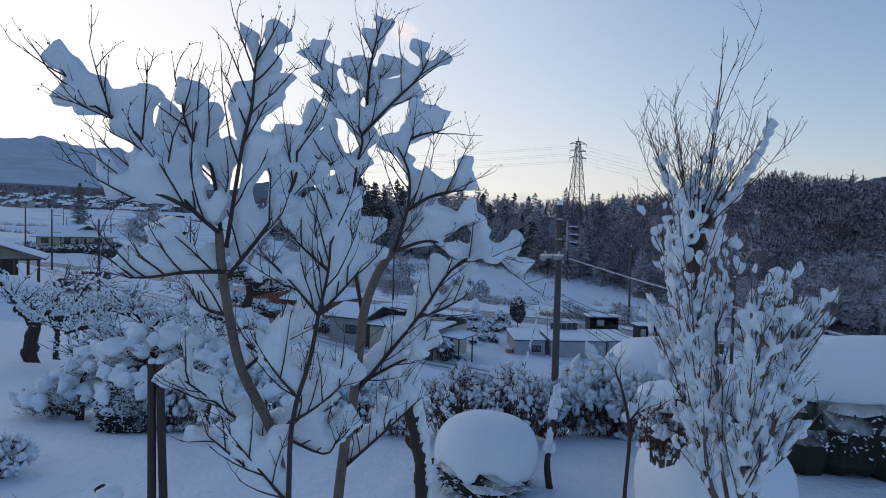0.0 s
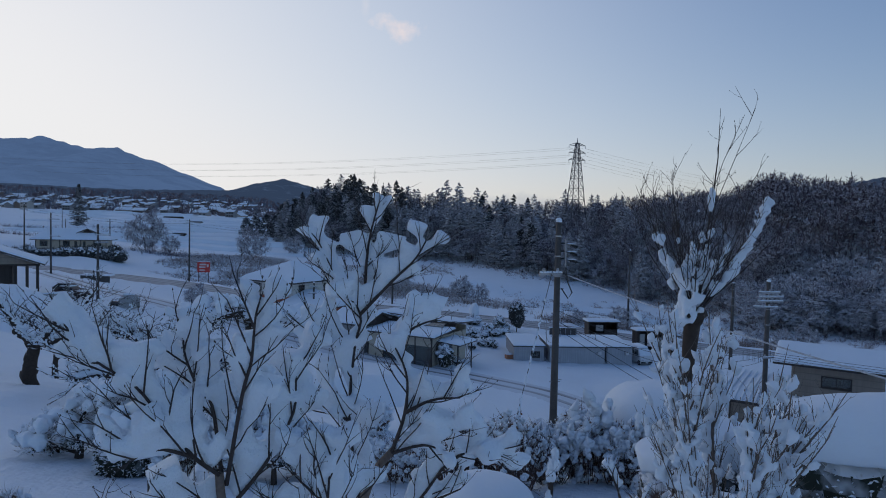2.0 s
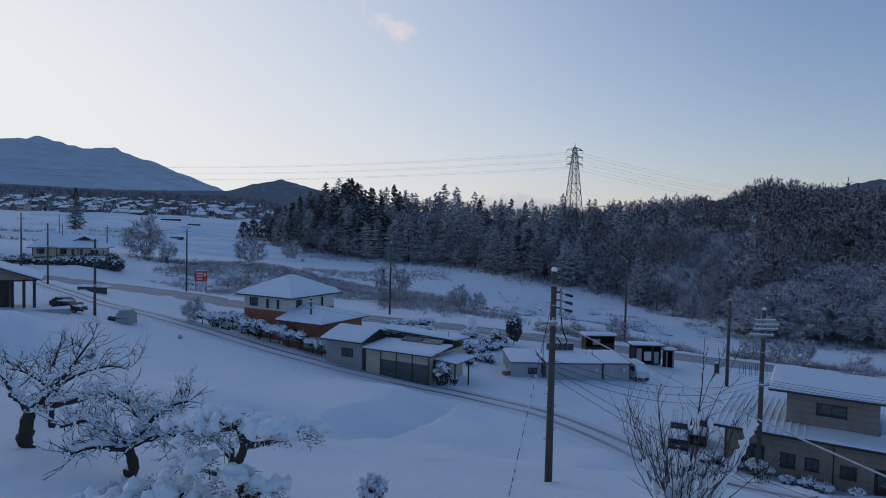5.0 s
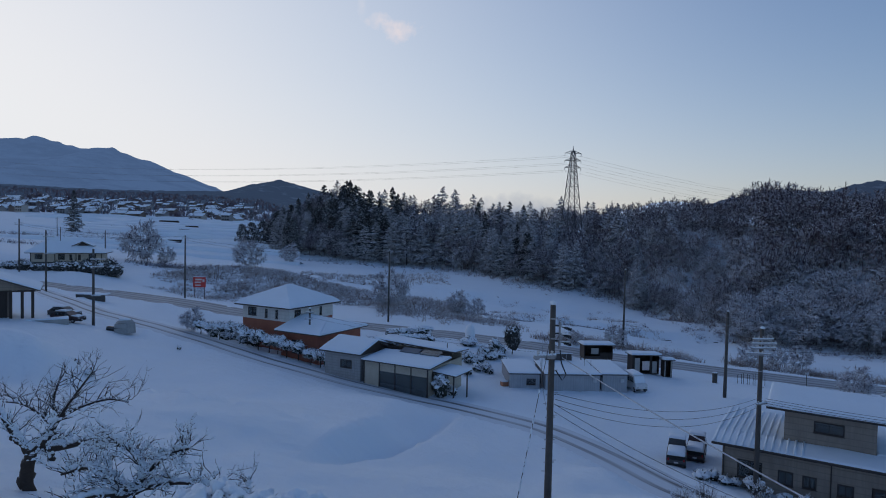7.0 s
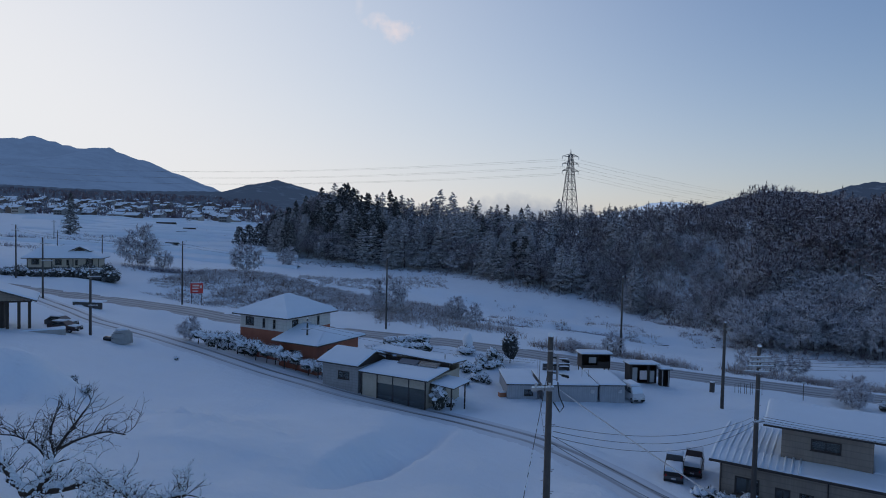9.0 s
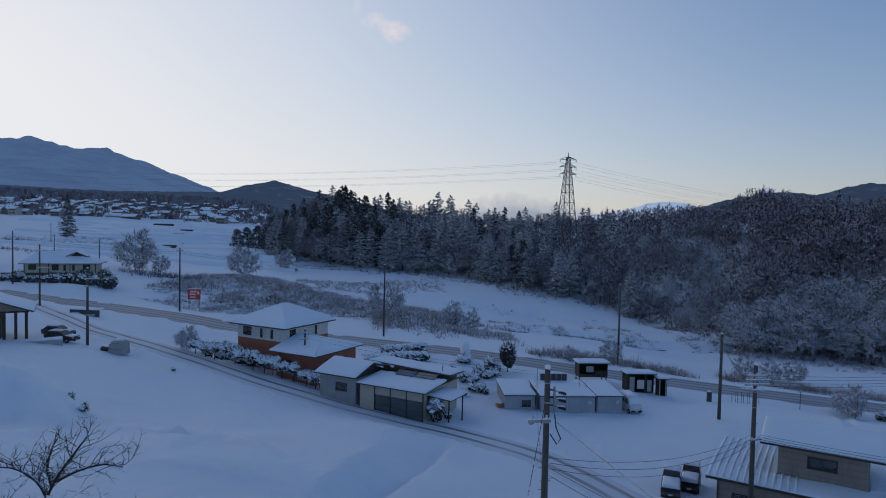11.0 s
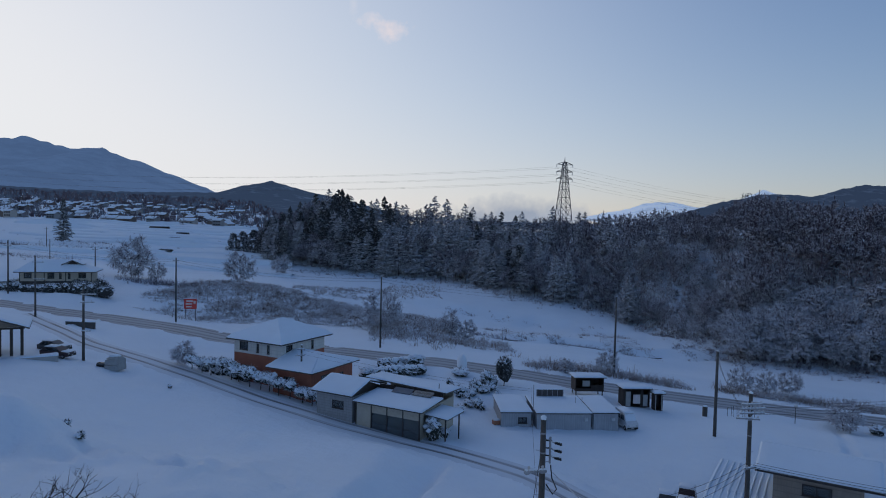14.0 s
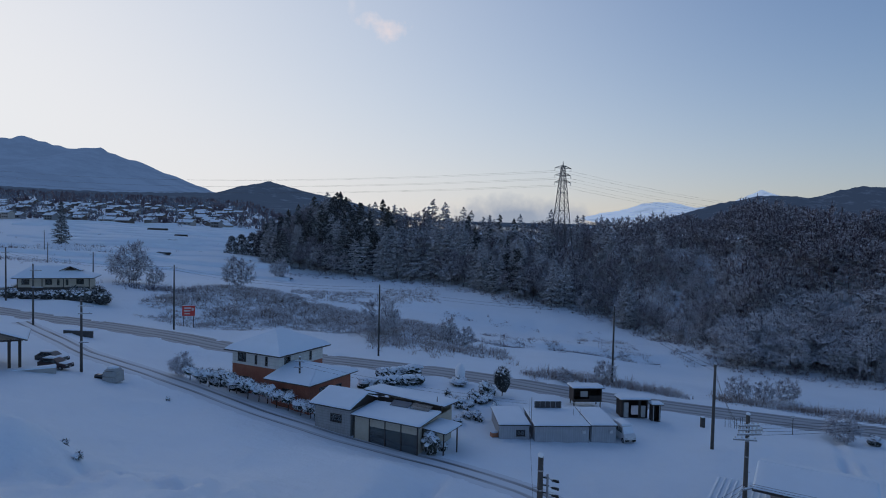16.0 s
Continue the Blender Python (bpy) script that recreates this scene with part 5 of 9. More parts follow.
# lower roof with standing ribs, wrapped round the upper storey
low = [(-4.45, -2.1, 4.62), (9.9, -2.1, 4.62), (9.9, 0.0, 5.0), (-4.45, 0.0, 5.0)]
roof(h, low, 0.12, 0.1, seed=3, edge=0.12)
west = [(-4.45, 0.004, 5.0), (-0.02, 0.004, 5.0), (-0.02, 6.6, 5.05), (-4.45, 6.6, 5.05)]
rw = roof(h, west, 0.12, 0.07, seed=4, edge=0.12)
roof(h, [(L + 0.02, 0.004, 5.0), (9.9, 0.004, 5.0), (9.9, 6.6, 5.05), (L + 0.02, 6.6, 5.05)], 0.12, 0.16, seed=5)
roof(h, [(-0.01, 4.42, 5.0), (L + 0.01, 4.42, 5.0), (L + 0.01, 6.6, 5.05), (-0.01, 6.6, 5.05)], 0.12, 0.16, seed=6)
rib = Geo()
rib.tube([(0, 0, 0), (0, 2.1, 0.385)], [0.075, 0.075], 6)
rib_mesh = rib.mesh("roof_rib", True)
rib_mesh.materials.append(SNOW_ROOF)
rib2 = Geo()
rib2.tube([(0, 0.02, 0), (0, 6.5, 0.05)], [0.075, 0.075], 6)
rib2_mesh = rib2.mesh("roof_rib", True)
rib2_mesh.materials.append(SNOW_ROOF)
for k in range(13):
    r = part("roof_rib", rib_mesh, SNOW_ROOF, rw)
    r.location = (-4.25 + k * 0.46, -2.1, 4.72)
for k in range(9):
    r = part("roof_rib", rib2_mesh, SNOW_ROOF, rw)
    r.location = (-4.25 + k * 0.46, 0.0, 5.09)
gutter(h, (-4.45, -2.16, 4.5), (9.9, -2.16, 4.5))
for x in (-3.7, 3.0, 9.0):
    g = Geo()
    g.tube([(x, -1.42, G0), (x, -1.42, 4.3), (x, -2.1, 4.5)], [0.04] * 3, 6)
    part("downpipe", g, BROWN_TRIM, h)

# grey bungalow
h = thing("house", pose(-12.66, 72.79, 0, 0, 0, -28.7), "grey single-storey house with a glazed porch under snowy roofs", "house")
A, LB = 4.9, 13.4
w1 = (2.2, 3.7, 3.55, 4.4)
shell(h, 0, A, 0, 6.1, 1.2, 5.05, GREY_WALL, [("front", *w1)])
window(h, "x", 0, 0.14, w1, 2)
roof(h, [(-0.5, -0.5, 5.3), (A + 0.3, -0.5, 5.3), (A + 0.3, 3.06, 6.37), (-0.5, 3.06, 6.37)], 0.14, 0.2, seed=7)
roof(h, [(A + 0.3, 6.6, 5.3), (-0.5, 6.6, 5.3), (-0.5, 3.064, 6.37), (A + 0.3, 3.064, 6.37)], 0.14, 0.2, seed=8)
for x in (0.0, A - 0.14):
    g = Geo()
    g.hull8([(x, 0.0, 5.05), (x + 0.14, 0.0, 5.05), (x + 0.14, 6.1, 5.05), (x, 6.1, 5.05)], [(x, 0.0, 5.06), (x + 0.14, 0.0, 5.06), (x + 0.14, 3.06, 6.2), (x, 3.06, 6.2)])
    part("gable", g, BROWN_TRIM, h)
# glazed porch along the front
bays = [A + 0.5 + k * 2.0 for k in range(5)]
for k in range(4):
    x0, x1 = bays[k], bays[k + 1]
    g = Geo()
    g.box(x0 + 0.06, x1 - 0.06, 0.05, 0.1, 3.75 if k else 1.3, 4.62)
    part("panel", g, CREAM, h, "cream blind panel")
    if k:
        g = Geo()
        g.box(x0 + 0.06, x1 - 0.06, 0.07, 0.09, 1.3, 3.748)
        part("pane", g, GLASS, h, "dim sliding glass")
for x in bays:
    g = Geo()
    g.box(x - 0.055, x + 0.055, 0.0, 0.14, 0.9, 4.62)
    part("post", g, BROWN_TRIM, h)
for run in (("x", 2.2, 0.14, A, LB - 0.15, 0.9, 4.7), ("x", 8.0, -0.14, A, LB, 0.9, 5.1), ("y", LB, -0.14, 0.14, 7.86, 0.9, 4.62, [(1.0, 1.9, 2.2, 4.2), (3.2, 4.6, 2.9, 4.1)])):
    g = Geo()
    wall_run(g, *run)
    part("wall", g, CREAM, h)
window(h, "y", LB, -0.14, (3.2, 4.6, 2.9, 4.1), 2)
g = Geo()
g.box(A, LB - 0.14, 0.1, 7.8, 1.2, 1.3)
part("floor_slab", g, DARK_ROOM, h)
roof(h, [(A + 0.3, -0.35, 4.8), (LB + 0.5, -0.35, 4.8), (LB + 0.5, 4.5, 5.15), (A + 0.304, 4.5, 5.15)], 0.12, 0.18, seed=9)
roof(h, [(A - 1.5, 4.75, 6.2), (LB + 0.7, 4.75, 5.75), (LB + 0.7, 8.4, 5.55), (A - 1.5, 8.4, 6.0)], 0.12, 0.18, seed=10)
g = Geo()
g.box(A + 0.4, LB + 0.2, 4.9, 5.02, 5.1, 5.62)
part("wall", g, DARK_WOOD, h, "dark strip of wall between the roofs")
for k in range(2):
    x0 = LB - 5.6 + k * 2.6
    g = Geo()
    g.hull8([(x0, 3.5, 5.3), (x0 + 2.4, 3.5, 5.3), (x0 + 2.4, 4.5, 5.62), (x0, 4.5, 5.62)], [(x0, 3.48, 5.37), (x0 + 2.4, 3.48, 5.37), (x0 + 2.4, 4.48, 5.69), (x0, 4.48, 5.69)])
    part("roof_panel", g, GLASS if k else BLUE_GREY, h, "tilted solar heater panel")
g = Geo()
g.tube([(LB - 0.6, 5.5, 5.5), (LB - 0.6, 5.5, 6.5)], [0.06, 0.06], 8)
part("flue", g, GALV, h)
# side porch
for x, y in ((LB + 2.4, 1.4), (LB + 2.4, 4.6), (LB + 0.3, 1.4)):
    g = Geo()
    g.box(x - 0.06, x + 0.06, y - 0.06, y + 0.06, 0.7, 4.0)
    part("post", g, BROWN_TRIM, h)
roof(h, [(LB + 0.02, 1.1, 4.25), (LB + 2.8, 1.1, 4.05), (LB + 2.8, 5.0, 4.05), (LB + 0.02, 5.0, 4.25)], 0.1, 0.2, seed=11)

# white and brick-red house with a hipped roof
h = thing("house", pose(-25.97, 85.76, 0, 0, 0, -28.9), "two-storey house, white above and brick red below, snowy hipped roof", "house")
L, D = 8.1, 8.8
ups = [("front", 1.0, 2.4, 7.2, 8.25), ("front", 4.0, 4.35, 7.1, 8.2), ("front", 5.8, 6.15, 7.1, 8.2), ("east", 1.0, 2.1, 7.35, 8.2), ("east", 6.0, 6.4, 7.1, 8.2)]
shell(h, 0, L, 0, D, 6.84, 8.62, WHITE_WALL, ups)
shell(h, 0.003, L - 0.003, 0.003, D - 0.003, 2.2, 6.83, BRICK_RED, [("front", 1.5, 3.0, 3.6, 5.2)])
for s, a, b, c, d in ups:
    if s == "front":
        window(h, "x", 0, 0.14, (a, b, c, d), 2 if b - a > 1 else 1)
    else:
        window(h, "y", L, -0.14, (a, b, c, d), 2 if b - a > 1 else 1)
window(h, "x", 0.003, 0.14, (1.5, 3.0, 3.6, 5.2), 2)
g = Geo()
for q in ((-0.04, L + 0.04, -0.05, -0.003), (-0.04, L + 0.04, D + 0.003, D + 0.05)):
    g.box(q[0], q[1], q[2], q[3], 6.78, 6.92)
g.box(L + 0.003, L + 0.05, 0, D, 6.78, 6.92)
part("trim", g, WHITE_WALL, h, "white band between the storeys")
e = 0.8
c0, c1, c2, c3 = (-e, -e, 8.67), (L + e, -e, 8.67), (L + e, D + e, 8.67), (-e, D + e, 8.67)
p0, p1 = (L / 2, D / 2 - 0.6, 10.85), (L / 2, D / 2 + 0.6, 10.85)
g = Geo()
g.add([c0, c1, c2, c3, p0, p1, *[(x, y, z - 0.16) for x, y, z in (c0, c1, c2, c3)]], [(0, 1, 4), (1, 2, 5, 4), (2, 3, 5), (3, 0, 4, 5), (1, 0, 6, 7), (2, 1, 7, 8), (3, 2, 8, 9), (0, 3, 9, 6), (6, 9, 8, 7)])
r = part("roof", g, ROOF_METAL, h)
s = Geo()
n_side = 24
for ci, cj, pi, pj in ((c0, c1, p0, p0), (c1, c2, p0, p1), (c2, c3, p1, p1), (c3, c0, p1, p0)):
    grid = []
    for w in range(13):
        t = (w / 12) ** 0.8
        for u in range(n_side + 1):
            f = u / n_side
            a, b = Vector(ci).lerp(Vector(cj), f), Vector(pi).lerp(Vector(pj), f)
            q = a.lerp(b, t)
            q.z += 0.28 * math.sqrt(max(0.0, 1 - (1 - min(1, t / 0.12)) ** 2)) + 0.02 + 0.03 * noise.noise(q * 0.9)
            grid.append(tuple(q))
    fs = [(w * (n_side + 1) + u, w * (n_side + 1) + u + 1, (w + 1) * (n_side + 1) + u + 1, (w + 1) * (n_side + 1) + u) for w in range(12) for u in range(n_side)]
    s.add(grid, fs)
part("snow_cover", s, SNOW_ROOF, r, "thick smooth snow", True)
# low wing
WX0, WX1, WY0, WY1 = 8.0, 14.2, -1.5, 7.0
shell(h, WX0 + 0.2, WX1, WY0, WY1, 1.6, 5.95, BRICK_RED, [("front", 2.0 + WX0, 3.6 + WX0, 3.4, 5.0), ("east", 0.5, 2.2, 3.2, 5.2), ("east", 3.6, 5.0, 3.4, 4.9)])
window(h, "x", WY0, 0.14, (2.0 + WX0, 3.6 + WX0, 3.4, 5.0), 2)
window(h, "y", WX1, -0.14, (0.5, 2.2, 3.2, 5.2), 2)
window(h, "y", WX1, -0.14, (3.6, 5.0, 3.4, 4.9), 2)
roof(h, [(WX0 - 0.35, WY0 - 0.8, 6.1), (WX1 + 0.8, WY0 - 0.8, 6.1), (WX1 - 1.6, WY0 + 3.6, 7.1), (WX0 + 0.16, WY0 + 3.6, 7.4)], 0.12, 0.22, seed=12)
roof(h, [(WX1 + 0.8, WY0 - 0.796, 6.1), (WX1 + 0.8, WY1 + 0.6, 6.1), (WX1 - 1.6, WY0 + 5.0, 7.1), (WX1 - 1.6, WY0 + 3.604, 7.1)], 0.12, 0.22, seed=13)
roof(h, [(WX1 + 0.79, WY1 + 0.604, 6.1), (WX0 + 0.16, WY1 + 0.604, 6.1), (WX0 + 0.16, WY0 + 5.004, 7.4), (WX1 - 1.6, WY0 + 5.004, 7.1)], 0.12, 0.22, seed=14)
roof(h, [(WX0 + 0.16, WY0 + 3.604, 7.4), (WX1 - 1.604, WY0 + 3.604, 7.1), (WX1 - 1.604, WY0 + 5.0, 7.1), (WX0 + 0.16, WY0 + 5.0, 7.4)], 0.12, 0.22, seed=15)

# grey steel sheds in a row
for i, (x0, x1, y0, zt, seed) in enumerate(((8.55, 12.05, 73.7, 2.62, 1), (12.6, 18.95, 73.1, 2.75, 2), (19.3, 22.2, 73.6, 2.75, 3))):
    s = thing("shed", pose(x0, y0, 0, 0, 0, 2.5), "grey steel shed with a flat snow-covered roof", "shed", "row of sheds")
    w = x1 - x0
    holes = [("front", 2.0, 3.0, 1.45, 2.1)] if i == 0 else []
    shell(s, 0, w, 0, 6.4, -0.4, zt, GREY_STEEL, holes, 0.08)
    if holes:
        window(s, "x", 0, 0.08, holes[0][1:], 2)
    q = [(-0.12, -0.15, zt + 0.14), (w + 0.12, -0.15, zt + 0.14), (w + 0.12, 6.7, zt + 0.3), (-0.12, 6.7, zt + 0.3)]
    roof(s, q, 0.12, 0.12, seed=20 + i, edge=0.12)
    if i:
        g = Geo()
        g.box(w - 0.85, w - 0.45, -0.3, -0.003, zt - 0.75, zt - 0.4)
        part("lamp_box", g, INSULATOR, s)
    if i == 1:
        g = Geo()
        g.box(1.2, 4.6, 6.2, 6.3, zt + 0.3, zt + 1.25)
        b = part("parapet_board", g, ROOF_METAL, s, "dark boarded parapet")
        for k in range(6):
            g = Geo()
            g.box(1.2 + k * 0.66, 1.26 + k * 0.66, 6.14, 6.197, zt + 0.3, zt + 1.25)
            part("batten", g, GALV, b)
        g = Geo()
        g.box(1.15, 4.65, 6.15, 6.35, zt + 1.252, zt + 1.32)
        part("snow_cover", g, SNOW_ROOF, b)
        for x in (5.4, 6.2):
            g = Geo()
            g.tube([(x, 3.4, zt + 0.2), (x, 3.4, zt + 1.1)], [0.03, 0.03], 6)
            part("roof_rail", g, GALV, s)
    if i < 2:
        g = Geo()
        g.tube([(w + 0.25, 0.2, -0.3), (w + 0.25, 0.2, 5.9 if i == 0 else 2.6)], [0.045, 0.04], 6)
        part("pipe", g, GALV, s)
crate = thing("crate", pose(8.1, 74.6, gz(8.1, 74.6), 0, 0, 20), "faded orange plastic crate with snow on top", "crate")
g = Geo()
g.box(-0.45, 0.45, -0.3, 0.3, 0, 0.5)
part("body", g, ORANGE, crate)
g = Geo()
g.blob((0, 0, 0.55), (0.45, 0.32, 0.16), random.Random(1), 0.1)
part("snow_cover", g, SNOW, crate, "", True)

# huts by the road
def hut(x, y, w, d, hh, turn, label, boards, lean=0.15, raised=0.0):
    z = gz(x, y) - 0.1
    t = thing("hut", pose(x, y, z, 0, 0, turn), label, "hut", "roadside huts")
    for run in (("x", d, -0.08, 0, w), ("y", 0, 0.08, 0, d - 0.08), ("y", w, -0.08, 0, d - 0.08)):
        g = Geo()
        wall_run(g, *run, raised, hh)
        part("wall", g, DARK_WOOD, t)
    g = Geo()
    g.box(0.08, w - 0.08, 0.0, d - 0.08, raised, raised + 0.1)
    part("floor_slab", g, DARK_WOOD, t)
    for k, (a, b, c, e2, m) in enumerate(boards):
        g = Geo()
        g.box(a, b, -0.04, 0.04, c, e2)
        part("board", g, m, t)
    roof(t, [(-0.25, -0.4, hh + lean), (w + 0.25, -0.4, hh + lean), (w + 0.25, d + 0.25, hh), (-0.25, d + 0.25, hh)], 0.1, 0.25, seed=x)
    if raised:
        for px_, py_ in ((0.15, 0.15), (w - 0.15, 0.15), (0.15, d - 0.2), (w - 0.15, d - 0.2)):
            g = Geo()
            g.box(px_ - 0.06, px_ + 0.06, py_ - 0.06, py_ + 0.06, -0.3, raised)
            part("leg", g, DARK_WOOD, t)
    return t


hut(20.3, 87.6, 4.0, 2.2, 2.6, 3, "dark wooden hut raised on posts with a snowy roof", [(0.08, 2.2, 0.75, 1.1, DARK_WOOD), (1.0, 2.0, 1.4, 2.2, CONCRETE_PALE), (2.2, 3.92, 0.75, 1.6, DARK_WOOD)], 0.1, 0.7)
hut(26.0, 84.4, 3.6, 2.0, 2.45, 2, "open-fronted dark roadside hut with pale notice boards", [(0.35, 1.0, 0.15, 2.1, CONCRETE_PALE), (1.35, 2.3, 0.5, 1.7, SIGN_PALE), (2.7, 3.3, 0.15, 1.7, CONCRETE_PALE), (0.08, 0.3, 0.1, 2.4, DARK_WOOD), (2.35, 2.6, 0.1, 2.4, DARK_WOOD)])
hut(30.05, 83.9, 1.1, 1.1, 2.3, 2, "narrow dark booth beside the roadside hut", [(0.08, 0.2, 0.1, 2.2, CONCRETE_PALE), (0.9, 1.02, 0.1, 2.2, CONCRETE_PALE)])

# house with a timber porch at the lane's end
lz = 7.0
h = thing("house", pose(-50.6, 80.2, 0, 0, 0, 29), "brown wooden house with a gabled snowy roof and timber porch", "house")
shell(h, -10.4, -2.6, 0.6, 6.6, lz - 1.4, 10.3, DARK_WOOD, [("front", -5.2, -4.0, lz + 0.1, lz + 2.2)])
g = Geo()
g.box(-5.15, -4.05, 0.64, 0.7, lz + 0.1, lz + 2.15)
part("door", g, BROWN_TRIM, h)
roof(h, [(0.95, -0.9, 10.45), (0.95, 7.2, 10.45), (-4.9, 7.2, 12.55), (-4.9, -0.9, 12.55)], 0.18, 0.22, seed=31)
roof(h, [(-10.8, 7.2, 10.45), (-10.8, -0.9, 10.45), (-4.904, -0.9, 12.55), (-4.904, 7.2, 12.55)], 0.18, 0.22, seed=32)
g = Geo()
g.prism([(-10.2, 0.0), (0.4, 0.0), (0.4, 0.12), (-10.2, 0.12)], 10.2, 10.42)
part("beam", g, DARK_WOOD, h)
g = Geo()
g.hull8([(-10.0, 0.2, 10.42), (0.2, 0.2, 10.42), (0.2, 0.34, 10.42), (-10.0, 0.34, 10.42)], [(-5.0, 0.2, 12.2), (-4.8, 0.2, 12.2), (-4.8, 0.34, 12.2), (-5.0, 0.34, 12.2)])
part("gable", g, TAN, h)
for x in (-2.2, -1.0, 0.1):
    g = Geo()
    g.box(x - 0.16, x + 0.16, 0.0, 0.32, lz - 0.1, 10.2)
    part("post", g, DARK_WOOD, h)
g = Geo()
g.box(-11.5, 4.0, -1.2, -0.9, lz - 2.2, lz - 0.25)
part("retaining_wall", g, CONCRETE_PALE, h, "low pale concrete wall")
g = Geo()
g.box(-11.5, 3.9, -0.89, 0.5, lz - 2.2, lz - 0.35)
part("terrace", g, CONCRETE_PALE, h)
g = Geo()
g.snow_slab([(-11.5, -1.2, lz - 0.25), (4.0, -1.2, lz - 0.25), (4.0, 0.5, lz - 0.3), (-11.5, 0.5, lz - 0.3)], 0.16, 30, 10, 0.05, 0.2)
part("snow_cover", g, SNOW_ROOF, h, "", True)

# beige house across the road
h = thing("house", pose(-98.3, 155.5, -2.05, 0, 0, 16), "low beige house with dark lower boards and a hipped snowy roof", "house")
hw = [("front", 0.9, 2.5, 11.1, 12.3), ("front", 5.9, 7.3, 11.0, 12.3), ("front", 8.4, 8.9, 10.9, 12.2), ("front", 10.3, 10.8, 10.9, 12.2), ("front", 12.6, 14.2, 11.1, 12.3)]
shell(h, 0, 15.5, 0, 6.4, 7.6, 12.6, CREAM, hw)
for s_, a, b, c, d in hw:
    window(h, "x", 0, 0.14, (a, b, c, d), 2)
roof(h, [(-1.0, -1.2, 12.65), (16.6, -1.2, 12.65), (9.6, 3.2, 15.2), (2.2, 3.2, 15.2)], 0.15, 0.3, seed=41)
roof(h, [(16.6, 7.6, 12.65), (-1.0, 7.6, 12.65), (2.2, 3.204, 15.2), (9.6, 3.204, 15.2)], 0.15, 0.3, seed=42)
roof(h, [(16.6, -1.196, 12.65), (16.6, 7.596, 12.65), (9.604, 3.204, 15.2), (9.604, 3.2, 15.2)], 0.15, 0.25, seed=43)
roof(h, [(-1.0, 7.596, 12.65), (-1.0, -1.196, 12.65), (2.196, 3.2, 15.2), (2.196, 3.204, 15.2)], 0.15, 0.25, seed=44)
roof(h, [(8.6, 0.9, 14.3), (11.0, 0.9, 15.4), (11.0, 4.2, 15.4), (8.6, 4.2, 14.3)], 0.12, 0.16, seed=45)
roof(h, [(11.004, 0.9, 15.4), (13.4, 0.9, 14.3), (13.4, 4.2, 14.3), (11.004, 4.2, 15.4)], 0.12, 0.16, seed=46)
g = Geo()
g.hull8([(9.1, 1.2, 13.9), (12.9, 1.2, 13.9), (12.9, 1.35, 13.9), (9.1, 1.35, 13.9)], [(10.9, 1.2, 15.2), (11.1, 1.2, 15.2), (11.1, 1.35, 15.2), (10.9, 1.35, 15.2)])
part("gable", g, DARK_WOOD, h)
g = Geo()
g.box(-0.06, 15.56, -0.08, -0.004, 7.6, 10.35)
part("skirting", g, BROWN_TRIM, h, "dark lower wall boards")
for x in (0.0, 5.2, 9.8, 15.4):
    g = Geo()
    g.box(x - 0.09, x + 0.09, -0.07, -0.003, 10.36, 12.5)
    part("post", g, BROWN_TRIM, h)
g = Geo()
g.box(-4.2, -1.3, 0.5, 5.0, 7.6, 10.2)
shed = part("porch", g, CREAM, h)
roof(h, [(-4.8, 0.0, 10.25), (-1.1, 0.0, 10.4), (-1.1, 5.4, 10.6), (-4.8, 5.4, 10.5)], 0.12, 0.25, seed=47)

# ---- far village ----
rng = random.Random(23)
# wooded slope takes its painted haze from the emitting hill material
range_mesh("wooded_slope", 1900, [-1900, -1570, -1248, -1086, -923, -760, -596, -465, -300], [112, 108, 105, 99, 95, 97, 100, 97, 84], 30, 760, HILL_HAZED, 26, "dark wooded slope at the mountain's foot", 51, 9)
V_WALLS = [plain("village_brown_wall", (0.12, 0.09, 0.075), (0.17, 0.13, 0.11)), plain("village_pale_wall", (0.36, 0.33, 0.3), (0.45, 0.42, 0.38)), plain("village_grey_wall", (0.2, 0.2, 0.2), (0.27, 0.27, 0.27))]
V_KINDS = []
for w, d, hh, rise in ((9, 7, 4.6, 2.0), (12, 7, 3.0, 2.1), (8, 6.5, 5.2, 1.8), (14, 8, 3.2, 2.4)):
    wall, win, rf, sn = Geo(), Geo(), Geo(), Geo()
    wall.box(0, w, 0, d, -1.5, hh)
    gab = Geo()
    gab.hull8([(0, 0, hh), (w, 0, hh), (w, d, hh), (0, d, hh)], [(0, d / 2 - 0.05, hh + rise - 0.1), (w, d / 2 - 0.05, hh + rise - 0.1), (w, d / 2 + 0.05, hh + rise - 0.1), (0, d / 2 + 0.05, hh + rise - 0.1)])
    win.box(0, 1.6, -0.05, -0.01, 0, 1.2)
    for q in ([(-0.8, -0.9, hh - 0.15), (w + 0.8, -0.9, hh - 0.15), (w + 0.8, d / 2, hh + rise), (-0.8, d / 2, hh + rise)], [(w + 0.8, d + 0.9, hh - 0.15), (-0.8, d + 0.9, hh - 0.15), (-0.8, d / 2 + 0.01, hh + rise), (w + 0.8, d / 2 + 0.01, hh + rise)]):
        slab(rf, q, 0.18)
        sn.snow_slab(q, 0.3, 10, 9, 0.03, 0.4)
    V_KINDS.append((w, hh, (wall, gab), win.mesh("window"), rf.mesh("roof"), sn.mesh("snow_cover", True)))
V_MESH = {}


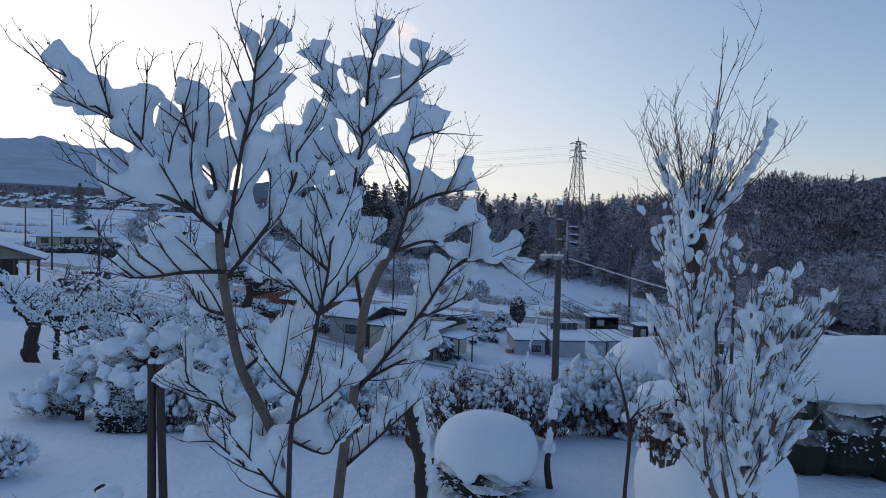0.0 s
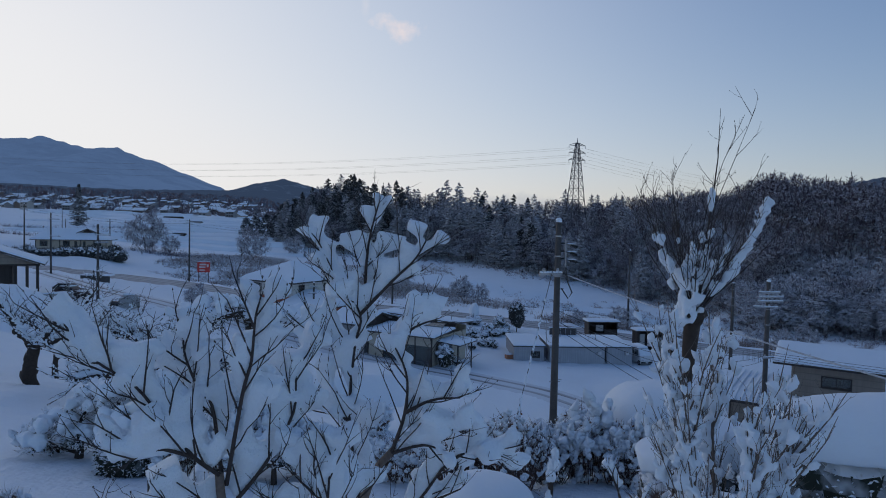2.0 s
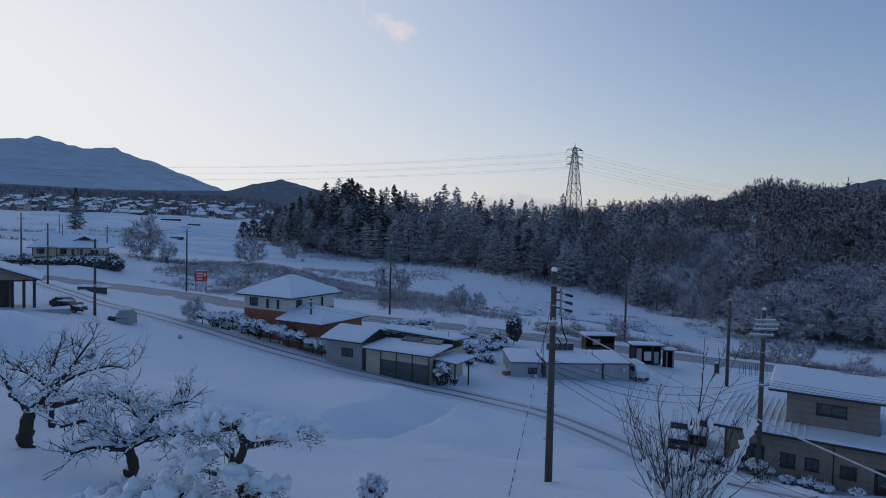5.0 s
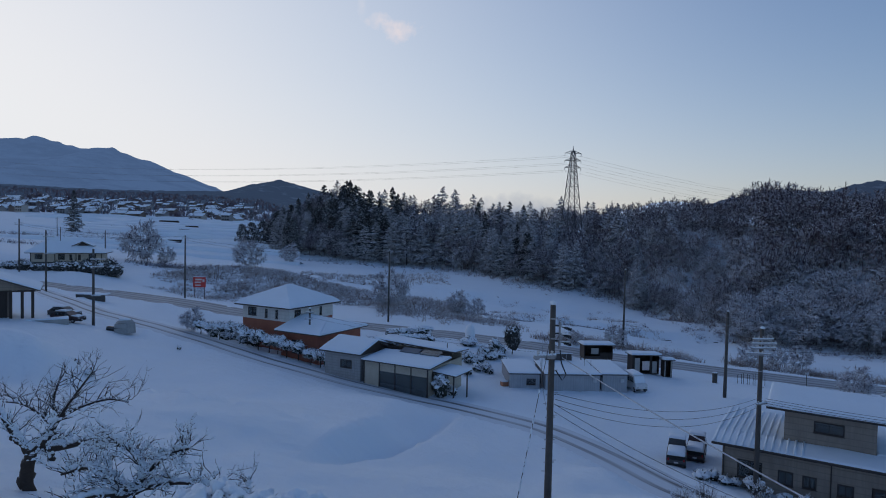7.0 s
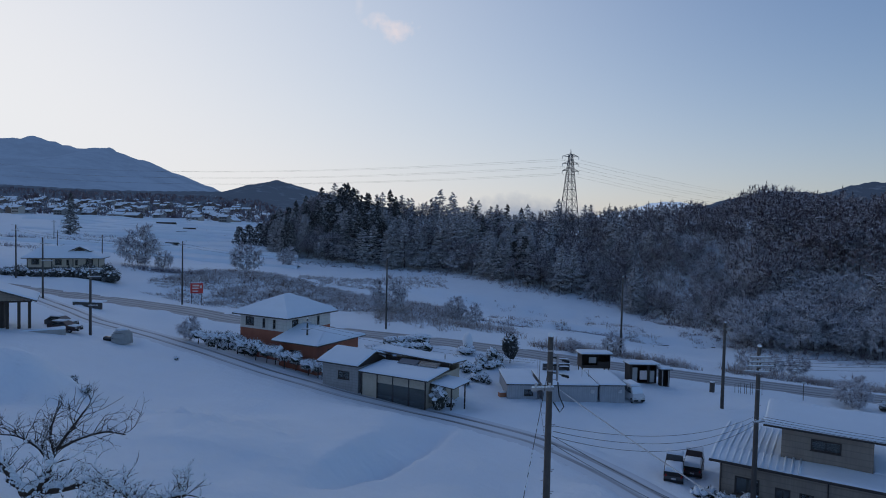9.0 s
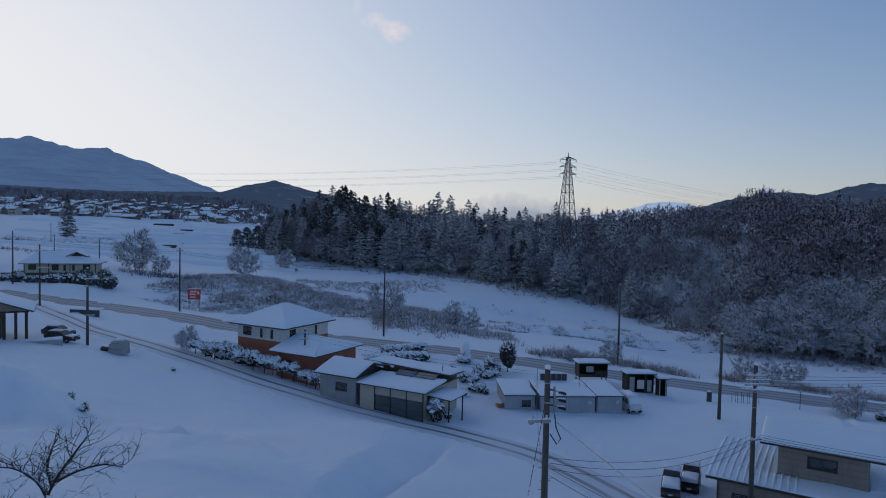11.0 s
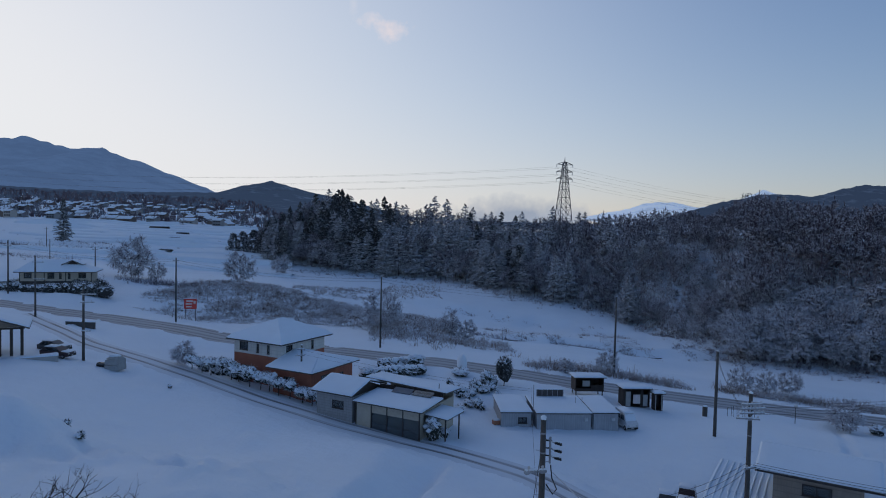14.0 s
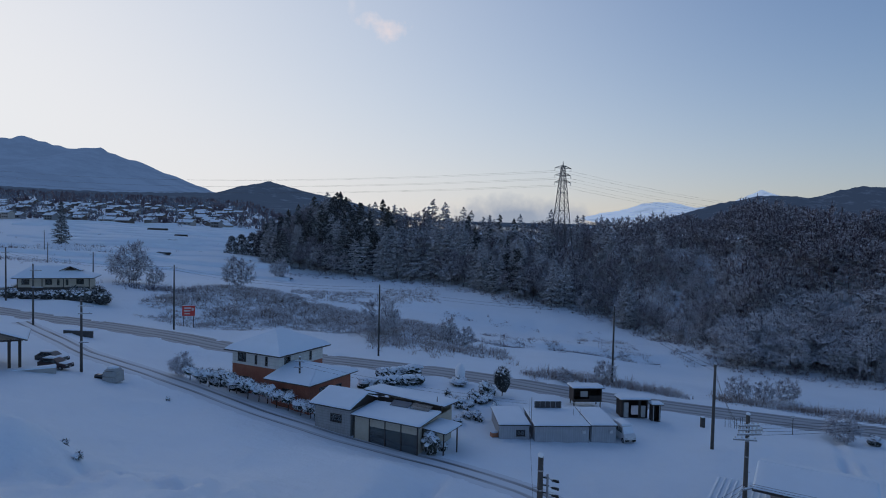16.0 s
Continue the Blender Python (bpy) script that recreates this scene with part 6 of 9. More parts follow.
def village_house(x, y, turn, k, m):
    w, hh, wall, win, rf, sn = V_KINDS[k]
    if (k, m) not in V_MESH:
        V_MESH[k, m] = (wall[0].mesh("wall"), wall[1].mesh("gable"))
        for me_ in V_MESH[k, m]:
            me_.materials.append(V_WALLS[m])
    t = thing("house", pose(x, y, gz(x, y), 0, 0, turn), ("brown", "pale", "grey")[m] + " village house under a snow-covered gabled roof", "house", "village houses")
    part("wall", V_MESH[k, m][0], V_WALLS[m], t)
    part("gable", V_MESH[k, m][1], V_WALLS[m], t)
    r = part("roof", rf, ROOF_METAL, t)
    part("snow_cover", sn, SNOW_ROOF, r)
    for zz_ in ((1.0,) if hh < 4 else (0.9, hh - 1.7)):
        for u in (0.14, 0.45, 0.74):
            o = part("window", win, RUBBER, t)
            o.location = (w * u, 0, zz_)


spots_v = []
while len(spots_v) < 130:
    y = rng.uniform(560, 1080)
    x = -y * rng.uniform(0.30, 0.74)
    if y < 640 and x > -0.42 * y and rng.random() < 0.35:
        continue
    if all(abs(x - a) + abs(y - b) > 17 for a, b in spots_v):
        spots_v.append((x, y))
for i, (x, y) in enumerate(spots_v):
    village_house(x, y, rng.choice((-12, -8, 75, -15)) + rng.uniform(-6, 6), i % 4, rng.choice((0, 0, 1, 2)))
village_house(-235, 606, -9, 3, 1)
village_house(-222, 640, -9, 0, 0)
village_house(-195, 610, -9, 2, 0)
TINY_FIR = tier_tree(rng, 13, 3.0, 7, 5, 1, 0.08, 1.2, 0.4, 0.3, 0.1)
g = Geo()
dark_g = Geo()
TINY = broad_tree(rng, 9, 4.8, 5, 3, 4, 2, 0.15, 0.16, 1.4)
for _ in range(260):
    y = rng.uniform(560, 1150)
    x = -y * rng.uniform(0.24, 0.76)
    kind = rng.random()
    m = pose(x, y, gz(x, y) - 0.3, 0, 0, rng.uniform(0, 360)) @ Matrix.Scale(rng.uniform(0.5, 0.95), 4)
    src = TINY_FIR if kind < 0.3 else TINY
    for part_geo in src:
        vs = np.array(part_geo.v) @ np.array(m.to_3x3()).T + np.array(m.translation)
        (dark_g if kind < 0.3 else g).add([tuple(v) for v in vs.tolist()], part_geo.f)
tagged(part("village_trees", g, FROST_TWIG), "frosted trees between the village houses", "trees", kind="stuff")
tagged(part("village_trees", dark_g, NEEDLES), "dark conifers between the village houses", "trees", kind="stuff")
# low sheds and log piles in the terraced fields
for x, y, w in ((-216, 498, 16), (-130.6, 310.5, 7), (-176, 448, 9), (-150, 372, 6)):
    t = thing("log_pile", pose(x, y, gz(x, y) - 0.2, 0, 0, -8), "long dark pile of logs under a cap of snow", "log pile")
    for k in range(3):
        for j in range(3 - k):
            g = Geo()
            g.tube([(0, j * 0.7 + k * 0.35, 0.3 + k * 0.6), (w, j * 0.7 + k * 0.35, 0.3 + k * 0.6)], [0.35, 0.33], 7)
            part("log", g, DARK_WOOD, t)
    g = Geo()
    g.snow_slab([(-0.1, 0.2, 1.5), (w + 0.1, 0.2, 1.5), (w + 0.1, 1.3, 1.5), (-0.1, 1.3, 1.5)], 0.35, 12, 9, 0.06, 0.3)
    part("snow_cover", g, SNOW_ROOF, t, "", True)


def field_brush():
    if rng.random() < 0.7:
        cx, cy, w = rng.choice(((-160, 252, 12), (-172, 318, 12), (-150, 312, 8), (-76, 176, 6), (-70, 177, 5), (-176, 246, 10), (-196, 300, 9)))
        return rng.gauss(cx, w), rng.gauss(cy, 2.5), rng.uniform(0.5, 1.2)
    y = rng.uniform(230, 520)
    return -y * rng.uniform(0.3, 0.72), y, rng.uniform(0.2, 0.6) if rng.random() < 0.3 else 0


thicket("field_brush", 620, field_brush, (1.2, 2.6), FROST_TWIG, "frosted brush on the field banks")

# snow banks of the terraced fields
for k in range(9, 23):
    g = Geo()
    y0 = 27.0 * k
    xs = np.arange(-0.74 * y0, -0.2 * y0, 7.0)
    cut = rng.randint(0, len(xs) // 4)
    for i, x in enumerate(xs[cut:]):
        y = y0 - 0.12 * x + 2.5 * float(lattice(np.array(x * 0.03), np.array(k * 3.7), 12))
        hh_ = 1.5 + 0.7 * float(lattice(np.array(x * 0.05), np.array(k * 1.9), 13))
        for dy, dz in ((-1.4, -0.35), (-0.5, hh_ * 0.75), (0.4, hh_), (8.0, -0.15)):
            g.v.append((x, y + dy, gz(x, y + dy) + dz))
        if i:
            b = len(g.v) - 8
            g.f += [(b + j, b + 4 + j, b + 5 + j, b + 1 + j) for j in range(3)]
    tagged(part("field_bank", g, SNOW_GROUND, smooth=True), "low snow-covered bank between two terraced fields", "bank", "terrace banks", "structure")

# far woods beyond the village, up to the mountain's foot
# the dark share glows faintly blue to imitate haze
for mat, lab, n_ in ((FROST_TWIG, "frosted far wood beyond the village", 1700), (HILL_HAZED, "dark far wood beyond the village, tinted by hazy blue emission", 900)):
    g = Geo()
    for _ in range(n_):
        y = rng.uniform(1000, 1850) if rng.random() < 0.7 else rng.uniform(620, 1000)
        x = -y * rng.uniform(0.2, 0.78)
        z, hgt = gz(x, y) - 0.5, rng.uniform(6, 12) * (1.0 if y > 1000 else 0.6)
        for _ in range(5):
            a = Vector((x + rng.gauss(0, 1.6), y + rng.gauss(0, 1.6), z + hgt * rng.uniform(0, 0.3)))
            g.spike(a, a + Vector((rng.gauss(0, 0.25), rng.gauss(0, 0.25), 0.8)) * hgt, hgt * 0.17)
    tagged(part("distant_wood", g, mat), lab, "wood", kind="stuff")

# ---- poles, cables, pylon, sign ----
rng = random.Random(31)


def utility_pole(x, y, z0, z1, r0, label, arms=(), steps=False, lean=0.0, cat="utility pole"):
    """Concrete pole with a cap of snow; arms are (height below the top, left, right, turn, pins)."""
    t = thing("utility_pole", pose(x, y, z0 - 0.3), label, cat, "poles along the lane and road")
    hh = z1 - z0 + 0.3
    g = Geo()
    g.tube([(0, 0, 0), (lean * hh, 0, hh)], [r0, r0 * 0.68], 12)
    part("shaft", g, CONCRETE, t, "", True)
    g = Geo()
    g.blob((lean * hh, 0, hh + 0.03), (r0 * 0.8, r0 * 0.8, 0.12), rng, 0.1, 6, 10)
    part("snow_cap", g, SNOW, t, "cap of snow", True)
    for k in range(3):
        zb = hh * (0.75 + 0.09 * k)
        g = Geo()
        rr = r0 * (1 - 0.32 * zb / hh) + 0.012
        g.tube([(0, 0, zb), (0, 0, zb + 0.06)], [rr, rr], 12)
        part("band", g, GALV, t)
    for dz, a, b, turn, pins in arms:
        c, s = math.cos(radians(turn)), math.sin(radians(turn))
        zz_ = hh - dz
        g = Geo()
        g.hull8([(a * c + 0.04 * s, a * s - 0.04 * c - r0, zz_ - 0.05), (b * c + 0.04 * s, b * s - 0.04 * c - r0, zz_ - 0.05), (b * c - 0.04 * s, b * s + 0.04 * c - r0, zz_ - 0.05), (a * c - 0.04 * s, a * s + 0.04 * c - r0, zz_ - 0.05)],
                [(a * c + 0.04 * s, a * s - 0.04 * c - r0, zz_ + 0.05), (b * c + 0.04 * s, b * s - 0.04 * c - r0, zz_ + 0.05), (b * c - 0.04 * s, b * s + 0.04 * c - r0, zz_ + 0.05), (a * c - 0.04 * s, a * s + 0.04 * c - r0, zz_ + 0.05)])
        arm = part("crossarm", g, GALV, t)
        g = Geo()
        for q in range(7):
            u = a + (b - a) * (q + 0.5) / 7
            g.blob((u * c, u * s - r0, zz_ + 0.075), (abs(b - a) / 11, 0.06, 0.045), rng, 0.2, 5, 7)
        part("snow_cover", g, SNOW, arm, "", True)
        for q in range(pins):
            u = a + (b - a) * (q + 0.3) / (pins - 0.4 if pins > 1 else 1)
            g = Geo()
            for m in range(3):
                g.tube([(u * c, u * s - r0, zz_ + 0.06 + m * 0.06), (u * c, u * s - r0, zz_ + 0.1 + m * 0.06)], [0.06, 0.045], 8)
            part("insulator", g, INSULATOR, arm)
    if steps:
        for k in range(14):
            zb = 2.0 + k * 0.45
            if zb > hh - 0.6:
                break
            g = Geo()
            g.tube([(0, 0, zb), ((0.28 if k % 2 else -0.28), 0, zb + 0.02)], [0.012, 0.012], 5)
            part("step_bolt", g, GALV, t)
    return t


near = utility_pole(4.52, 25.1, gz(4.52, 25.1), 16.84, 0.155, "tall dark concrete utility pole with brackets and a cap of snow", [(2.05, -0.75, 0.15, 10, 2)], True, 0.0)
hh = 16.84 - gz(4.52, 25.1) + 0.3
# side bracket with three insulator arms
g = Geo()
g.tube([(0.27, -0.1, hh - 1.75), (0.27, -0.1, hh - 0.7)], [0.045, 0.045], 8)
br = part("bracket", g, GALV, near)
for k in range(3):
    g = Geo()
    zb = hh - 0.85 - k * 0.3
    g.tube([(0.1, -0.05, zb), (0.27, -0.1, zb), (0.72, -0.2, zb - 0.14)], [0.03, 0.03, 0.025], 6)
    for m in range(4):
        g.tube([(0.45 + m * 0.07, -0.15, zb - 0.06 - m * 0.02), (0.49 + m * 0.07, -0.15, zb - 0.075 - m * 0.02)], [0.06, 0.06], 8)
    part("insulator", g, RUBBER, br)
    g = Geo()
    g.blob((0.5, -0.15, zb - 0.01), (0.22, 0.04, 0.025), rng, 0.2, 5, 7)
    part("snow_cover", g, SNOW, br, "", True)
g = Geo()
g.tube([(0.3, -0.12, hh - 1.8), (0.35, -0.2, hh - 2.3), (0.55, -0.2, hh - 2.75), (0.42, -0.1, hh - 3.0), (0.15, -0.1, hh - 2.6)], [0.025] * 5, 6)
part("drop_lead", g, CABLE, near)
g = Geo()
g.blob((-0.62, -0.15, hh - 2.1), (0.14, 0.1, 0.12), rng, 0.1, 6, 8)
part("junction_box", g, GALV, near)
for k in range(4):
    zb = hh - 3.6 - k * 0.9
    g = Geo()
    g.tube([(-0.2, -0.05, zb), (0.2, -0.05, zb + 0.02)], [0.02, 0.02], 6)
    part("clamp", g, GALV, near)
utility_pole(22.3, 43.7, gz(22.3, 43.7), 13.2, 0.19, "tall utility pole with many snowy insulator arms beside the tan house",
             [(0.75, -0.75, 0.75, 6, 5), (1.05, -0.8, 1.0, 6, 6), (1.35, -0.85, 0.95, 6, 6), (1.75, -1.0, 0.55, -10, 4), (5.2, -0.4, 0.6, 20, 2)], True)
utility_pole(32.65, 71.7, gz(32.65, 71.7), 10.7, 0.2, "dark utility pole leaning slightly beside the road", [], False, 0.0)
utility_pole(-45.4, 84.8, gz(-45.4, 84.8), 15.5, 0.19, "dark utility pole at the end of the lane", [(1.4, -0.3, 1.6, 10, 3), (2.4, -0.3, 1.4, 10, 2), (6.2, -0.2, 1.0, 10, 1)])
utility_pole(-51.5, 131, gz(-51.5, 131), 16.3, 0.18, "dark utility pole across the road beside a red sign", [(0.6, -0.6, 0.7, 8, 2)])
utility_pole(-8.6, 113, gz(-8.6, 113), 14.9, 0.17, "dark utility pole between the road and the marsh", [])
utility_pole(31.0, 106, gz(31.0, 106), 12.9, 0.18, "dark utility pole beyond the road", [])
utility_pole(-15.9, 80.0, gz(-15.9, 80.0), 8.9, 0.15, "utility pole with small arms beside the brick-red house", [(0.5, -0.5, 0.5, 10, 3), (1.3, -0.7, 0.4, 10, 2)])
utility_pole(-71.5, 117.5, gz(-71.5, 117.5), 17.0, 0.18, "dark utility pole beside the road", [(1.2, -0.4, 1.6, 5, 3), (4.3, -0.2, 1.8, 5, 2)])
utility_pole(-90.3, 139, gz(-90.3, 139), 18.8, 0.18, "dark utility pole beside the road", [(1.2, -0.8, 0.8, 5, 3)])
utility_pole(-93, 180, gz(-93, 180), 15.8, 0.17, "dark utility pole in the fields", [(0.8, -0.8, 0.8, 5, 2)])
utility_pole(-147, 251, gz(-147, 251), 15.0, 0.17, "dark utility pole in the fields", [(0.8, -0.9, 0.9, 5, 2)])
utility_pole(-179, 303, gz(-179, 303), 18.6, 0.17, "dark utility pole in the fields", [(0.8, -0.9, 0.9, 5, 2)])


def cable(a, b, sag, r, label, mat=CABLE, n=26):
    a, b = Vector(a), Vector(b)
    pts = [a.lerp(b, i / n) - Vector((0, 0, sag * 4 * (i / n) * (1 - i / n))) for i in range(n + 1)]
    g = Geo()
    g.tube(pts, [r] * (n + 1), 5)
    return tagged(part("overhead_cable", g, mat), label, "cable", "overhead cables")


T_NEAR, T_RIGHT = (4.52, 25.0, 16.84), (22.3, 43.6, 13.2)
for k in range(3):
    cable((4.7, 25.0, 13.3 - 0.22 * k), (22.2, 43.5, 8.45 - 0.3 * k), 0.85 + 0.15 * k, 0.011, "thin black service cable between two poles")
cable((4.9, 24.9, 14.75), (14.0, -2.0, 13.6), 0.5, 0.022, "thick frosted cable from the pole over the garden slope", FROST_CABLE, 40)
cable((4.65, 25.0, 12.9), (20.6, 30.0, 5.2), 0.6, 0.011, "thin black service cable")
cable((4.65, 25.0, 12.6), (20.6, 29.6, 4.9), 0.7, 0.011, "thin black service cable")
for k in range(4):
    cable((22.7, 43.6, 8.35 - 0.16 * k), (46.0, 33.0, 8.5 - 0.2 * k), 0.5, 0.012, "thin black cable above the tan house")
for k in range(4):
    cable((23.1 - 0.3 * k, 43.6, 12.5 - 0.25 * k), (70, 66, 10.8 - 0.3 * k), 1.1, 0.011, "thin black cable towards the road")
for k in range(3):
    cable((21.4 + 0.3 * k, 43.6, 12.4 - 0.25 * k), (32.6, 71.6, 10.3 - 0.35 * k), 0.5, 0.011, "thin black cable between poles")
for k in range(2):
    cable((32.65, 71.7, 10.4 - 0.5 * k), (31.0, 106, 12.3 - 0.4 * k), 0.6, 0.012, "thin black cable over the road")
    cable((31.0, 106, 12.5 - 0.5 * k), (-8.6, 113, 14.4 - 0.5 * k), 0.9, 0.013, "thin black cable along the road")
    cable((-8.6, 113, 14.5 - 0.5 * k), (-51.5, 131, 15.8 - 0.5 * k), 1.0, 0.013, "thin black cable along the road")
    cable((-51.5, 131, 16 - 0.5 * k), (-90.3, 139, 18 - 0.5 * k), 1.0, 0.013, "thin black cable along the road")
    cable((-15.9, 80, 8.3 - 0.5 * k), (11.7, 73.5, 5.6 - 0.3 * k), 0.5, 0.01, "thin black service cable to the sheds")
cable((11.9, 73.6, 5.7), (4.5, 25.1, 12.2), 0.9, 0.01, "thin black service cable to the sheds")
cable((32.65, 71.7, 10.5), (90, 92, 6.5), 0.9, 0.012, "thin black cable along the road")
# guy wire with lumps of frost
guy = cable((4.45, 25.0, 15.6), (2.0, 17.2, gz(2.0, 17.2)), 0.0, 0.012, "guy wire of the pole with clinging lumps of snow")
g = Geo()
for k in range(34):
    f = rng.uniform(0.3, 0.98)
    p = Vector((4.45, 25.0, 15.6)).lerp(Vector((2.0, 17.2, gz(2.0, 17.2))), f)
    g.blob(tuple(p), (0.03, 0.03, rng.uniform(0.05, 0.14)), rng, 0.2, 5, 6)
part("snow_lumps", g, SNOW, guy, "", True)

# lattice pylon
px0, py0 = 54.4, 265.0
pz0 = gz(px0, py0) - 0.5
PH = 52.7 - pz0
STEEL = plain("weathered_pylon_steel", (0.1, 0.1, 0.11), (0.17, 0.17, 0.18), 0.6, 2, 18, 0.002, 0.2)
py = thing("lattice_pylon", pose(px0, py0, pz0, 0, 0, 14), "tall steel lattice pylon with three pairs of arms", "pylon")
half = lambda z: 0.095 * (PH - z) ** 0.97 + 0.4
levels = [(PH - 2.0) * k for k in (0.0, 0.15, 0.29, 0.42, 0.535, 0.635, 0.72, 0.79, 0.85, 0.9, 0.95, 1.0)]
for sx, sy in ((-1, -1), (1, -1), (1, 1), (-1, 1)):
    g = Geo()
    g.tube([(sx * half(z), sy * half(z), z) for z in levels], [0.19 - 0.008 * i for i in range(len(levels))], 4)
    part("leg", g, STEEL, py)
for i in range(len(levels) - 1):
    z0, z1 = levels[i], levels[i + 1]
    for (ax, ay), (bx, by) in (((-1, -1), (1, -1)), ((1, -1), (1, 1)), ((1, 1), (-1, 1)), ((-1, 1), (-1, -1))):
        g = Geo()
        g.tube([(ax * half(z0), ay * half(z0), z0), (bx * half(z1), by * half(z1), z1)], [0.1, 0.1], 3)
        g.tube([(bx * half(z0), by * half(z0), z0), (ax * half(z1), ay * half(z1), z1)], [0.1, 0.1], 3)
        g.tube([(ax * half(z1), ay * half(z1), z1), (bx * half(z1), by * half(z1), z1)], [0.09, 0.09], 3)
        part("brace", g, STEEL, py)
g = Geo()
g.tube([(0, 0, PH - 2.2), (0, 0, PH)], [0.3, 0.06], 4)
part("peak", g, STEEL, py)
ARM_Z = [PH - 3.0, PH - 6.0, PH - 8.9]
for z in ARM_Z:
    for sg in (-1, 1):
        g = Geo()
        w = half(z)
        tip = (sg * 3.7, 0, z)
        for q in ((sg * w, -w, z), (sg * w, w, z), (sg * w, -w, z + 1.0), (sg * w, w, z + 1.0)):
            g.tube([q, tip], [0.12, 0.09], 3)
        arm = part("arm", g, STEEL, py)
        g = Geo()
        for m in range(5):
            g.tube([(sg * 3.6, 0, z - 0.15 - m * 0.22), (sg * 3.6, 0, z - 0.3 - m * 0.22)], [0.14, 0.14], 6)
        part("insulator", g, INSULATOR, arm)
for i, dz in enumerate((2.9, 5.9, 8.8)):
    for sg in (-1, 1):
        z = 52.7 - dz - 1.2
        cable((54.4 + sg * 3.5, 265 + sg * 0.9, z), (-330 + sg * 5, 470, z + 9 - i), 6, 0.024, "high-voltage line from the pylon", CABLE, 40)
        cable((54.4 + sg * 3.5, 265 + sg * 0.9, z), (300 + sg * 5, 440, z - 9 - i), 5, 0.024, "high-voltage line from the pylon", CABLE, 40)

# red roadside sign on two posts; its lettering cannot be read
sg_t = thing("road_sign", pose(-50.9, 137.5, gz(-50.9, 137.5), 0, 0, 12), "red advertising sign on two posts beside the road", "sign")
g = Geo()
g.box(-1.35, 1.2, -0.06, 0.06, 2.4, 4.6)
bd = part("board", g, SIGN_RED, sg_t)
for z0, z1, x0, x1 in ((3.9, 4.25, -0.9, 0.4), (3.35, 3.65, -1.0, 0.3), (2.75, 3.0, -0.9, 0.2), (3.5, 4.1, 0.55, 0.95)):
    g = Geo()
    g.box(x0, x1, -0.075, -0.062, z0, z1)
    part("bar", g, SIGN_PALE, bd)
for x in (-1.1, 0.95):
    g = Geo()
    g.tube([(x, 0, -0.4), (x, 0, 2.4)], [0.07, 0.07], 6)
    part("post", g, CONCRETE, sg_t)
g = Geo()
g.snow_slab([(-1.35, -0.1, 4.6), (1.2, -0.1, 4.6), (1.2, 0.1, 4.6), (-1.35, 0.1, 4.6)], 0.12, 10, 8, 0.02, 0.06)
part("snow_cover", g, SNOW, bd, "", True)
# small road posts and signs
for x, y, hh_ in ((49.4, 84.6, 2.6), (57.5, 84.2, 1.9), (25.0, 92.0, 3.6)):
    t = thing("road_marker", pose(x, y, gz(x, y) - 0.2), "slim roadside marker post with a small snowy arrow plate", "marker post", "road markers")
    g = Geo()
    g.tube([(0, 0, 0), (0, 0, hh_)], [0.045, 0.045], 6)
    part("post", g, CONCRETE, t)
    g = Geo()
    g.box(-0.25, 0.25, -0.05, 0.05, hh_ - 0.1, hh_ + 0.15)
    part("plate", g, INSULATOR, t)
# field gate posts, tank and netting by the road
t = thing("garden_rack", pose(40.2, 84.6, gz(40.2, 84.6), 0, 0, -5), "rusty rack of bent hoops beside the road", "rack")
for k in range(5):
    g = Geo()
    g.tube([(k * 0.75, 0, -0.2), (k * 0.75, 0.1, 1.1 + 0.3 * (k % 2)), (k * 0.75 + 0.5, 0.1, 1.3), (k * 0.75 + 0.5, 0, -0.2)], [0.03] * 4, 5)
    part("hoop", g, CONCRETE, t)
t = thing("oil_tank", pose(36.6, 83.4, gz(36.6, 83.4)), "small dark upright tank with snow on top", "tank")
g = Geo()
g.tube([(0, 0, -0.1), (0, 0, 1.3)], [0.32, 0.32], 12)
part("body", g, CONCRETE, t)
g = Geo()
g.blob((0, 0, 1.34), (0.32, 0.32, 0.12), rng, 0.1, 6, 9)
part("snow_cover", g, SNOW, t, "", True)

# ---- vehicles and yard things ----
rng = random.Random(41)


def wheel(parent, x, y, r=0.29, w=0.17):
    g = Geo()
    g.tube([(x, y - w / 2, r), (x, y - w / 2 + 0.03, r), (x, y + w / 2 - 0.03, r), (x, y + w / 2, r)], [r * 0.88, r, r, r * 0.88], 18)
    t = part("wheel", g, RUBBER, parent)
    g = Geo()
    g.tube([(x, y - w / 2 - 0.012, r), (x, y + w / 2 + 0.012, r)], [r * 0.55, r * 0.55], 14)
    part("rim", g, GALV, t)
    return t


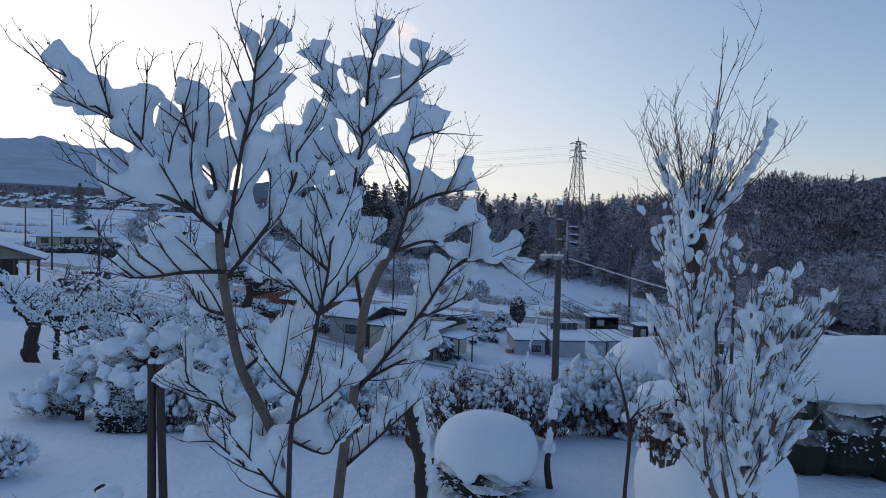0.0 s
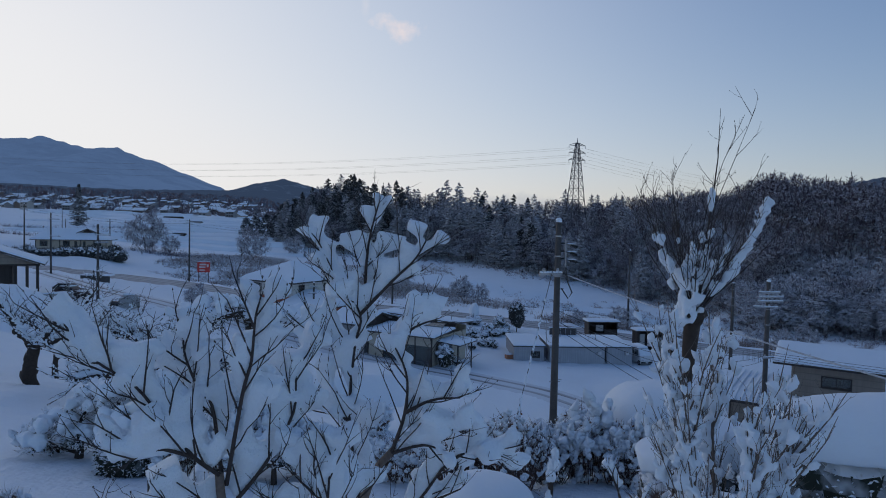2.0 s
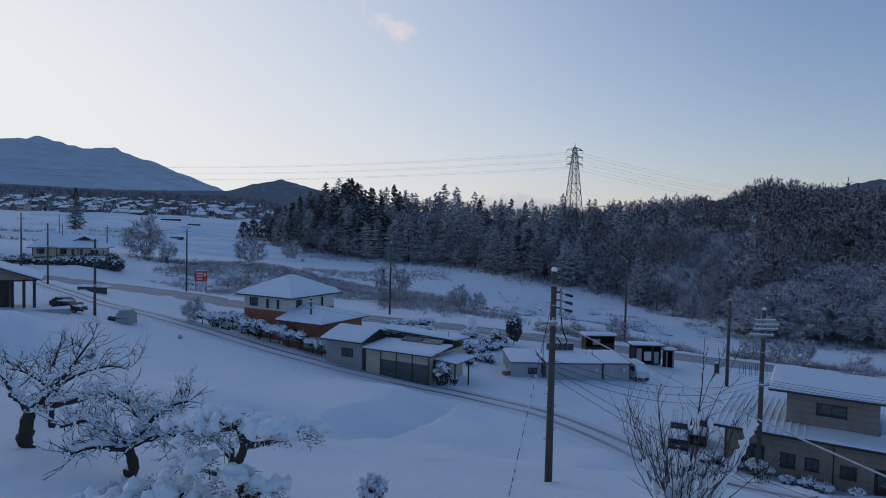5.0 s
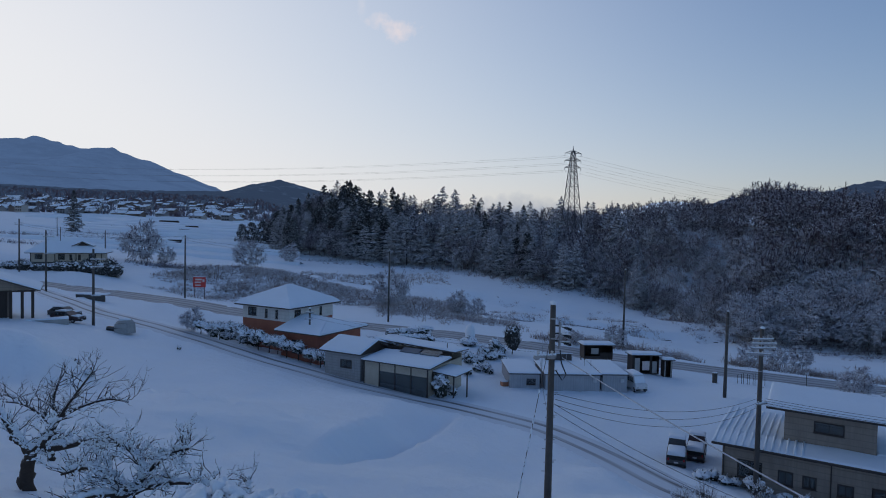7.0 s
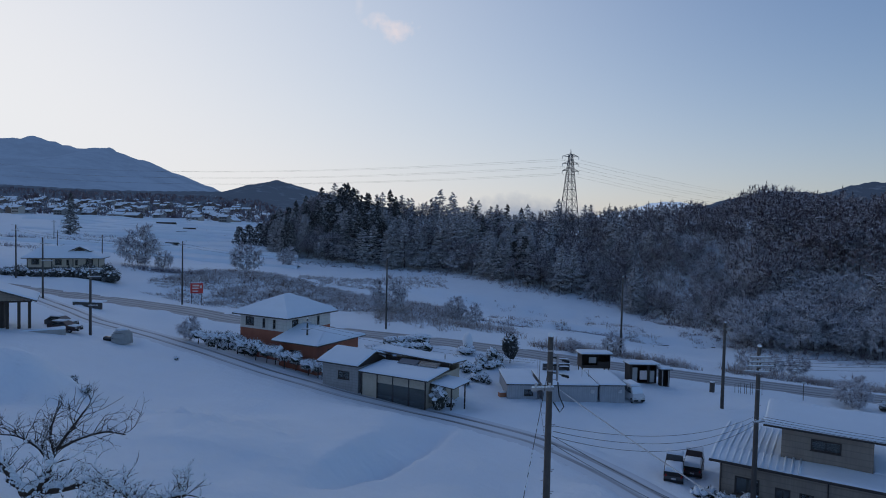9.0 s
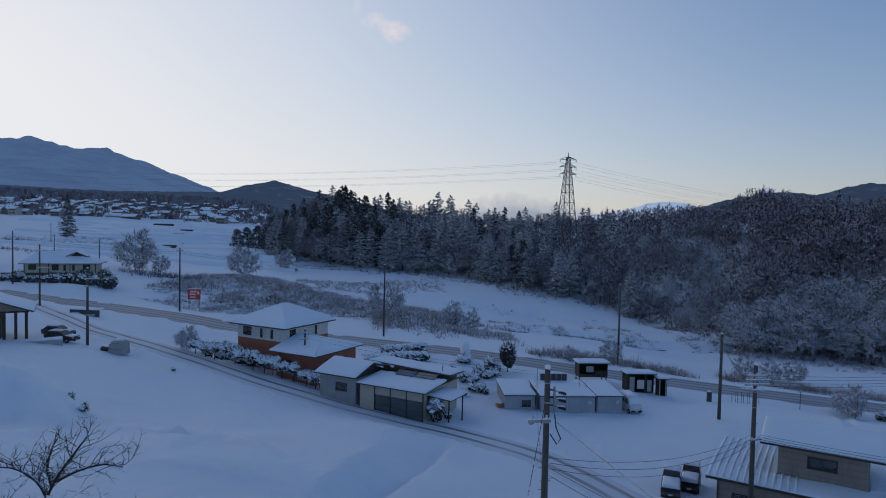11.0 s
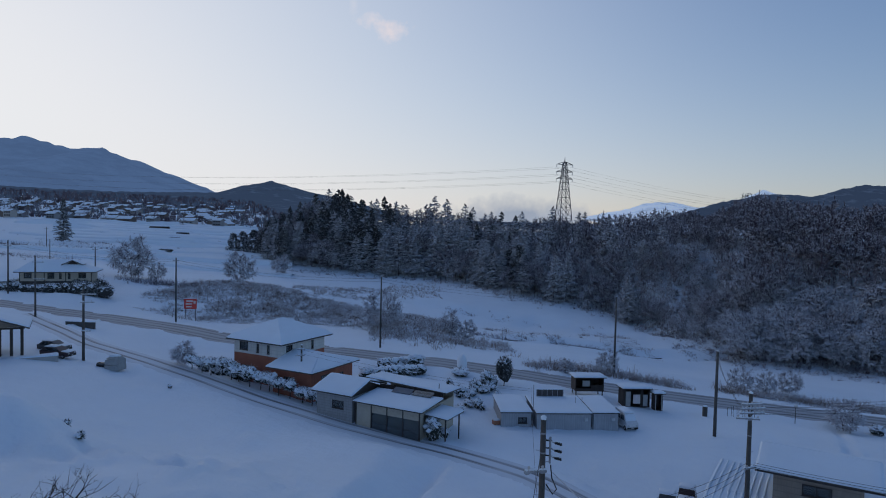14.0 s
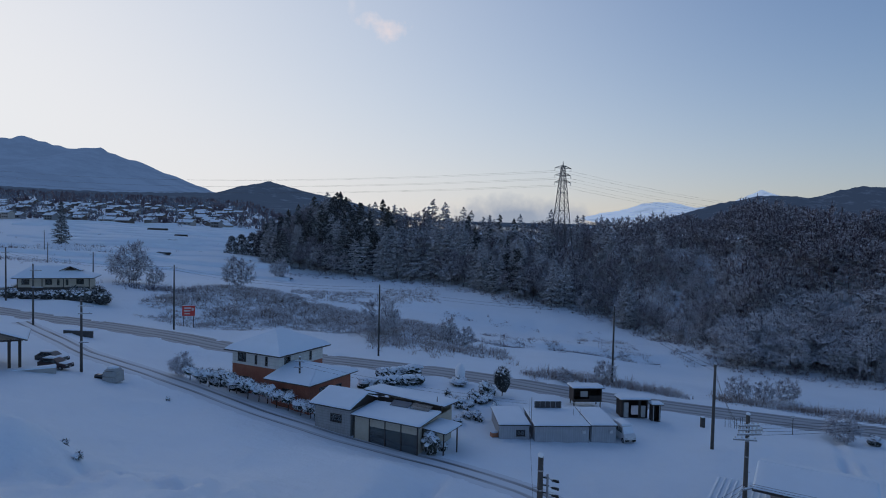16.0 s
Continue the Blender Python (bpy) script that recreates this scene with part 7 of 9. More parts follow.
def car(x, y, turn, profile, glass, width, paint, label, cat, snow_on, wheels, r=0.29, bed=None):
    """A car from its side outline (x, z); glass are side window outlines."""
    t = thing("car", pose(x, y, gz(x, y) - 0.02, 0, 0, turn), label, cat)
    k = len(profile)
    w = width / 2
    top = max(z for _, z in profile)
    g = Geo()
    tuck = lambda z: w - 0.14 * max(0, (z - 0.9) / max(0.1, top - 0.9)) - (0.05 if z < 0.35 else 0)
    rings = []
    for f in (-1, -0.93, 0.93, 1):
        s = 1 if abs(f) < 1 else 0.985
        rings.append([(px_, f * tuck(z), 0.3 + (z - 0.3) * s if z > 0.3 else z) for px_, z in profile])
    vs = [v for ring in rings for v in ring]
    fs = [tuple(range(k)), tuple(reversed(range(3 * k, 4 * k)))]
    for a in range(3):
        for i in range(k):
            fs.append((a * k + i, (a + 1) * k + i, (a + 1) * k + (i + 1) % k, a * k + (i + 1) % k))
    g.add(vs, fs)
    body = part("body", g, paint, t)
    for gl in glass:
        for sd in (-1, 1):
            q = Geo()
            n_ = len(gl)
            q.add([(a, sd * (tuck(b) + 0.006), b) for a, b in gl] + [(a, sd * (tuck(b) - 0.01), b) for a, b in gl],
                  [tuple(range(n_)), tuple(reversed(range(n_, 2 * n_)))] + [(i, (i + 1) % n_, n_ + (i + 1) % n_, n_ + i) for i in range(n_)])
            part("side_window", q, GLASS, t)
    x0, x1 = min(p[0] for p in profile), max(p[0] for p in profile)
    for xx_ in wheels:
        for sd in (-1, 1):
            wheel(t, xx_, sd * (w - 0.1), r)
    for sd in (-1, 1):
        q = Geo()
        q.blob((x1 - 0.02, sd * w * 0.68, 0.66), (0.07, 0.16, 0.1), rng, 0.02, 6, 10)
        part("headlight", q, LAMP_CLEAR, t)
        q = Geo()
        q.blob((x0 + 0.02, sd * w * 0.78, 0.8), (0.05, 0.1, 0.15), rng, 0.02, 6, 10)
        part("tail_light", q, LAMP_RED, t)
    for xx_ in (x0 - 0.03, x1 - 0.06):
        q = Geo()
        q.box(xx_, xx_ + 0.1, -w * 0.92, w * 0.92, 0.3, 0.48)
        part("bumper", q, RUBBER, t)
    q = Geo()
    q.box(x1 + 0.004, x1 + 0.045, -0.17, 0.17, 0.34, 0.46)
    part("number_plate", q, INSULATOR, t)
    s = Geo()
    for quad, th in snow_on:
        s.snow_slab([(a, b * w, c) for a, b, c in quad], th, 10, 9, 0.03, 0.12, x)
    part("snow_cover", s, SNOW, t, "snow lying on top", True)
    return t


VAN = [(-1.65, 0.25), (1.6, 0.25), (1.68, 0.55), (1.62, 0.95), (1.25, 1.15), (0.85, 1.78), (0.6, 1.86), (-1.55, 1.86), (-1.68, 1.6)]
car(23.5, 75.0, -80, VAN, [[(0.0, 1.1), (1.0, 1.1), (0.72, 1.65), (0.0, 1.65)], [(-1.5, 1.1), (-0.15, 1.1), (-0.15, 1.65), (-1.5, 1.65)]], 1.48, CAR_WHITE, "small white van with snow on its roof beside the sheds", "van",
    [([(-1.6, -0.85, 1.86), (0.7, -0.85, 1.86), (0.7, 0.85, 1.86), (-1.6, 0.85, 1.86)], 0.22), ([(0.85, -0.8, 1.78), (1.3, -0.9, 1.12), (1.3, 0.9, 1.12), (0.85, 0.8, 1.78)][::1], 0.1)], (-1.1, 1.1))
SEDAN = [(-1.95, 0.28), (1.9, 0.28), (2.0, 0.55), (1.9, 0.78), (0.95, 0.92), (0.3, 1.38), (0.0, 1.45), (-1.2, 1.45), (-1.75, 1.05), (-2.0, 0.95)]
s_gl = [[(-0.3, 0.95), (0.75, 0.95), (0.2, 1.33), (-0.3, 1.36)], [(-1.5, 0.98), (-0.4, 0.95), (-0.4, 1.36), (-1.1, 1.36)]]
s_sn = [([(-1.4, -0.8, 1.45), (0.1, -0.8, 1.45), (0.1, 0.8, 1.45), (-1.4, 0.8, 1.45)], 0.14), ([(0.95, -0.85, 0.93), (1.9, -0.8, 0.8), (1.9, 0.8, 0.8), (0.95, 0.85, 0.93)], 0.1)]
car(-48.6, 84.6, -8, SEDAN, s_gl, 1.66, CAR_DARK, "dark maroon car with snow on its roof beside the house", "car", s_sn, (-1.25, 1.25))
car(-51.3, 88.5, -8, SEDAN, s_gl, 1.66, CAR_GREY, "dark grey car under a layer of snow", "car", s_sn, (-1.25, 1.25))
KEI = [(-1.65, 0.3), (1.6, 0.3), (1.68, 0.6), (1.6, 1.0), (1.3, 1.72), (1.1, 1.78), (0.35, 1.78), (0.25, 0.75), (-1.65, 0.75)]
k_gl = [[(0.42, 1.1), (1.35, 1.1), (1.15, 1.62), (0.42, 1.62)]]
k_sn = [([(0.3, -0.9, 1.78), (1.2, -0.9, 1.78), (1.2, 0.9, 1.78), (0.3, 0.9, 1.78)], 0.2), ([(-1.6, -0.9, 1.05), (0.2, -0.9, 1.05), (0.2, 0.9, 1.05), (-1.6, 0.9, 1.05)], 0.3)]
for x, y, turn, paint, lab in ((19.0, 49.6, 68, CAR_GREY, "small pickup truck with snow heaped in its bed"), (21.35, 51.6, 64, CAR_DARK, "dark small pickup truck beside the house")):
    t = car(x, y, turn, KEI, k_gl, 1.45, paint, lab, "pickup truck", k_sn, (-1.1, 1.05))
    for sd in (-1, 1):
        g = Geo()
        g.box(-1.65, 0.25, sd * 0.7 - 0.02, sd * 0.7 + 0.02, 0.75, 1.06)
        part("side_board", g, paint, t)
    g = Geo()
    g.box(-1.67, -1.63, -0.68, 0.68, 0.75, 1.06)
    part("tail_board", g, RUBBER, t)
    g = Geo()
    g.box(-1.69, -1.671, -0.16, 0.16, 0.5, 0.62)
    part("number_plate", g, INSULATOR, t)
# tarpaulin-covered machine and clutter at the field's edge
t = thing("covered_machine", pose(-40.6, 82.4, gz(-40.6, 82.4), 0, 0, -12), "farm machine under a grey tarpaulin and snow", "machine")
g = Geo()
for i, (sx, sy, z0, z1) in enumerate(((1.0, 0.8, 0.0, 0.7), (0.96, 0.76, 0.7, 1.4), (0.86, 0.66, 1.4, 1.75))):
    tp = 0.97 if i < 2 else 0.72
    g.hull8([(0.6 - sx, -sy, z0), (0.6 + sx, -sy, z0), (0.6 + sx, sy, z0), (0.6 - sx, sy, z0)], [(0.6 - sx * tp, -sy * tp, z1 - 0.12), (0.6 + sx * tp, -sy * tp, z1), (0.6 + sx * tp, sy * tp, z1), (0.6 - sx * tp, sy * tp, z1 - 0.12)])
part("tarpaulin", g, TARP, t)
g = Geo()
g.blob((0.55, 0, 1.75), (0.8, 0.6, 0.25), rng, 0.2, 6, 10)
part("snow_cover", g, SNOW, t, "", True)
for k in range(2):
    q = Geo()
    q.tube([(-0.9 - k * 0.8, -0.1, 0.4), (-0.9 - k * 0.8, 0.1, 0.4)], [0.4, 0.4], 14)
    part("wheel", q, RUBBER, t)
g = Geo()
g.box(-1.9, -0.3, -0.25, 0.25, 0.45, 0.75)
part("chassis", g, CAR_GREY, t)
# low culvert wall by the junction
t = thing("culvert_wall", pose(-62.0, 110.2, gz(-62, 110.2), 0, 0, -6), "low dark culvert wall at the road junction with snow on it", "wall")
g = Geo()
g.box(0, 5.2, 0, 0.3, -0.6, 0.55)
part("wall", g, CONCRETE, t)
g = Geo()
g.snow_slab([(-0.1, -0.05, 0.55), (5.3, -0.05, 0.55), (5.3, 1.6, 0.6), (-0.1, 1.6, 0.6)], 0.22, 12, 10, 0.05, 0.2)
part("snow_cover", g, SNOW, t, "", True)

# ---- garden in front of the camera ----
rng = random.Random(77)


def snow_mass(geo, voxel, parent, name="snow_cover", label="soft heaped snow", smooth_by=4):
    """Lumps of snow grown together into one soft mass."""
    ob = part(name, geo, SNOW, parent, label, True)
    m = ob.modifiers.new("fuse", "REMESH")
    m.mode, m.voxel_size, m.use_smooth_shade = "VOXEL", voxel, True
    s = ob.modifiers.new("settle", "SMOOTH")
    s.factor, s.iterations = 0.5, smooth_by
    return ob


def rounded_line(pts, per=4):
    """A smooth line through the points."""
    p = [Vector(q) for q in pts]
    p = [p[0] * 2 - p[1]] + p + [p[-1] * 2 - p[-2]]
    out_ = []
    for i in range(1, len(p) - 2):
        for k in range(per):
            t = k / per
            a, b, c, d = p[i - 1], p[i], p[i + 1], p[i + 2]
            out_.append(0.5 * ((2 * b) + (c - a) * t + (2 * a - 5 * b + 4 * c - d) * t * t + (3 * b - 3 * c + d - a) * t ** 3))
    return out_ + [p[-2]]


def twig(g, a, d, ln, r, rnd, sub=2, bend=0.3):
    """A thin, slightly crooked shoot with side shoots; returns its middle."""
    pts = [a]
    for k in range(3):
        d = (d + Vector((rnd.gauss(0, bend), rnd.gauss(0, bend), rnd.gauss(0.12, bend * 0.7)))).normalized()
        pts.append(pts[-1] + d * ln / 3)
    g.tube(pts, [r, r * 0.85, r * 0.6, r * 0.25], 4, False)
    for _ in range(sub):
        k = rnd.randint(1, 2)
        q = pts[k].lerp(pts[k + 1], rnd.random())
        twig(g, q, (d + Vector((rnd.gauss(0, 0.7), rnd.gauss(0, 0.7), rnd.gauss(0.1, 0.4)))).normalized(), ln * rnd.uniform(0.3, 0.6), r * 0.6, rnd, 0)
    if rnd.random() < 0.5:
        e = pts[-1]
        g.blob(tuple(e), (r * 1.4, r * 1.4, r * 2.4), rnd, 0.1, 4, 5)
    return pts[1].lerp(pts[2], 0.4)


def chunk(g, a, b, ua, ub, ha, hb, th, back):
    """A block of snow standing on the stretch a to b, ha and hb high along ua and ub, th thick, set back a little."""
    y = Vector((0, back, 0))
    t = Vector((0, th, 0))
    lo = [a + y - t, b + y - t, b + y + t, a + y + t]
    k = t * 0.7
    hi = [a + y + ua * ha - k, b + y + ub * hb - k, b + y + ub * hb + k, a + y + ua * ha + k]
    return g.hull8([tuple(v) for v in lo], [tuple(v) for v in hi])


def wedge(g, q, d, ln, w, th, rnd):
    """Snow held between shoots: narrow below, wide and broken off above."""
    d = d.normalized()
    s = d.cross(Vector((rnd.gauss(0, 0.35), 1, rnd.gauss(0, 0.2)))).normalized()
    n_ = d.cross(s).normalized() * th
    tilt = rnd.uniform(-0.35, 0.35)
    lo = [q - s * w * 0.18, q + s * w * 0.18]
    m0, m1 = q + d * ln * 0.6 - s * w * rnd.uniform(0.4, 0.6), q + d * ln * 0.6 + s * w * rnd.uniform(0.4, 0.6)
    h0, h1 = q + d * ln * (1 - tilt) - s * w * rnd.uniform(0.3, 0.5), q + d * ln * (1 + tilt) + s * w * rnd.uniform(0.3, 0.5)
    for (a0, a1), (b0, b1), k0, k1 in ((lo, (m0, m1), 0.6, 1.0), ((m0, m1), (h0, h1), 1.0, 0.75)):
        g.hull8([tuple(v) for v in (a0 - n_ * k0, a1 - n_ * k0, a1 + n_ * k0, a0 + n_ * k0)], [tuple(v) for v in (b0 - n_ * k1, b1 - n_ * k1, b1 + n_ * k1, b0 + n_ * k1)])


def snow_web(g, p, a, b, th, rnd):
    """Snow caught in the fork at p between two shoots that end at a and b: thin below, with a rounded, notched brow."""
    back = Vector((0, th * 0.5, 0))
    lo, hi = Vector((0, th * 0.22, 0)), Vector((0, th * 0.42, 0))
    p, a, b = p + back, a + back, b + back
    m = a.lerp(b, 0.5)
    m = m + (m - p) * rnd.uniform(-0.12, 0.1)
    g.add([tuple(v) for v in (p - lo, a - hi, m - hi * 1.2, b - hi, p + lo, a + hi, m + hi * 1.2, b + hi)],
          [(0, 1, 2, 3), (7, 6, 5, 4), (0, 4, 5, 1), (1, 5, 6, 2), (2, 6, 7, 3), (3, 7, 4, 0)])
    w = (a - b).length
    for k in range(max(1, min(4, int(w / (th * 0.8))))):
        q = a.lerp(b, (k + rnd.uniform(0.25, 0.75)) / max(1, min(4, int(w / (th * 0.8)))))
        q = q.lerp(p, rnd.uniform(0.05, 0.25))
        r = th * rnd.uniform(0.45, 0.85)
        wedge(g, q.lerp(p, 0.12), q - p + Vector((rnd.gauss(0, 0.02), 0, rnd.uniform(0, 0.04))), r * rnd.uniform(0.9, 1.5), r * rnd.uniform(1.2, 1.9), r * rnd.uniform(0.5, 0.75), rnd)


def limb_tree(name, m, limbs, r0, label, rnd, snow=0.055, twigs=1.0, bark=BARK_PALE, voxel=0.01, twig_len=(0.04, 0.11), r_limb=0.27, shoot_len=(0.13, 0.26), pace=0.055, full=0.86):
    """A small leafless tree along given limbs, the first being its trunk, with snow caught above every limb and fork."""
    t = thing(name, m, label, "tree")
    stem, woods, fine, white = Geo(), [], Geo(), Geo()
    for i, limb in enumerate(limbs):
        line = rounded_line(limb)
        if i:
            line = line[:max(4, round(len(line) * 0.9))]
        n_ = len(line)
        ra, rb = (r0, r0 * 0.5) if i == 0 else (r0 * r_limb, r0 * 0.1)
        if i:
            woods.append(Geo())
        (woods[-1] if i else stem).tube(line, [ra + (rb - ra) * (k / (n_ - 1)) ** 0.9 for k in range(n_)], 8)
        if i == 0:
            continue
        total = sum((line[k + 1] - line[k]).length for k in range(n_ - 1))

        def at(f):
            f = min(max(f, 0.0), 0.9999) * (n_ - 1)
            j = int(f)
            d = (line[j + 1] - line[j]).normalized()
            return line[j].lerp(line[j + 1], f - j), d

        # side shoots alternate along the limb, mostly on its upper side; snow fills the angle above each
        f, flip = 0.1, rnd.choice((-1, 1))
        while f < 0.95:
            p, d = at(f)
            across = Vector((-d.z, 0, d.x))
            across = across if across.z > 0 else -across
            flip = -flip
            sg = flip if abs(d.z) > 0.75 else (1 if rnd.random() < 0.72 else -1)
            open_ = rnd.uniform(0.5, 1.0)
            q = p + Vector((0, -0.004, 0))
            e = (d + across * (sg * open_) + Vector((0, rnd.gauss(-0.08, 0.22), 0.25))).normalized()
            ln = rnd.uniform(*shoot_len) * (1.15 - 0.4 * f)
            pts = [q]
            for _ in range(4):
                e = (e + Vector((rnd.gauss(0, 0.12), rnd.gauss(-0.02, 0.1), rnd.gauss(0.1, 0.1)))).normalized()
                pts.append(pts[-1] + e * ln / 4)
            fine.tube(pts, [0.003, 0.0026, 0.0021, 0.0015, 0.0008], 4, False)
            for k in range(1 + int(rnd.random() * 4 * twigs)):
                m_ = rnd.randint(1, 3)
                twig(fine, pts[m_].lerp(pts[m_ + 1], rnd.random()), (e + Vector((rnd.gauss(0, 0.55), rnd.gauss(-0.1, 0.3), rnd.gauss(0.2, 0.35)))).normalized(), rnd.uniform(*twig_len), 0.0014, rnd, rnd.randint(0, 2), 0.2)
            if rnd.random() < full:
                reach = rnd.uniform(0.6, 0.95)
                tip = pts[0].lerp(pts[2], reach * 2) if reach < 0.5 else pts[2].lerp(pts[4], reach * 2 - 1)
                ahead, _ = at(f + ln * reach * rnd.uniform(0.6, 1.0) / total)
                snow_web(white, p, tip, ahead if sg > 0 or abs(d.z) > 0.6 else tip + Vector((0, 0, 0.04)), snow * (1.15 - 0.35 * f), rnd)
            f += rnd.uniform(0.6, 1.3) * pace / total
        # a ridge of snow along the limb itself
        f = 0.05
        while f < 0.97:
            g1 = min(1.0, f + rnd.uniform(0.03, 0.07) / total)
            (a, da), (b, db) = at(f), at(g1)
            if rnd.random() < full and abs(da.z) < 0.93:
                up = Vector((-da.z, 0, da.x))
                up = (up if up.z > 0 else -up) + Vector((0, 0, 0.5))
                up.normalize()
                chunk(white, a, b, up, up, snow * rnd.uniform(0.4, 1.2) * (1.1 - 0.6 * f), snow * rnd.uniform(0.4, 1.2) * (1.1 - 0.6 * f), snow * 0.4, snow * 0.45)
            f = g1
        # bare shoots stand out past the snow at the limb's end
        e_, d = at(0.999)
        for _ in range(3):
            twig(fine, e_, (d + Vector((rnd.gauss(0, 0.35), rnd.gauss(0, 0.3), rnd.gauss(0.2, 0.2)))).normalized(), rnd.uniform(0.04, 0.1), 0.0015, rnd, 1, 0.15)
    part("trunk", stem, bark, t, "pale smooth trunk", True)
    for g in woods:
        part("branch", g, TWIG, t, "", True)
    part("twig_growth", fine, TWIG, t, kind="stuff")
    snow_mass(white, voxel, t, smooth_by=2)
    return t


TREE_A = [[(0.12, 0.05, -0.05), (0.1, 0.02, 0.7), (0.09, 0.0, 1.36), (0.07, -0.05, 1.59), (0.04, -0.15, 1.87), (0.0, -0.35, 2.12), (-0.01, -0.45, 2.31), (0.0, -0.55, 2.47), (0.01, -0.6, 2.56)],
          [(0.01, -0.6, 2.56), (-0.05, -0.63, 2.62), (-0.12, -0.65, 2.72), (-0.19, -0.67, 2.82), (-0.3, -0.67, 2.89), (-0.39, -0.65, 2.98), (-0.44, -0.65, 3.08)],
          [(0.01, -0.57, 2.52), (-0.03, -0.55, 2.74), (-0.08, -0.55, 2.81), (-0.12, -0.53, 2.91), (-0.11, -0.5, 3.01)],
          [(0.02, -0.57, 2.52), (0.08, -0.63, 2.79), (0.11, -0.65, 2.89), (0.12, -0.65, 3.01), (0.14, -0.65, 3.08)],
          [(0.02, -0.55, 2.44), (0.12, -0.55, 2.57), (0.19, -0.5, 2.71), (0.19, -0.45, 2.83), (0.26, -0.4, 2.96)],
          [(0.01, -0.55, 2.45), (-0.08, -0.6, 2.45), (-0.15, -0.65, 2.44), (-0.21, -0.69, 2.44)]]
LOW_A = [[(0.07, -0.05, 1.59), (-0.1, -0.1, 1.75), (-0.22, -0.12, 1.86)], [(0.05, -0.15, 1.85), (0.2, -0.2, 2.0), (0.3, -0.25, 2.16)], [(0.04, -0.12, 1.8), (-0.14, -0.2, 1.98), (-0.28, -0.25, 2.1)]]
MORE_A = [[(-0.01, -0.45, 2.31), (-0.11, -0.4, 2.33), (-0.18, -0.35, 2.4)],
          [(-0.05, -0.63, 2.62), (-0.13, -0.69, 2.66), (-0.19, -0.75, 2.63)],
          [(0.0, -0.35, 2.12), (0.11, -0.3, 2.22), (0.21, -0.25, 2.29)],
          [(0.04, -0.15, 1.87), (0.23, -0.2, 1.81), (0.29, -0.25, 1.89)]]
TREE_B = [[(0.05, 0.0, -0.05), (0.06, -0.02, 0.6), (0.08, -0.05, 1.23), (0.1, -0.1, 1.48), (0.14, -0.2, 1.75), (0.19, -0.3, 2.0), (0.23, -0.45, 2.27), (0.28, -0.5, 2.42), (0.34, -0.55, 2.51)],
          [(0.34, -0.55, 2.51), (0.38, -0.55, 2.64), (0.38, -0.53, 2.77), (0.31, -0.5, 2.9)],
          [(0.23, -0.45, 2.27), (0.17, -0.35, 2.54), (0.17, -0.25, 2.79), (0.19, -0.25, 2.92), (0.1, -0.23, 3.04), (0.01, -0.2, 3.2), (-0.07, -0.2, 3.25)],
          [(0.19, -0.25, 2.92), (0.31, -0.25, 3.05), (0.39, -0.25, 3.13), (0.44, -0.25, 3.22)],
          [(0.2, -0.23, 2.94), (0.21, -0.2, 3.18), (0.26, -0.2, 3.39)],
          [(0.38, -0.55, 2.64), (0.47, -0.57, 2.69), (0.59, -0.6, 2.71)]]
LOW_B = [[(0.12, -0.15, 1.62), (0.3, -0.2, 1.8), (0.45, -0.25, 1.96)], [(0.14, -0.2, 1.75), (0.0, -0.2, 1.9), (-0.1, -0.2, 2.1)], [(0.2, -0.3, 2.0), (0.36, -0.35, 2.1), (0.5, -0.38, 2.16)], [(0.3, -0.2, 1.8), (0.34, -0.2, 1.95), (0.33, -0.2, 2.08)]]
MORE_B = [[(0.2, -0.3, 1.98), (0.42, -0.4, 2.27), (0.53, -0.45, 2.44), (0.64, -0.5, 2.51), (0.7, -0.5, 2.49)],
          [(0.33, -0.55, 2.5), (0.44, -0.57, 2.54), (0.52, -0.6, 2.53)],
          [(0.18, -0.35, 2.54), (0.11, -0.35, 2.58), (0.05, -0.35, 2.64)],
          [(0.17, -0.25, 2.79), (0.06, -0.25, 2.81), (-0.01, -0.25, 2.78)],
          [(0.33, -0.45, 2.84), (0.4, -0.4, 2.9), (0.5, -0.35, 2.93)],
          [(0.42, -0.4, 2.27), (0.5, -0.42, 2.3), (0.6, -0.45, 2.36)]]
TREE_C = [[(0.02, 0.0, -0.05), (0.02, -0.02, 0.9), (0.03, -0.05, 1.69), (0.05, -0.1, 1.98), (0.11, -0.15, 2.18), (0.15, -0.23, 2.33)],
          [(0.15, -0.23, 2.33), (0.18, -0.25, 2.46), (0.19, -0.25, 2.59), (0.22, -0.25, 2.65)],
          [(0.15, -0.23, 2.33), (0.08, -0.25, 2.42), (0.01, -0.27, 2.5)],
          [(0.18, -0.25, 2.46), (0.11, -0.25, 2.52), (0.08, -0.25, 2.55)],
          [(0.15, -0.23, 2.33), (0.23, -0.2, 2.42), (0.28, -0.17, 2.49)],
          [(0.08, -0.12, 2.05), (0.0, -0.14, 2.15), (-0.06, -0.15, 2.25)],
          [(0.05, -0.1, 1.98), (0.15, -0.1, 2.05), (0.25, -0.12, 2.16)], [(0.03, -0.05, 1.7), (-0.08, -0.08, 1.85), (-0.16, -0.1, 1.96)]]
limb_tree("fruit_tree", pose(-0.62, 2.35, 13.4), TREE_A + MORE_A + LOW_A, 0.024, "leafless young fruit tree with thick pillows of snow on its branches", rng, 0.075, 1.15)
limb_tree("fruit_tree", pose(-0.5, 2.65, 13.4), TREE_B + MORE_B + LOW_B, 0.026, "leafless young fruit tree, pale trunk, heaped snow on its branches", rng, 0.07, 1.15)
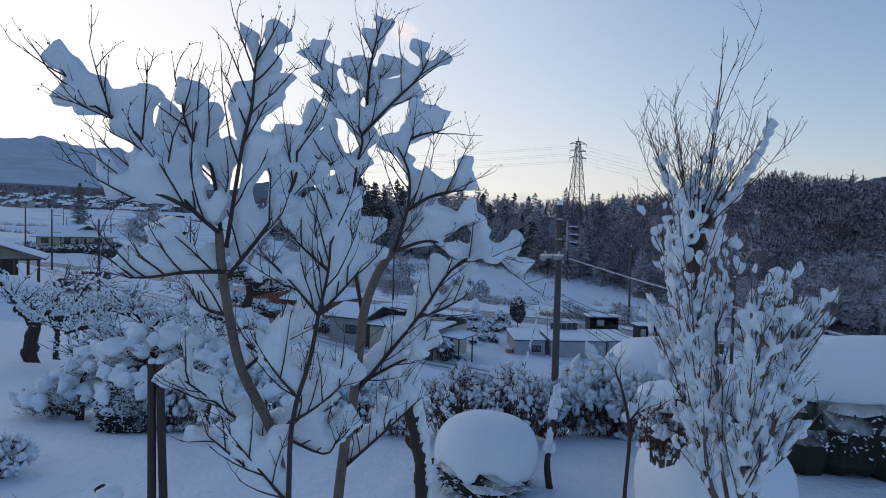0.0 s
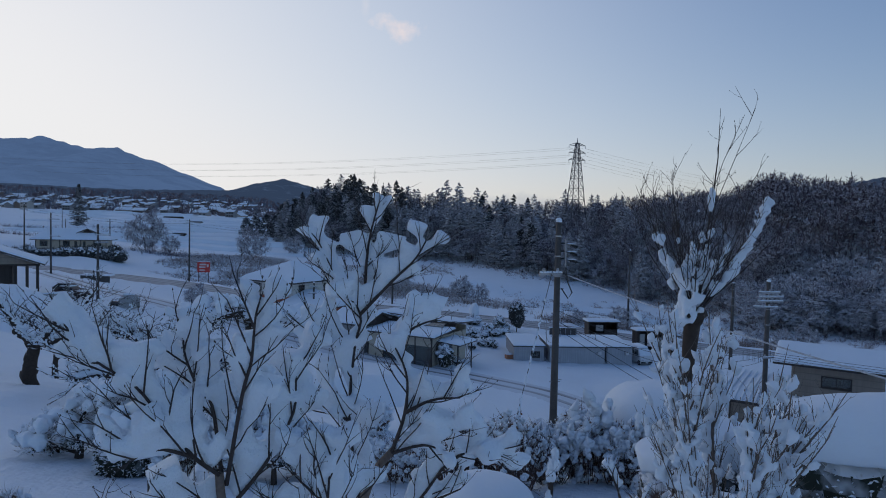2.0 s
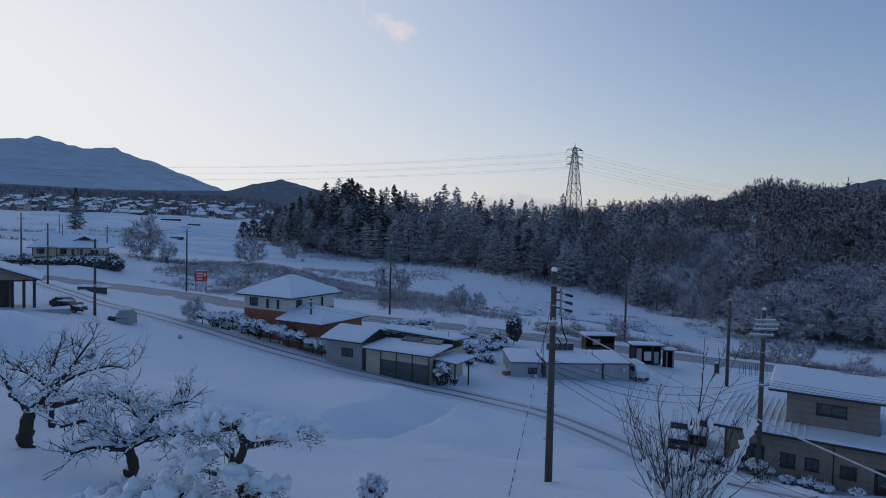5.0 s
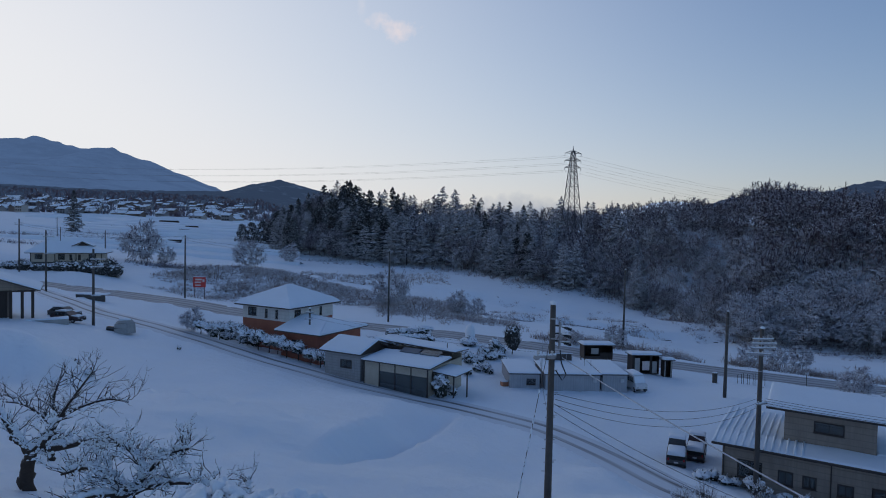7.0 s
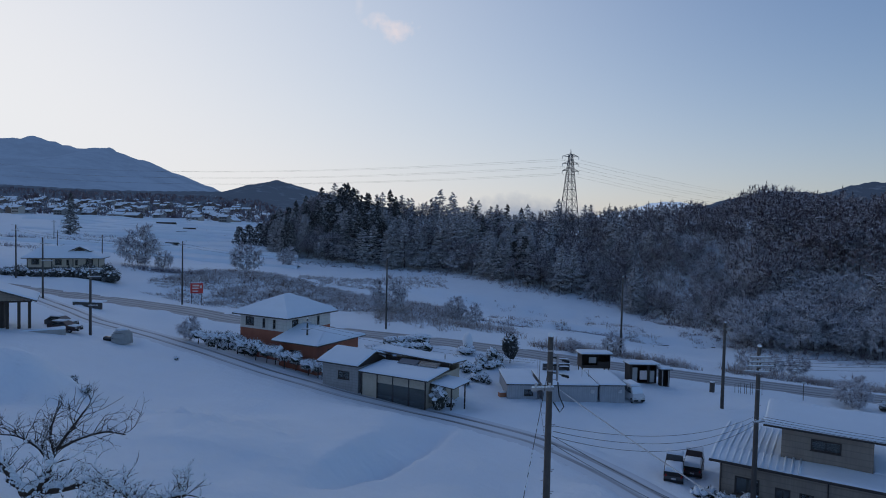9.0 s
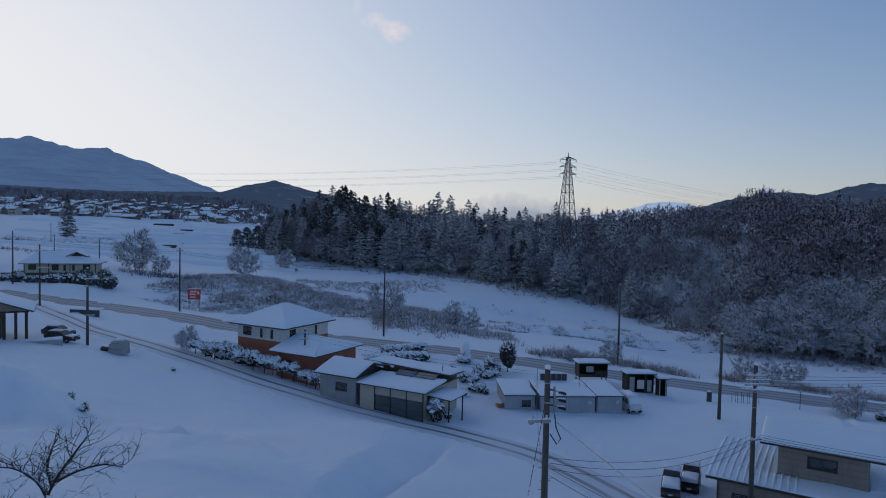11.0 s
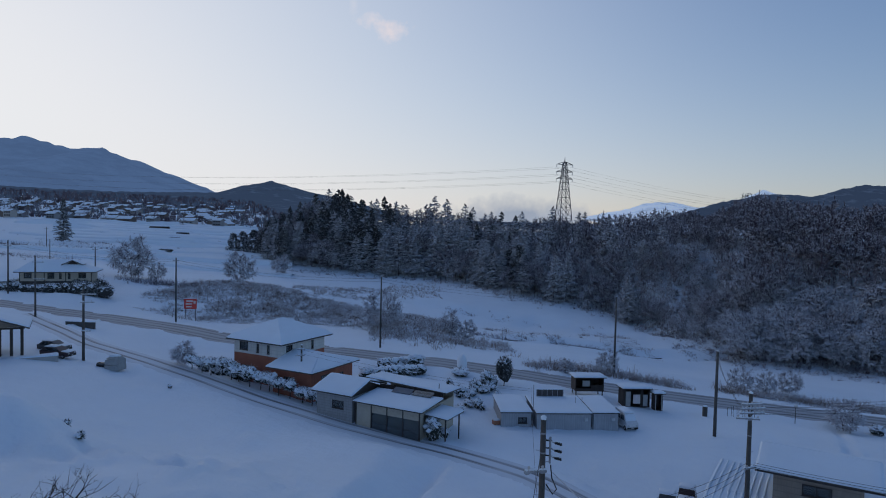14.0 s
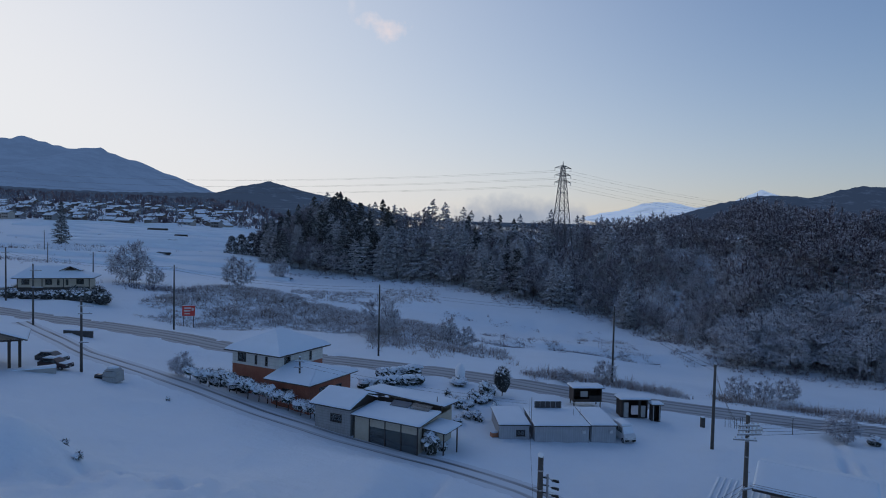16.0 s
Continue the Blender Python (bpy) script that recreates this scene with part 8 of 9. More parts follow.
limb_tree("fruit_tree", pose(-0.5, 2.05, 13.4), TREE_C, 0.011, "thin dark sapling with snow in its forks", rng, 0.07, 1.0, bark=TWIG, r_limb=0.5)

# vase-shaped shrub with snow between many thin shoots
t = thing("garden_shrub", pose(1.86, 3.95, 13.4), "vase-shaped leafless shrub with snow lodged between thin shoots", "shrub")
wood, fine, white = Geo(), Geo(), Geo()
stems = []
for k in range(7):
    a = k * 0.9 + rng.uniform(-0.2, 0.2)
    top = Vector((math.cos(a) * 0.36 - 0.04, math.sin(a) * 0.3, 2.12 + rng.uniform(-0.2, 0.15) - 0.15 * math.cos(a)))
    line = rounded_line([(math.cos(a) * 0.03, math.sin(a) * 0.03, -0.1), (math.cos(a) * 0.07, math.sin(a) * 0.07, 0.75), (top.x * 0.55, top.y * 0.55, 1.15), tuple(top)])
    wood.tube(line, [0.02 - 0.012 * i / (len(line) - 1) for i in range(len(line))], 7)
    stems.append(line)
for k in range(230):
    line = rng.choice(stems)
    f = (0.42 + 0.58 * rng.random() ** 0.6) * (len(line) - 1.01)
    p = line[int(f)].lerp(line[int(f) + 1], f - int(f))
    out_ = Vector((p.x, p.y, 0))
    d = (out_.normalized() * rng.uniform(0.05, 0.6) + Vector((rng.gauss(0, 0.2), rng.gauss(0, 0.2), 0.95))).normalized()
    ln = rng.uniform(0.3, 0.72)
    pts = [p]
    for i in range(4):
        d = (d + Vector((rng.gauss(0, 0.08), rng.gauss(0, 0.08), 0.1))).normalized()
        pts.append(pts[-1] + d * ln / 4)
    fine.tube(pts, [0.0055, 0.005, 0.004, 0.003, 0.0015], 4, False)
    for i in range(4):
        q = pts[rng.randint(1, 3)]
        twig(fine, q, (d + Vector((rng.gauss(0, 0.5), rng.gauss(0, 0.5), 0.2))).normalized(), rng.uniform(0.1, 0.22), 0.0022, rng, 1, 0.15)
    for i in range(rng.randint(6, 9)):
        f = rng.uniform(0.0, 0.9) * 3.9
        q = pts[int(f)].lerp(pts[int(f) + 1], f - int(f))
        wedge(white, q + Vector((rng.gauss(0, 0.02), rng.gauss(0.015, 0.02), 0)), d + Vector((rng.gauss(0, 0.25), rng.gauss(0, 0.25), 0.1)), rng.uniform(0.045, 0.09), rng.uniform(0.026, 0.056), rng.uniform(0.013, 0.021), rng)
part("stem_group", wood, BARK_PALE, t, "", True)
part("shoot_growth", fine, BARK_PALE, t, kind="stuff")
snow_mass(white, 0.0125, t, label="snow lodged between the shoots", smooth_by=3)

# pollarded tree behind it
t = thing("pollarded_tree", pose(2.12, 5.45, gz(2.12, 5.45) - 0.1) @ Matrix.Scale(0.79, 4), "pollarded tree, knobby dark head and long thin upright shoots", "tree")
head = (15.95 - gz(2.12, 5.45) + 0.1) / 0.79
g = Geo()
g.tube(rounded_line([(-0.1, 0, -0.2), (-0.08, 0, head * 0.4), (-0.02, 0, head * 0.8), (0.03, 0, head + 0.05)]), [0.07, 0.066, 0.062, 0.06, 0.056, 0.054, 0.054, 0.056, 0.062, 0.07, 0.08, 0.085, 0.06][:13], 10)
g.blob((0.03, 0, head - 0.02), (0.14, 0.13, 0.12), rng, 0.35, 8, 12)
part("trunk", g, BARK, t, "", True)
fine, white = Geo(), Geo()
for k in range(38):
    a = rng.uniform(0, 6.28)
    up = rng.uniform(0.35, 1.3)
    d = Vector((math.cos(a) * 0.55, math.sin(a) * 0.55, up)).normalized()
    p = Vector((0.03, 0, head)) + d * 0.12
    ln = rng.uniform(0.6, 1.5) if k > 2 else 2.1
    if k <= 2:
        d = Vector((0.05 + 0.05 * k, 0.02, 1)).normalized()
    pts = [p]
    for i in range(4):
        d = (d + Vector((rng.gauss(0, 0.1), rng.gauss(0, 0.1), 0.16))).normalized()
        pts.append(pts[-1] + d * ln / 4)
    fine.tube(pts, [0.0075, 0.006, 0.0046, 0.0034, 0.0016] if k else [0.016, 0.013, 0.01, 0.006, 0.002], 5, False)
    for i in range(9):
        f = rng.uniform(0.5, 3.9)
        q = pts[int(f)].lerp(pts[int(f) + 1], f - int(f))
        twig(fine, q, (d + Vector((rng.gauss(0, 0.6), rng.gauss(0, 0.6), 0.1))).normalized(), rng.uniform(0.12, 0.4), 0.0035, rng, 1, 0.15)
        if rng.random() < 0.3 and f < 2.2:
            r = rng.uniform(0.018, 0.04)
            wedge(white, q, d, r * rng.uniform(3, 6), r * rng.uniform(2, 3.4), r * 0.8, rng)
limb = rounded_line([(0.05, 0, head), (0.35, 0.0, head + 0.35), (0.62, 0.05, head + 0.75), (0.82, 0.1, head + 1.15)])
fine.tube(limb, [0.03 - 0.022 * i / (len(limb) - 1) for i in range(len(limb))], 6)
for p in limb[2:]:
    wedge(white, p, Vector((0.3, 0, 1)), rng.uniform(0.08, 0.15), 0.12, 0.035, rng)
    twig(fine, p, Vector((rng.gauss(0, 0.4), rng.gauss(0, 0.4), 1)).normalized(), 0.3, 0.004, rng, 2)
part("shoot_growth", fine, TWIG, t, kind="stuff")
for k in range(26):
    u = rng.random()
    wedge(white, Vector((rng.gauss(-0.1 + 0.1 * u, 0.07), rng.gauss(-0.05, 0.06), head - 0.15 + 0.75 * u)), Vector((rng.gauss(0, 0.3), rng.gauss(0, 0.3), 1)), rng.uniform(0.1, 0.2), rng.uniform(0.07, 0.13), rng.uniform(0.025, 0.05), rng)
snow_mass(white, 0.016, t, label="tufts of snow between the shoots", smooth_by=3)


def clipped_bush(x, y, rx, ry, body, cap, label, name="clipped_bush", turn=0.0, seed=0, base=None, drop=0.45, frill=1.0):
    """A clipped evergreen with dense dark leaves below a thick cap of snow."""
    rnd = random.Random(seed)
    z = gz(x, y) - 0.05 if base is None else base
    t = thing(name, pose(x, y, z, 0, 0, turn), label, "bush")
    leaf, white = Geo(), Geo()
    if rx > 1.2:
        for k in range(7):
            leaf.blob(((k - 3) / 3 * rx * 0.72, 0, body * 0.45), (rx * 0.25, ry * 0.92 * math.sqrt(1 - ((k - 3) / 4.2) ** 2), body * 0.62), rnd, 0.18, 9, 12)
    else:
        leaf.blob((0, 0, body * 0.5), (rx * 0.88, ry * 0.88, body * 0.55), rnd, 0.12, 10, 16)
    for _ in range(int(900 * frill * (rx + ry) * body)):
        a = rnd.uniform(0, 6.283)
        zz_ = rnd.uniform(0.02, body * 1.0)
        k = math.sqrt(max(0.05, 1 - ((zz_ - body * 0.5) / (body * 0.62)) ** 2))
        p = Vector((rx * 0.9 * k * math.cos(a), ry * 0.9 * k * math.sin(a), zz_))
        d = Vector((math.cos(a), math.sin(a), rnd.uniform(-0.3, 0.8)))
        d = (d + Vector((rnd.gauss(0, 0.5), rnd.gauss(0, 0.5), rnd.gauss(0, 0.4)))).normalized()
        s_ = d.orthogonal().normalized() * 0.012
        q = p + d * rnd.uniform(0.04, 0.1)
        mid = p.lerp(q, 0.5)
        leaf.add([tuple(p), tuple(mid + s_), tuple(q), tuple(mid - s_ + Vector((0, 0, 0.004)))], [(0, 1, 2), (0, 2, 3)])
    part("foliage", leaf, NEEDLES_SNOWY, t, kind="stuff")
    if not cap:
        return t
    # the snow cap hangs over the edge in an uneven fringe
    segs, rings = 72, 16
    vs, fs = [(0, 0, body + cap)], []
    for i in range(1, rings + 1):
        f = i / rings
        for k in range(segs):
            a = 6.28318 * k / segs
            n_ = noise.noise(Vector((math.cos(a) * 2.2 + seed, math.sin(a) * 2.2, 0.5 + seed)))
            n2 = noise.noise(Vector((math.cos(a) * 9 + seed, math.sin(a) * 9, 1.5)))
            rr = math.sin(min(f * 1.25, 1.0) * math.pi / 2) ** 0.8 * (1 + 0.06 * n_)
            zz_ = body + cap * (math.cos(min(1.0, f * 1.25) * math.pi / 2) ** 0.75)
            if f > 0.8:
                zz_ -= (f - 0.8) / 0.2 * (drop * body * (0.75 + 0.9 * n_ + 0.5 * n2))
                rr *= 1 - 0.05 * (f - 0.8) / 0.2
            wob = 0.02 * noise.noise(Vector((rr * math.cos(a) * 4 * rx, rr * math.sin(a) * 4 * ry, seed)))
            vs.append((rx * 1.04 * rr * math.cos(a), ry * 1.04 * rr * math.sin(a), zz_ + wob))
    for k in range(segs):
        fs.append((0, 1 + k, 1 + (k + 1) % segs))
    for i in range(rings - 1):
        for k in range(segs):
            a, b = 1 + i * segs + k, 1 + i * segs + (k + 1) % segs
            fs.append((a, a + segs, b + segs, b))
    white.add(vs, fs)
    ob = part("snow_cover", white, SNOW, t, "thick rounded cap of snow", True)
    sol = ob.modifiers.new("depth", "SOLIDIFY")
    sol.thickness, sol.offset = 0.05, -1
    return t


clipped_bush(0.5, 6.75, 0.53, 0.5, 0.42, 0.42, "round clipped evergreen under a thick dome of snow", seed=1, base=13.15, drop=0.3)
clipped_bush(2.5, 5.75, 0.66, 0.62, 0.3, 0.58, "broad low bush buried under a smooth mound of snow", seed=2, base=13.35, drop=1.2, frill=0.3)
clipped_bush(3.25, 9.6, 0.75, 0.7, 0.95, 0.65, "dark evergreen bush beneath a high cap of snow", seed=3, base=12.75)
clipped_bush(3.75, 8.9, 0.6, 0.6, 1.0, 0.28, "dark evergreen bush with snow on top", seed=4, base=12.75)
clipped_bush(5.4, 7.1, 1.75, 0.62, 0.9, 0.6, "long dark evergreen hedge under a thick blanket of snow", seed=5, base=13.35, turn=-7, drop=0.12)
clipped_bush(8.7, 7.2, 1.4, 0.62, 1.5, 0.55, "dark evergreen hedge under a thick blanket of snow", seed=6, base=12.5, turn=-8, drop=0.12)
clipped_bush(2.72, 7.25, 0.45, 0.42, 1.0, 0.12, "dark pointed evergreen bush half bare of snow", seed=9, base=13.1, drop=0.15)


def snowy_thicket(x, y, r, hgt, label, seed, leaves=0.5, stems=60, name="garden_shrub", snow=0.09, base=None):
    """A twiggy shrub with withered leaves and snow resting in its top."""
    rnd = random.Random(seed)
    z = gz(x, y) - 0.05 if base is None else base
    t = thing(name, pose(x, y, z), label, "shrub")
    fine, leaf, white = Geo(), Geo(), Geo()
    for k in range(stems):
        a, q = rnd.uniform(0, 6.28), r * math.sqrt(rnd.random())
        b = Vector((q * 0.45 * math.cos(a), q * 0.45 * math.sin(a), 0))
        e = Vector((q * 1.0 * math.cos(a), q * math.sin(a), hgt * rnd.uniform(0.7, 1.0) * (1 - 0.35 * (q / r) ** 2)))
        mid = b.lerp(e, 0.5) + Vector((rnd.gauss(0, 0.03), rnd.gauss(0, 0.03), 0.04))
        fine.tube([b, mid, e], [0.008, 0.006, 0.002], 4, False)
        for _ in range(9):
            p = mid.lerp(e, rnd.uniform(-0.6, 0.98))
            fine.spike(p, p + Vector((rnd.gauss(0, 0.6), rnd.gauss(0, 0.6), 0.7)).normalized() * rnd.uniform(0.08, 0.24), 0.0035)
            fine.spike(p, p + Vector((rnd.gauss(0, 0.6), rnd.gauss(0, 0.6), 0.5)).normalized() * rnd.uniform(0.06, 0.15), 0.003)
            if rnd.random() < leaves:
                d = Vector((rnd.gauss(0, 1), rnd.gauss(0, 1), rnd.gauss(-0.2, 0.6))).normalized()
                s_ = d.orthogonal().normalized() * 0.014
                leaf.add([tuple(p), tuple(p + d * 0.025 + s_), tuple(p + d * 0.06), tuple(p + d * 0.025 - s_ + Vector((0, 0, 0.006)))], [(0, 1, 2), (0, 2, 3)])
        for _ in range(5):
            f = rnd.uniform(0.2, 1.0)
            p = mid.lerp(e, f) if f > 0.4 else b.lerp(mid, f * 2)
            k_ = snow * rnd.uniform(0.35, 0.9) * (0.6 + 0.6 * f)
            q = Vector((p.x + rnd.gauss(0, 0.03), p.y + rnd.gauss(0, 0.03), p.z - k_ * 0.5))
            wedge(white, q, e - b + Vector((rnd.gauss(0, 0.3), rnd.gauss(0, 0.3), rnd.gauss(0, 0.2))), k_ * rnd.uniform(0.9, 1.6), k_ * rnd.uniform(0.6, 1.1), k_ * rnd.uniform(0.2, 0.4), rnd)
    part("stem_growth", fine, RED_TWIG if leaves > 0.6 else TWIG, t, kind="stuff")
    if leaf.f:
        part("leaves", leaf, DRY_LEAF, t, "withered brown leaves", kind="stuff")
    part("snow_cover", white, SNOW, t, "clumps of snow", True, "stuff")
    return t


RED_TWIG = plain("reddish_twig", (0.07, 0.045, 0.04), (0.13, 0.085, 0.075), 0.8, 8, 60, 0.001)
DRY_LEAF = plain("withered_leaf", (0.09, 0.045, 0.03), (0.16, 0.085, 0.055), 0.7, 20, 90, 0.001)
for i, (x, y, r, hh_, lab, lv, n_, sn, b) in enumerate((
        (0.25, 8.6, 0.55, 1.15, "reddish twiggy shrub with withered leaves and snow", 0.9, 90, 0.075, 13.05), (0.95, 8.5, 0.6, 1.2, "reddish twiggy shrub with withered leaves and snow", 0.9, 100, 0.08, 13.0),
        (1.55, 9.0, 0.45, 1.0, "twiggy shrub with clumps of snow", 0.5, 60, 0.1, 12.95), (2.2, 9.1, 0.6, 1.35, "leafy shrub bowed under heavy snow", 0.9, 80, 0.16, 12.9), (2.75, 8.7, 0.5, 1.15, "leafy shrub bowed under heavy snow", 0.8, 60, 0.14, 12.95),
        (-0.5, 9.2, 0.5, 0.75, "low shrub with withered leaves under snow", 0.7, 50, 0.1, 12.9), (-1.2, 9.8, 0.6, 0.8, "low shrub with withered leaves under snow", 0.6, 60, 0.11, 12.75), (1.66, 4.7, 0.2, 0.5, "small leafy shrub tuft with snow", 0.9, 30, 0.07, 14.25),
        (-1.6, 16.7, 0.36, 0.9, "small round shrub with clumps of snow on the slope", 0.7, 80, 0.13, None), (-6.9, 11.6, 0.7, 0.8, "low snow-covered shrub beside the old tree", 0.3, 60, 0.14, None), (-5.2, 7.2, 0.55, 0.45, "low snow-covered tuft at the slope's edge", 0.3, 50, 0.1, None),
        (-5.7, 11.9, 0.8, 1.6, "dense evergreen shrub buried under snow", 0.8, 80, 0.17, None), (-3.0, 9.4, 0.6, 1.25, "dense evergreen shrub buried under snow", 0.8, 70, 0.16, None), (-1.9, 9.7, 0.55, 0.95, "dense evergreen shrub buried under snow", 0.8, 60, 0.15, None), (-4.1, 9.9, 0.5, 0.85, "twiggy shrub with clumps of snow", 0.7, 60, 0.13, None), (3.6, 11.2, 0.7, 1.1, "twiggy shrub with snow at the garden's edge", 0.4, 70, 0.1, None), (5.0, 12.2, 0.8, 1.2, "twiggy shrub with snow at the garden's edge", 0.4, 70, 0.1, None), (2.2, 11.6, 0.7, 0.9, "twiggy shrub with snow at the garden's edge", 0.4, 70, 0.1, None))):
    snowy_thicket(x, y, r, hh_, lab, 100 + i, lv, n_, snow=sn, base=b)


def old_tree(x, y, limbs, r0, label, seed, snow=0.1, twig_len=(0.4, 1.0), twig_r=0.015, name="fruit_tree", dense=1.0, voxel=0.035, sub=3, heavy=0.42):
    """An old gnarled tree: thick trunk, crooked limbs, many twigs, snow along every limb."""
    rnd = random.Random(seed)
    t = thing(name, pose(x, y, gz(x, y) - 0.15), label, "tree")
    wood, fine, white = Geo(), Geo(), Geo()

    def shoot(a, d, ln, r, level):
        pts = [a]
        for k in range(4):
            d = (d + Vector((rnd.gauss(0, 0.22), rnd.gauss(0, 0.22), rnd.gauss(0.03, 0.16)))).normalized()
            pts.append(pts[-1] + d * ln / 4)
        fine.tube(pts, [r * 1.2, r, r * 0.8, r * 0.6, r * 0.3], 4, False)
        for k in range(4):
            q = pts[k].lerp(pts[k + 1], rnd.random())
            if rnd.random() < heavy:
                w = snow * rnd.uniform(0.14, 0.3)
                e_ = (pts[k + 1] - pts[k]) * 0.5
                white.tube([q - e_ + Vector((0, 0, w * 0.4)), q + Vector((0, 0, w * 0.9)), q + e_ + Vector((0, 0, w * 0.4))], [w * 0.4, w * rnd.uniform(0.8, 1.2), w * 0.3], 5)
        if level > 0:
            for k in range(sub):
                j = rnd.randint(0, 3)
                q = pts[j].lerp(pts[j + 1], rnd.random())
                shoot(q, (d + Vector((rnd.gauss(0, 0.75), rnd.gauss(0, 0.75), rnd.gauss(0.12, 0.45)))).normalized(), ln * rnd.uniform(0.4, 0.7), r * 0.6, level - 1)

    for i, limb in enumerate(limbs):
        line = rounded_line(limb)
        n_ = len(line)
        ra, rb = (r0, r0 * 0.75) if i == 0 else (r0 * 0.58, r0 * 0.24)
        wood.tube(line, [(ra + (rb - ra) * k / (n_ - 1)) * rnd.uniform(0.82, 1.18) * (1.25 if i == 0 and k == 0 else 1.0) for k in range(n_)], 9)
        for k in range(1, n_ - 1):
            if rnd.random() < 0.5:
                w_ = (ra + (rb - ra) * k / (n_ - 1))
                wood.blob(tuple(line[k] + Vector((rnd.gauss(0, 0.3), rnd.gauss(0, 0.3), 0)) * w_), (w_ * 1.05, w_ * 1.05, w_ * 1.3), rnd, 0.35, 6, 8)
        for k in range(n_ - 1):
            p, d = line[k], (line[k + 1] - line[k]).normalized()
            if i:
                for _ in range(max(1, round(1.4 * dense))):
                    if rnd.random() < 0.8:
                        q = p.lerp(line[k + 1], rnd.random())
                        shoot(q, (d * 0.4 + Vector((rnd.gauss(0, 0.6), rnd.gauss(0, 0.6), rnd.gauss(0.4, 0.5)))).normalized(), rnd.uniform(*twig_len), twig_r, 2 if rnd.random() < 0.5 else 1)
                for u in (0.0, 0.5):
                    q = p.lerp(line[k + 1], u)
                    w = snow * rnd.uniform(0.5, 0.9)
                    white.blob((q.x, q.y, q.z + ra * 0.75 + w * 0.4), (w * 1.2, w * 0.9, w * 0.7), rnd, 0.25, 6, 9)
    part("trunk", wood, BARK, t, "", True)
    part("twig_growth", fine, TWIG, t, kind="stuff")
    part("snow_cover", white, SNOW, t, "snow along every limb", True, "stuff")
    return t


old_tree(-12.3, 19.3, [[(0, 0, 0), (-0.1, 0, 0.6), (0.05, 0, 1.3)], [(0.05, 0, 1.3), (-0.5, 0.1, 1.8), (-0.9, 0.1, 2.4), (-1.6, 0.2, 2.9)], [(0.05, 0, 1.3), (0.5, -0.1, 1.7), (0.75, 0, 2.3)], [(0.3, 0, 1.5), (1.2, -0.2, 1.6), (2.2, -0.3, 1.9), (3.0, -0.2, 1.7)]], 0.21, "old gnarled fruit tree, cut limbs and snow", 201, 0.15, dense=1.6, heavy=0.45)
old_tree(-8.3, 17.3, [[(0, 0, 0), (0.1, 0, 0.5), (-0.05, 0, 1.0)], [(-0.05, 0, 1.0), (-0.6, 0.1, 1.45), (-1.3, 0.2, 1.6), (-2.0, 0.2, 1.4)], [(-0.05, 0, 1.0), (0.3, 0.1, 1.5), (0.0, 0.2, 2.0), (-0.6, 0.3, 2.4)], [(0.0, 0, 1.0), (0.8, -0.1, 1.3), (1.7, -0.2, 1.4), (2.5, -0.3, 1.3)], [(0.3, 0.1, 1.5), (0.9, 0.2, 2.0), (1.5, 0.2, 2.2)], [(0, 0, 0.9), (-0.7, -0.4, 1.1), (-1.2, -0.7, 1.0)]], 0.15, "gnarled fruit tree with snow-laden crooked limbs", 202, 0.13, dense=2.6, heavy=0.5)
old_tree(-5.6, 17.6, [[(0, 0, 0), (0.05, 0, 0.5), (0.0, 0, 0.9)], [(0, 0, 0.9), (-0.3, 0.1, 1.2), (-0.5, 0.1, 1.5)], [(0, 0, 0.9), (0.35, 0, 1.2), (0.45, 0.1, 1.7)], [(0, 0, 0.8), (0.1, -0.3, 1.2), (0.15, -0.4, 1.5)]], 0.13, "low pruned fruit tree with upright shoots", 203, 0.09, (0.3, 0.8))
old_tree(-15.1, 25.0, [[(0, 0, 0), (0.05, 0, 0.8), (0.1, 0, 1.3)], [(0.1, 0, 1.3), (-0.4, 0.1, 1.9), (-1.2, 0.2, 2.3), (-2.0, 0.2, 2.4)], [(0.1, 0, 1.3), (0.5, 0, 2.1), (1.1, 0.1, 3.0), (1.6, 0.1, 3.7)], [(0.4, 0, 1.9), (1.2, 0.1, 2.3), (2.2, 0.1, 2.6), (3.0, 0.1, 2.5)], [(0.3, 0, 1.7), (0.0, 0.2, 2.5), (0.2, 0.3, 3.3)]], 0.11, "spreading leafless tree with thin dark branches", 204, 0.05, (0.6, 1.4), 0.016, "bare_tree", 1.6, heavy=0.3)


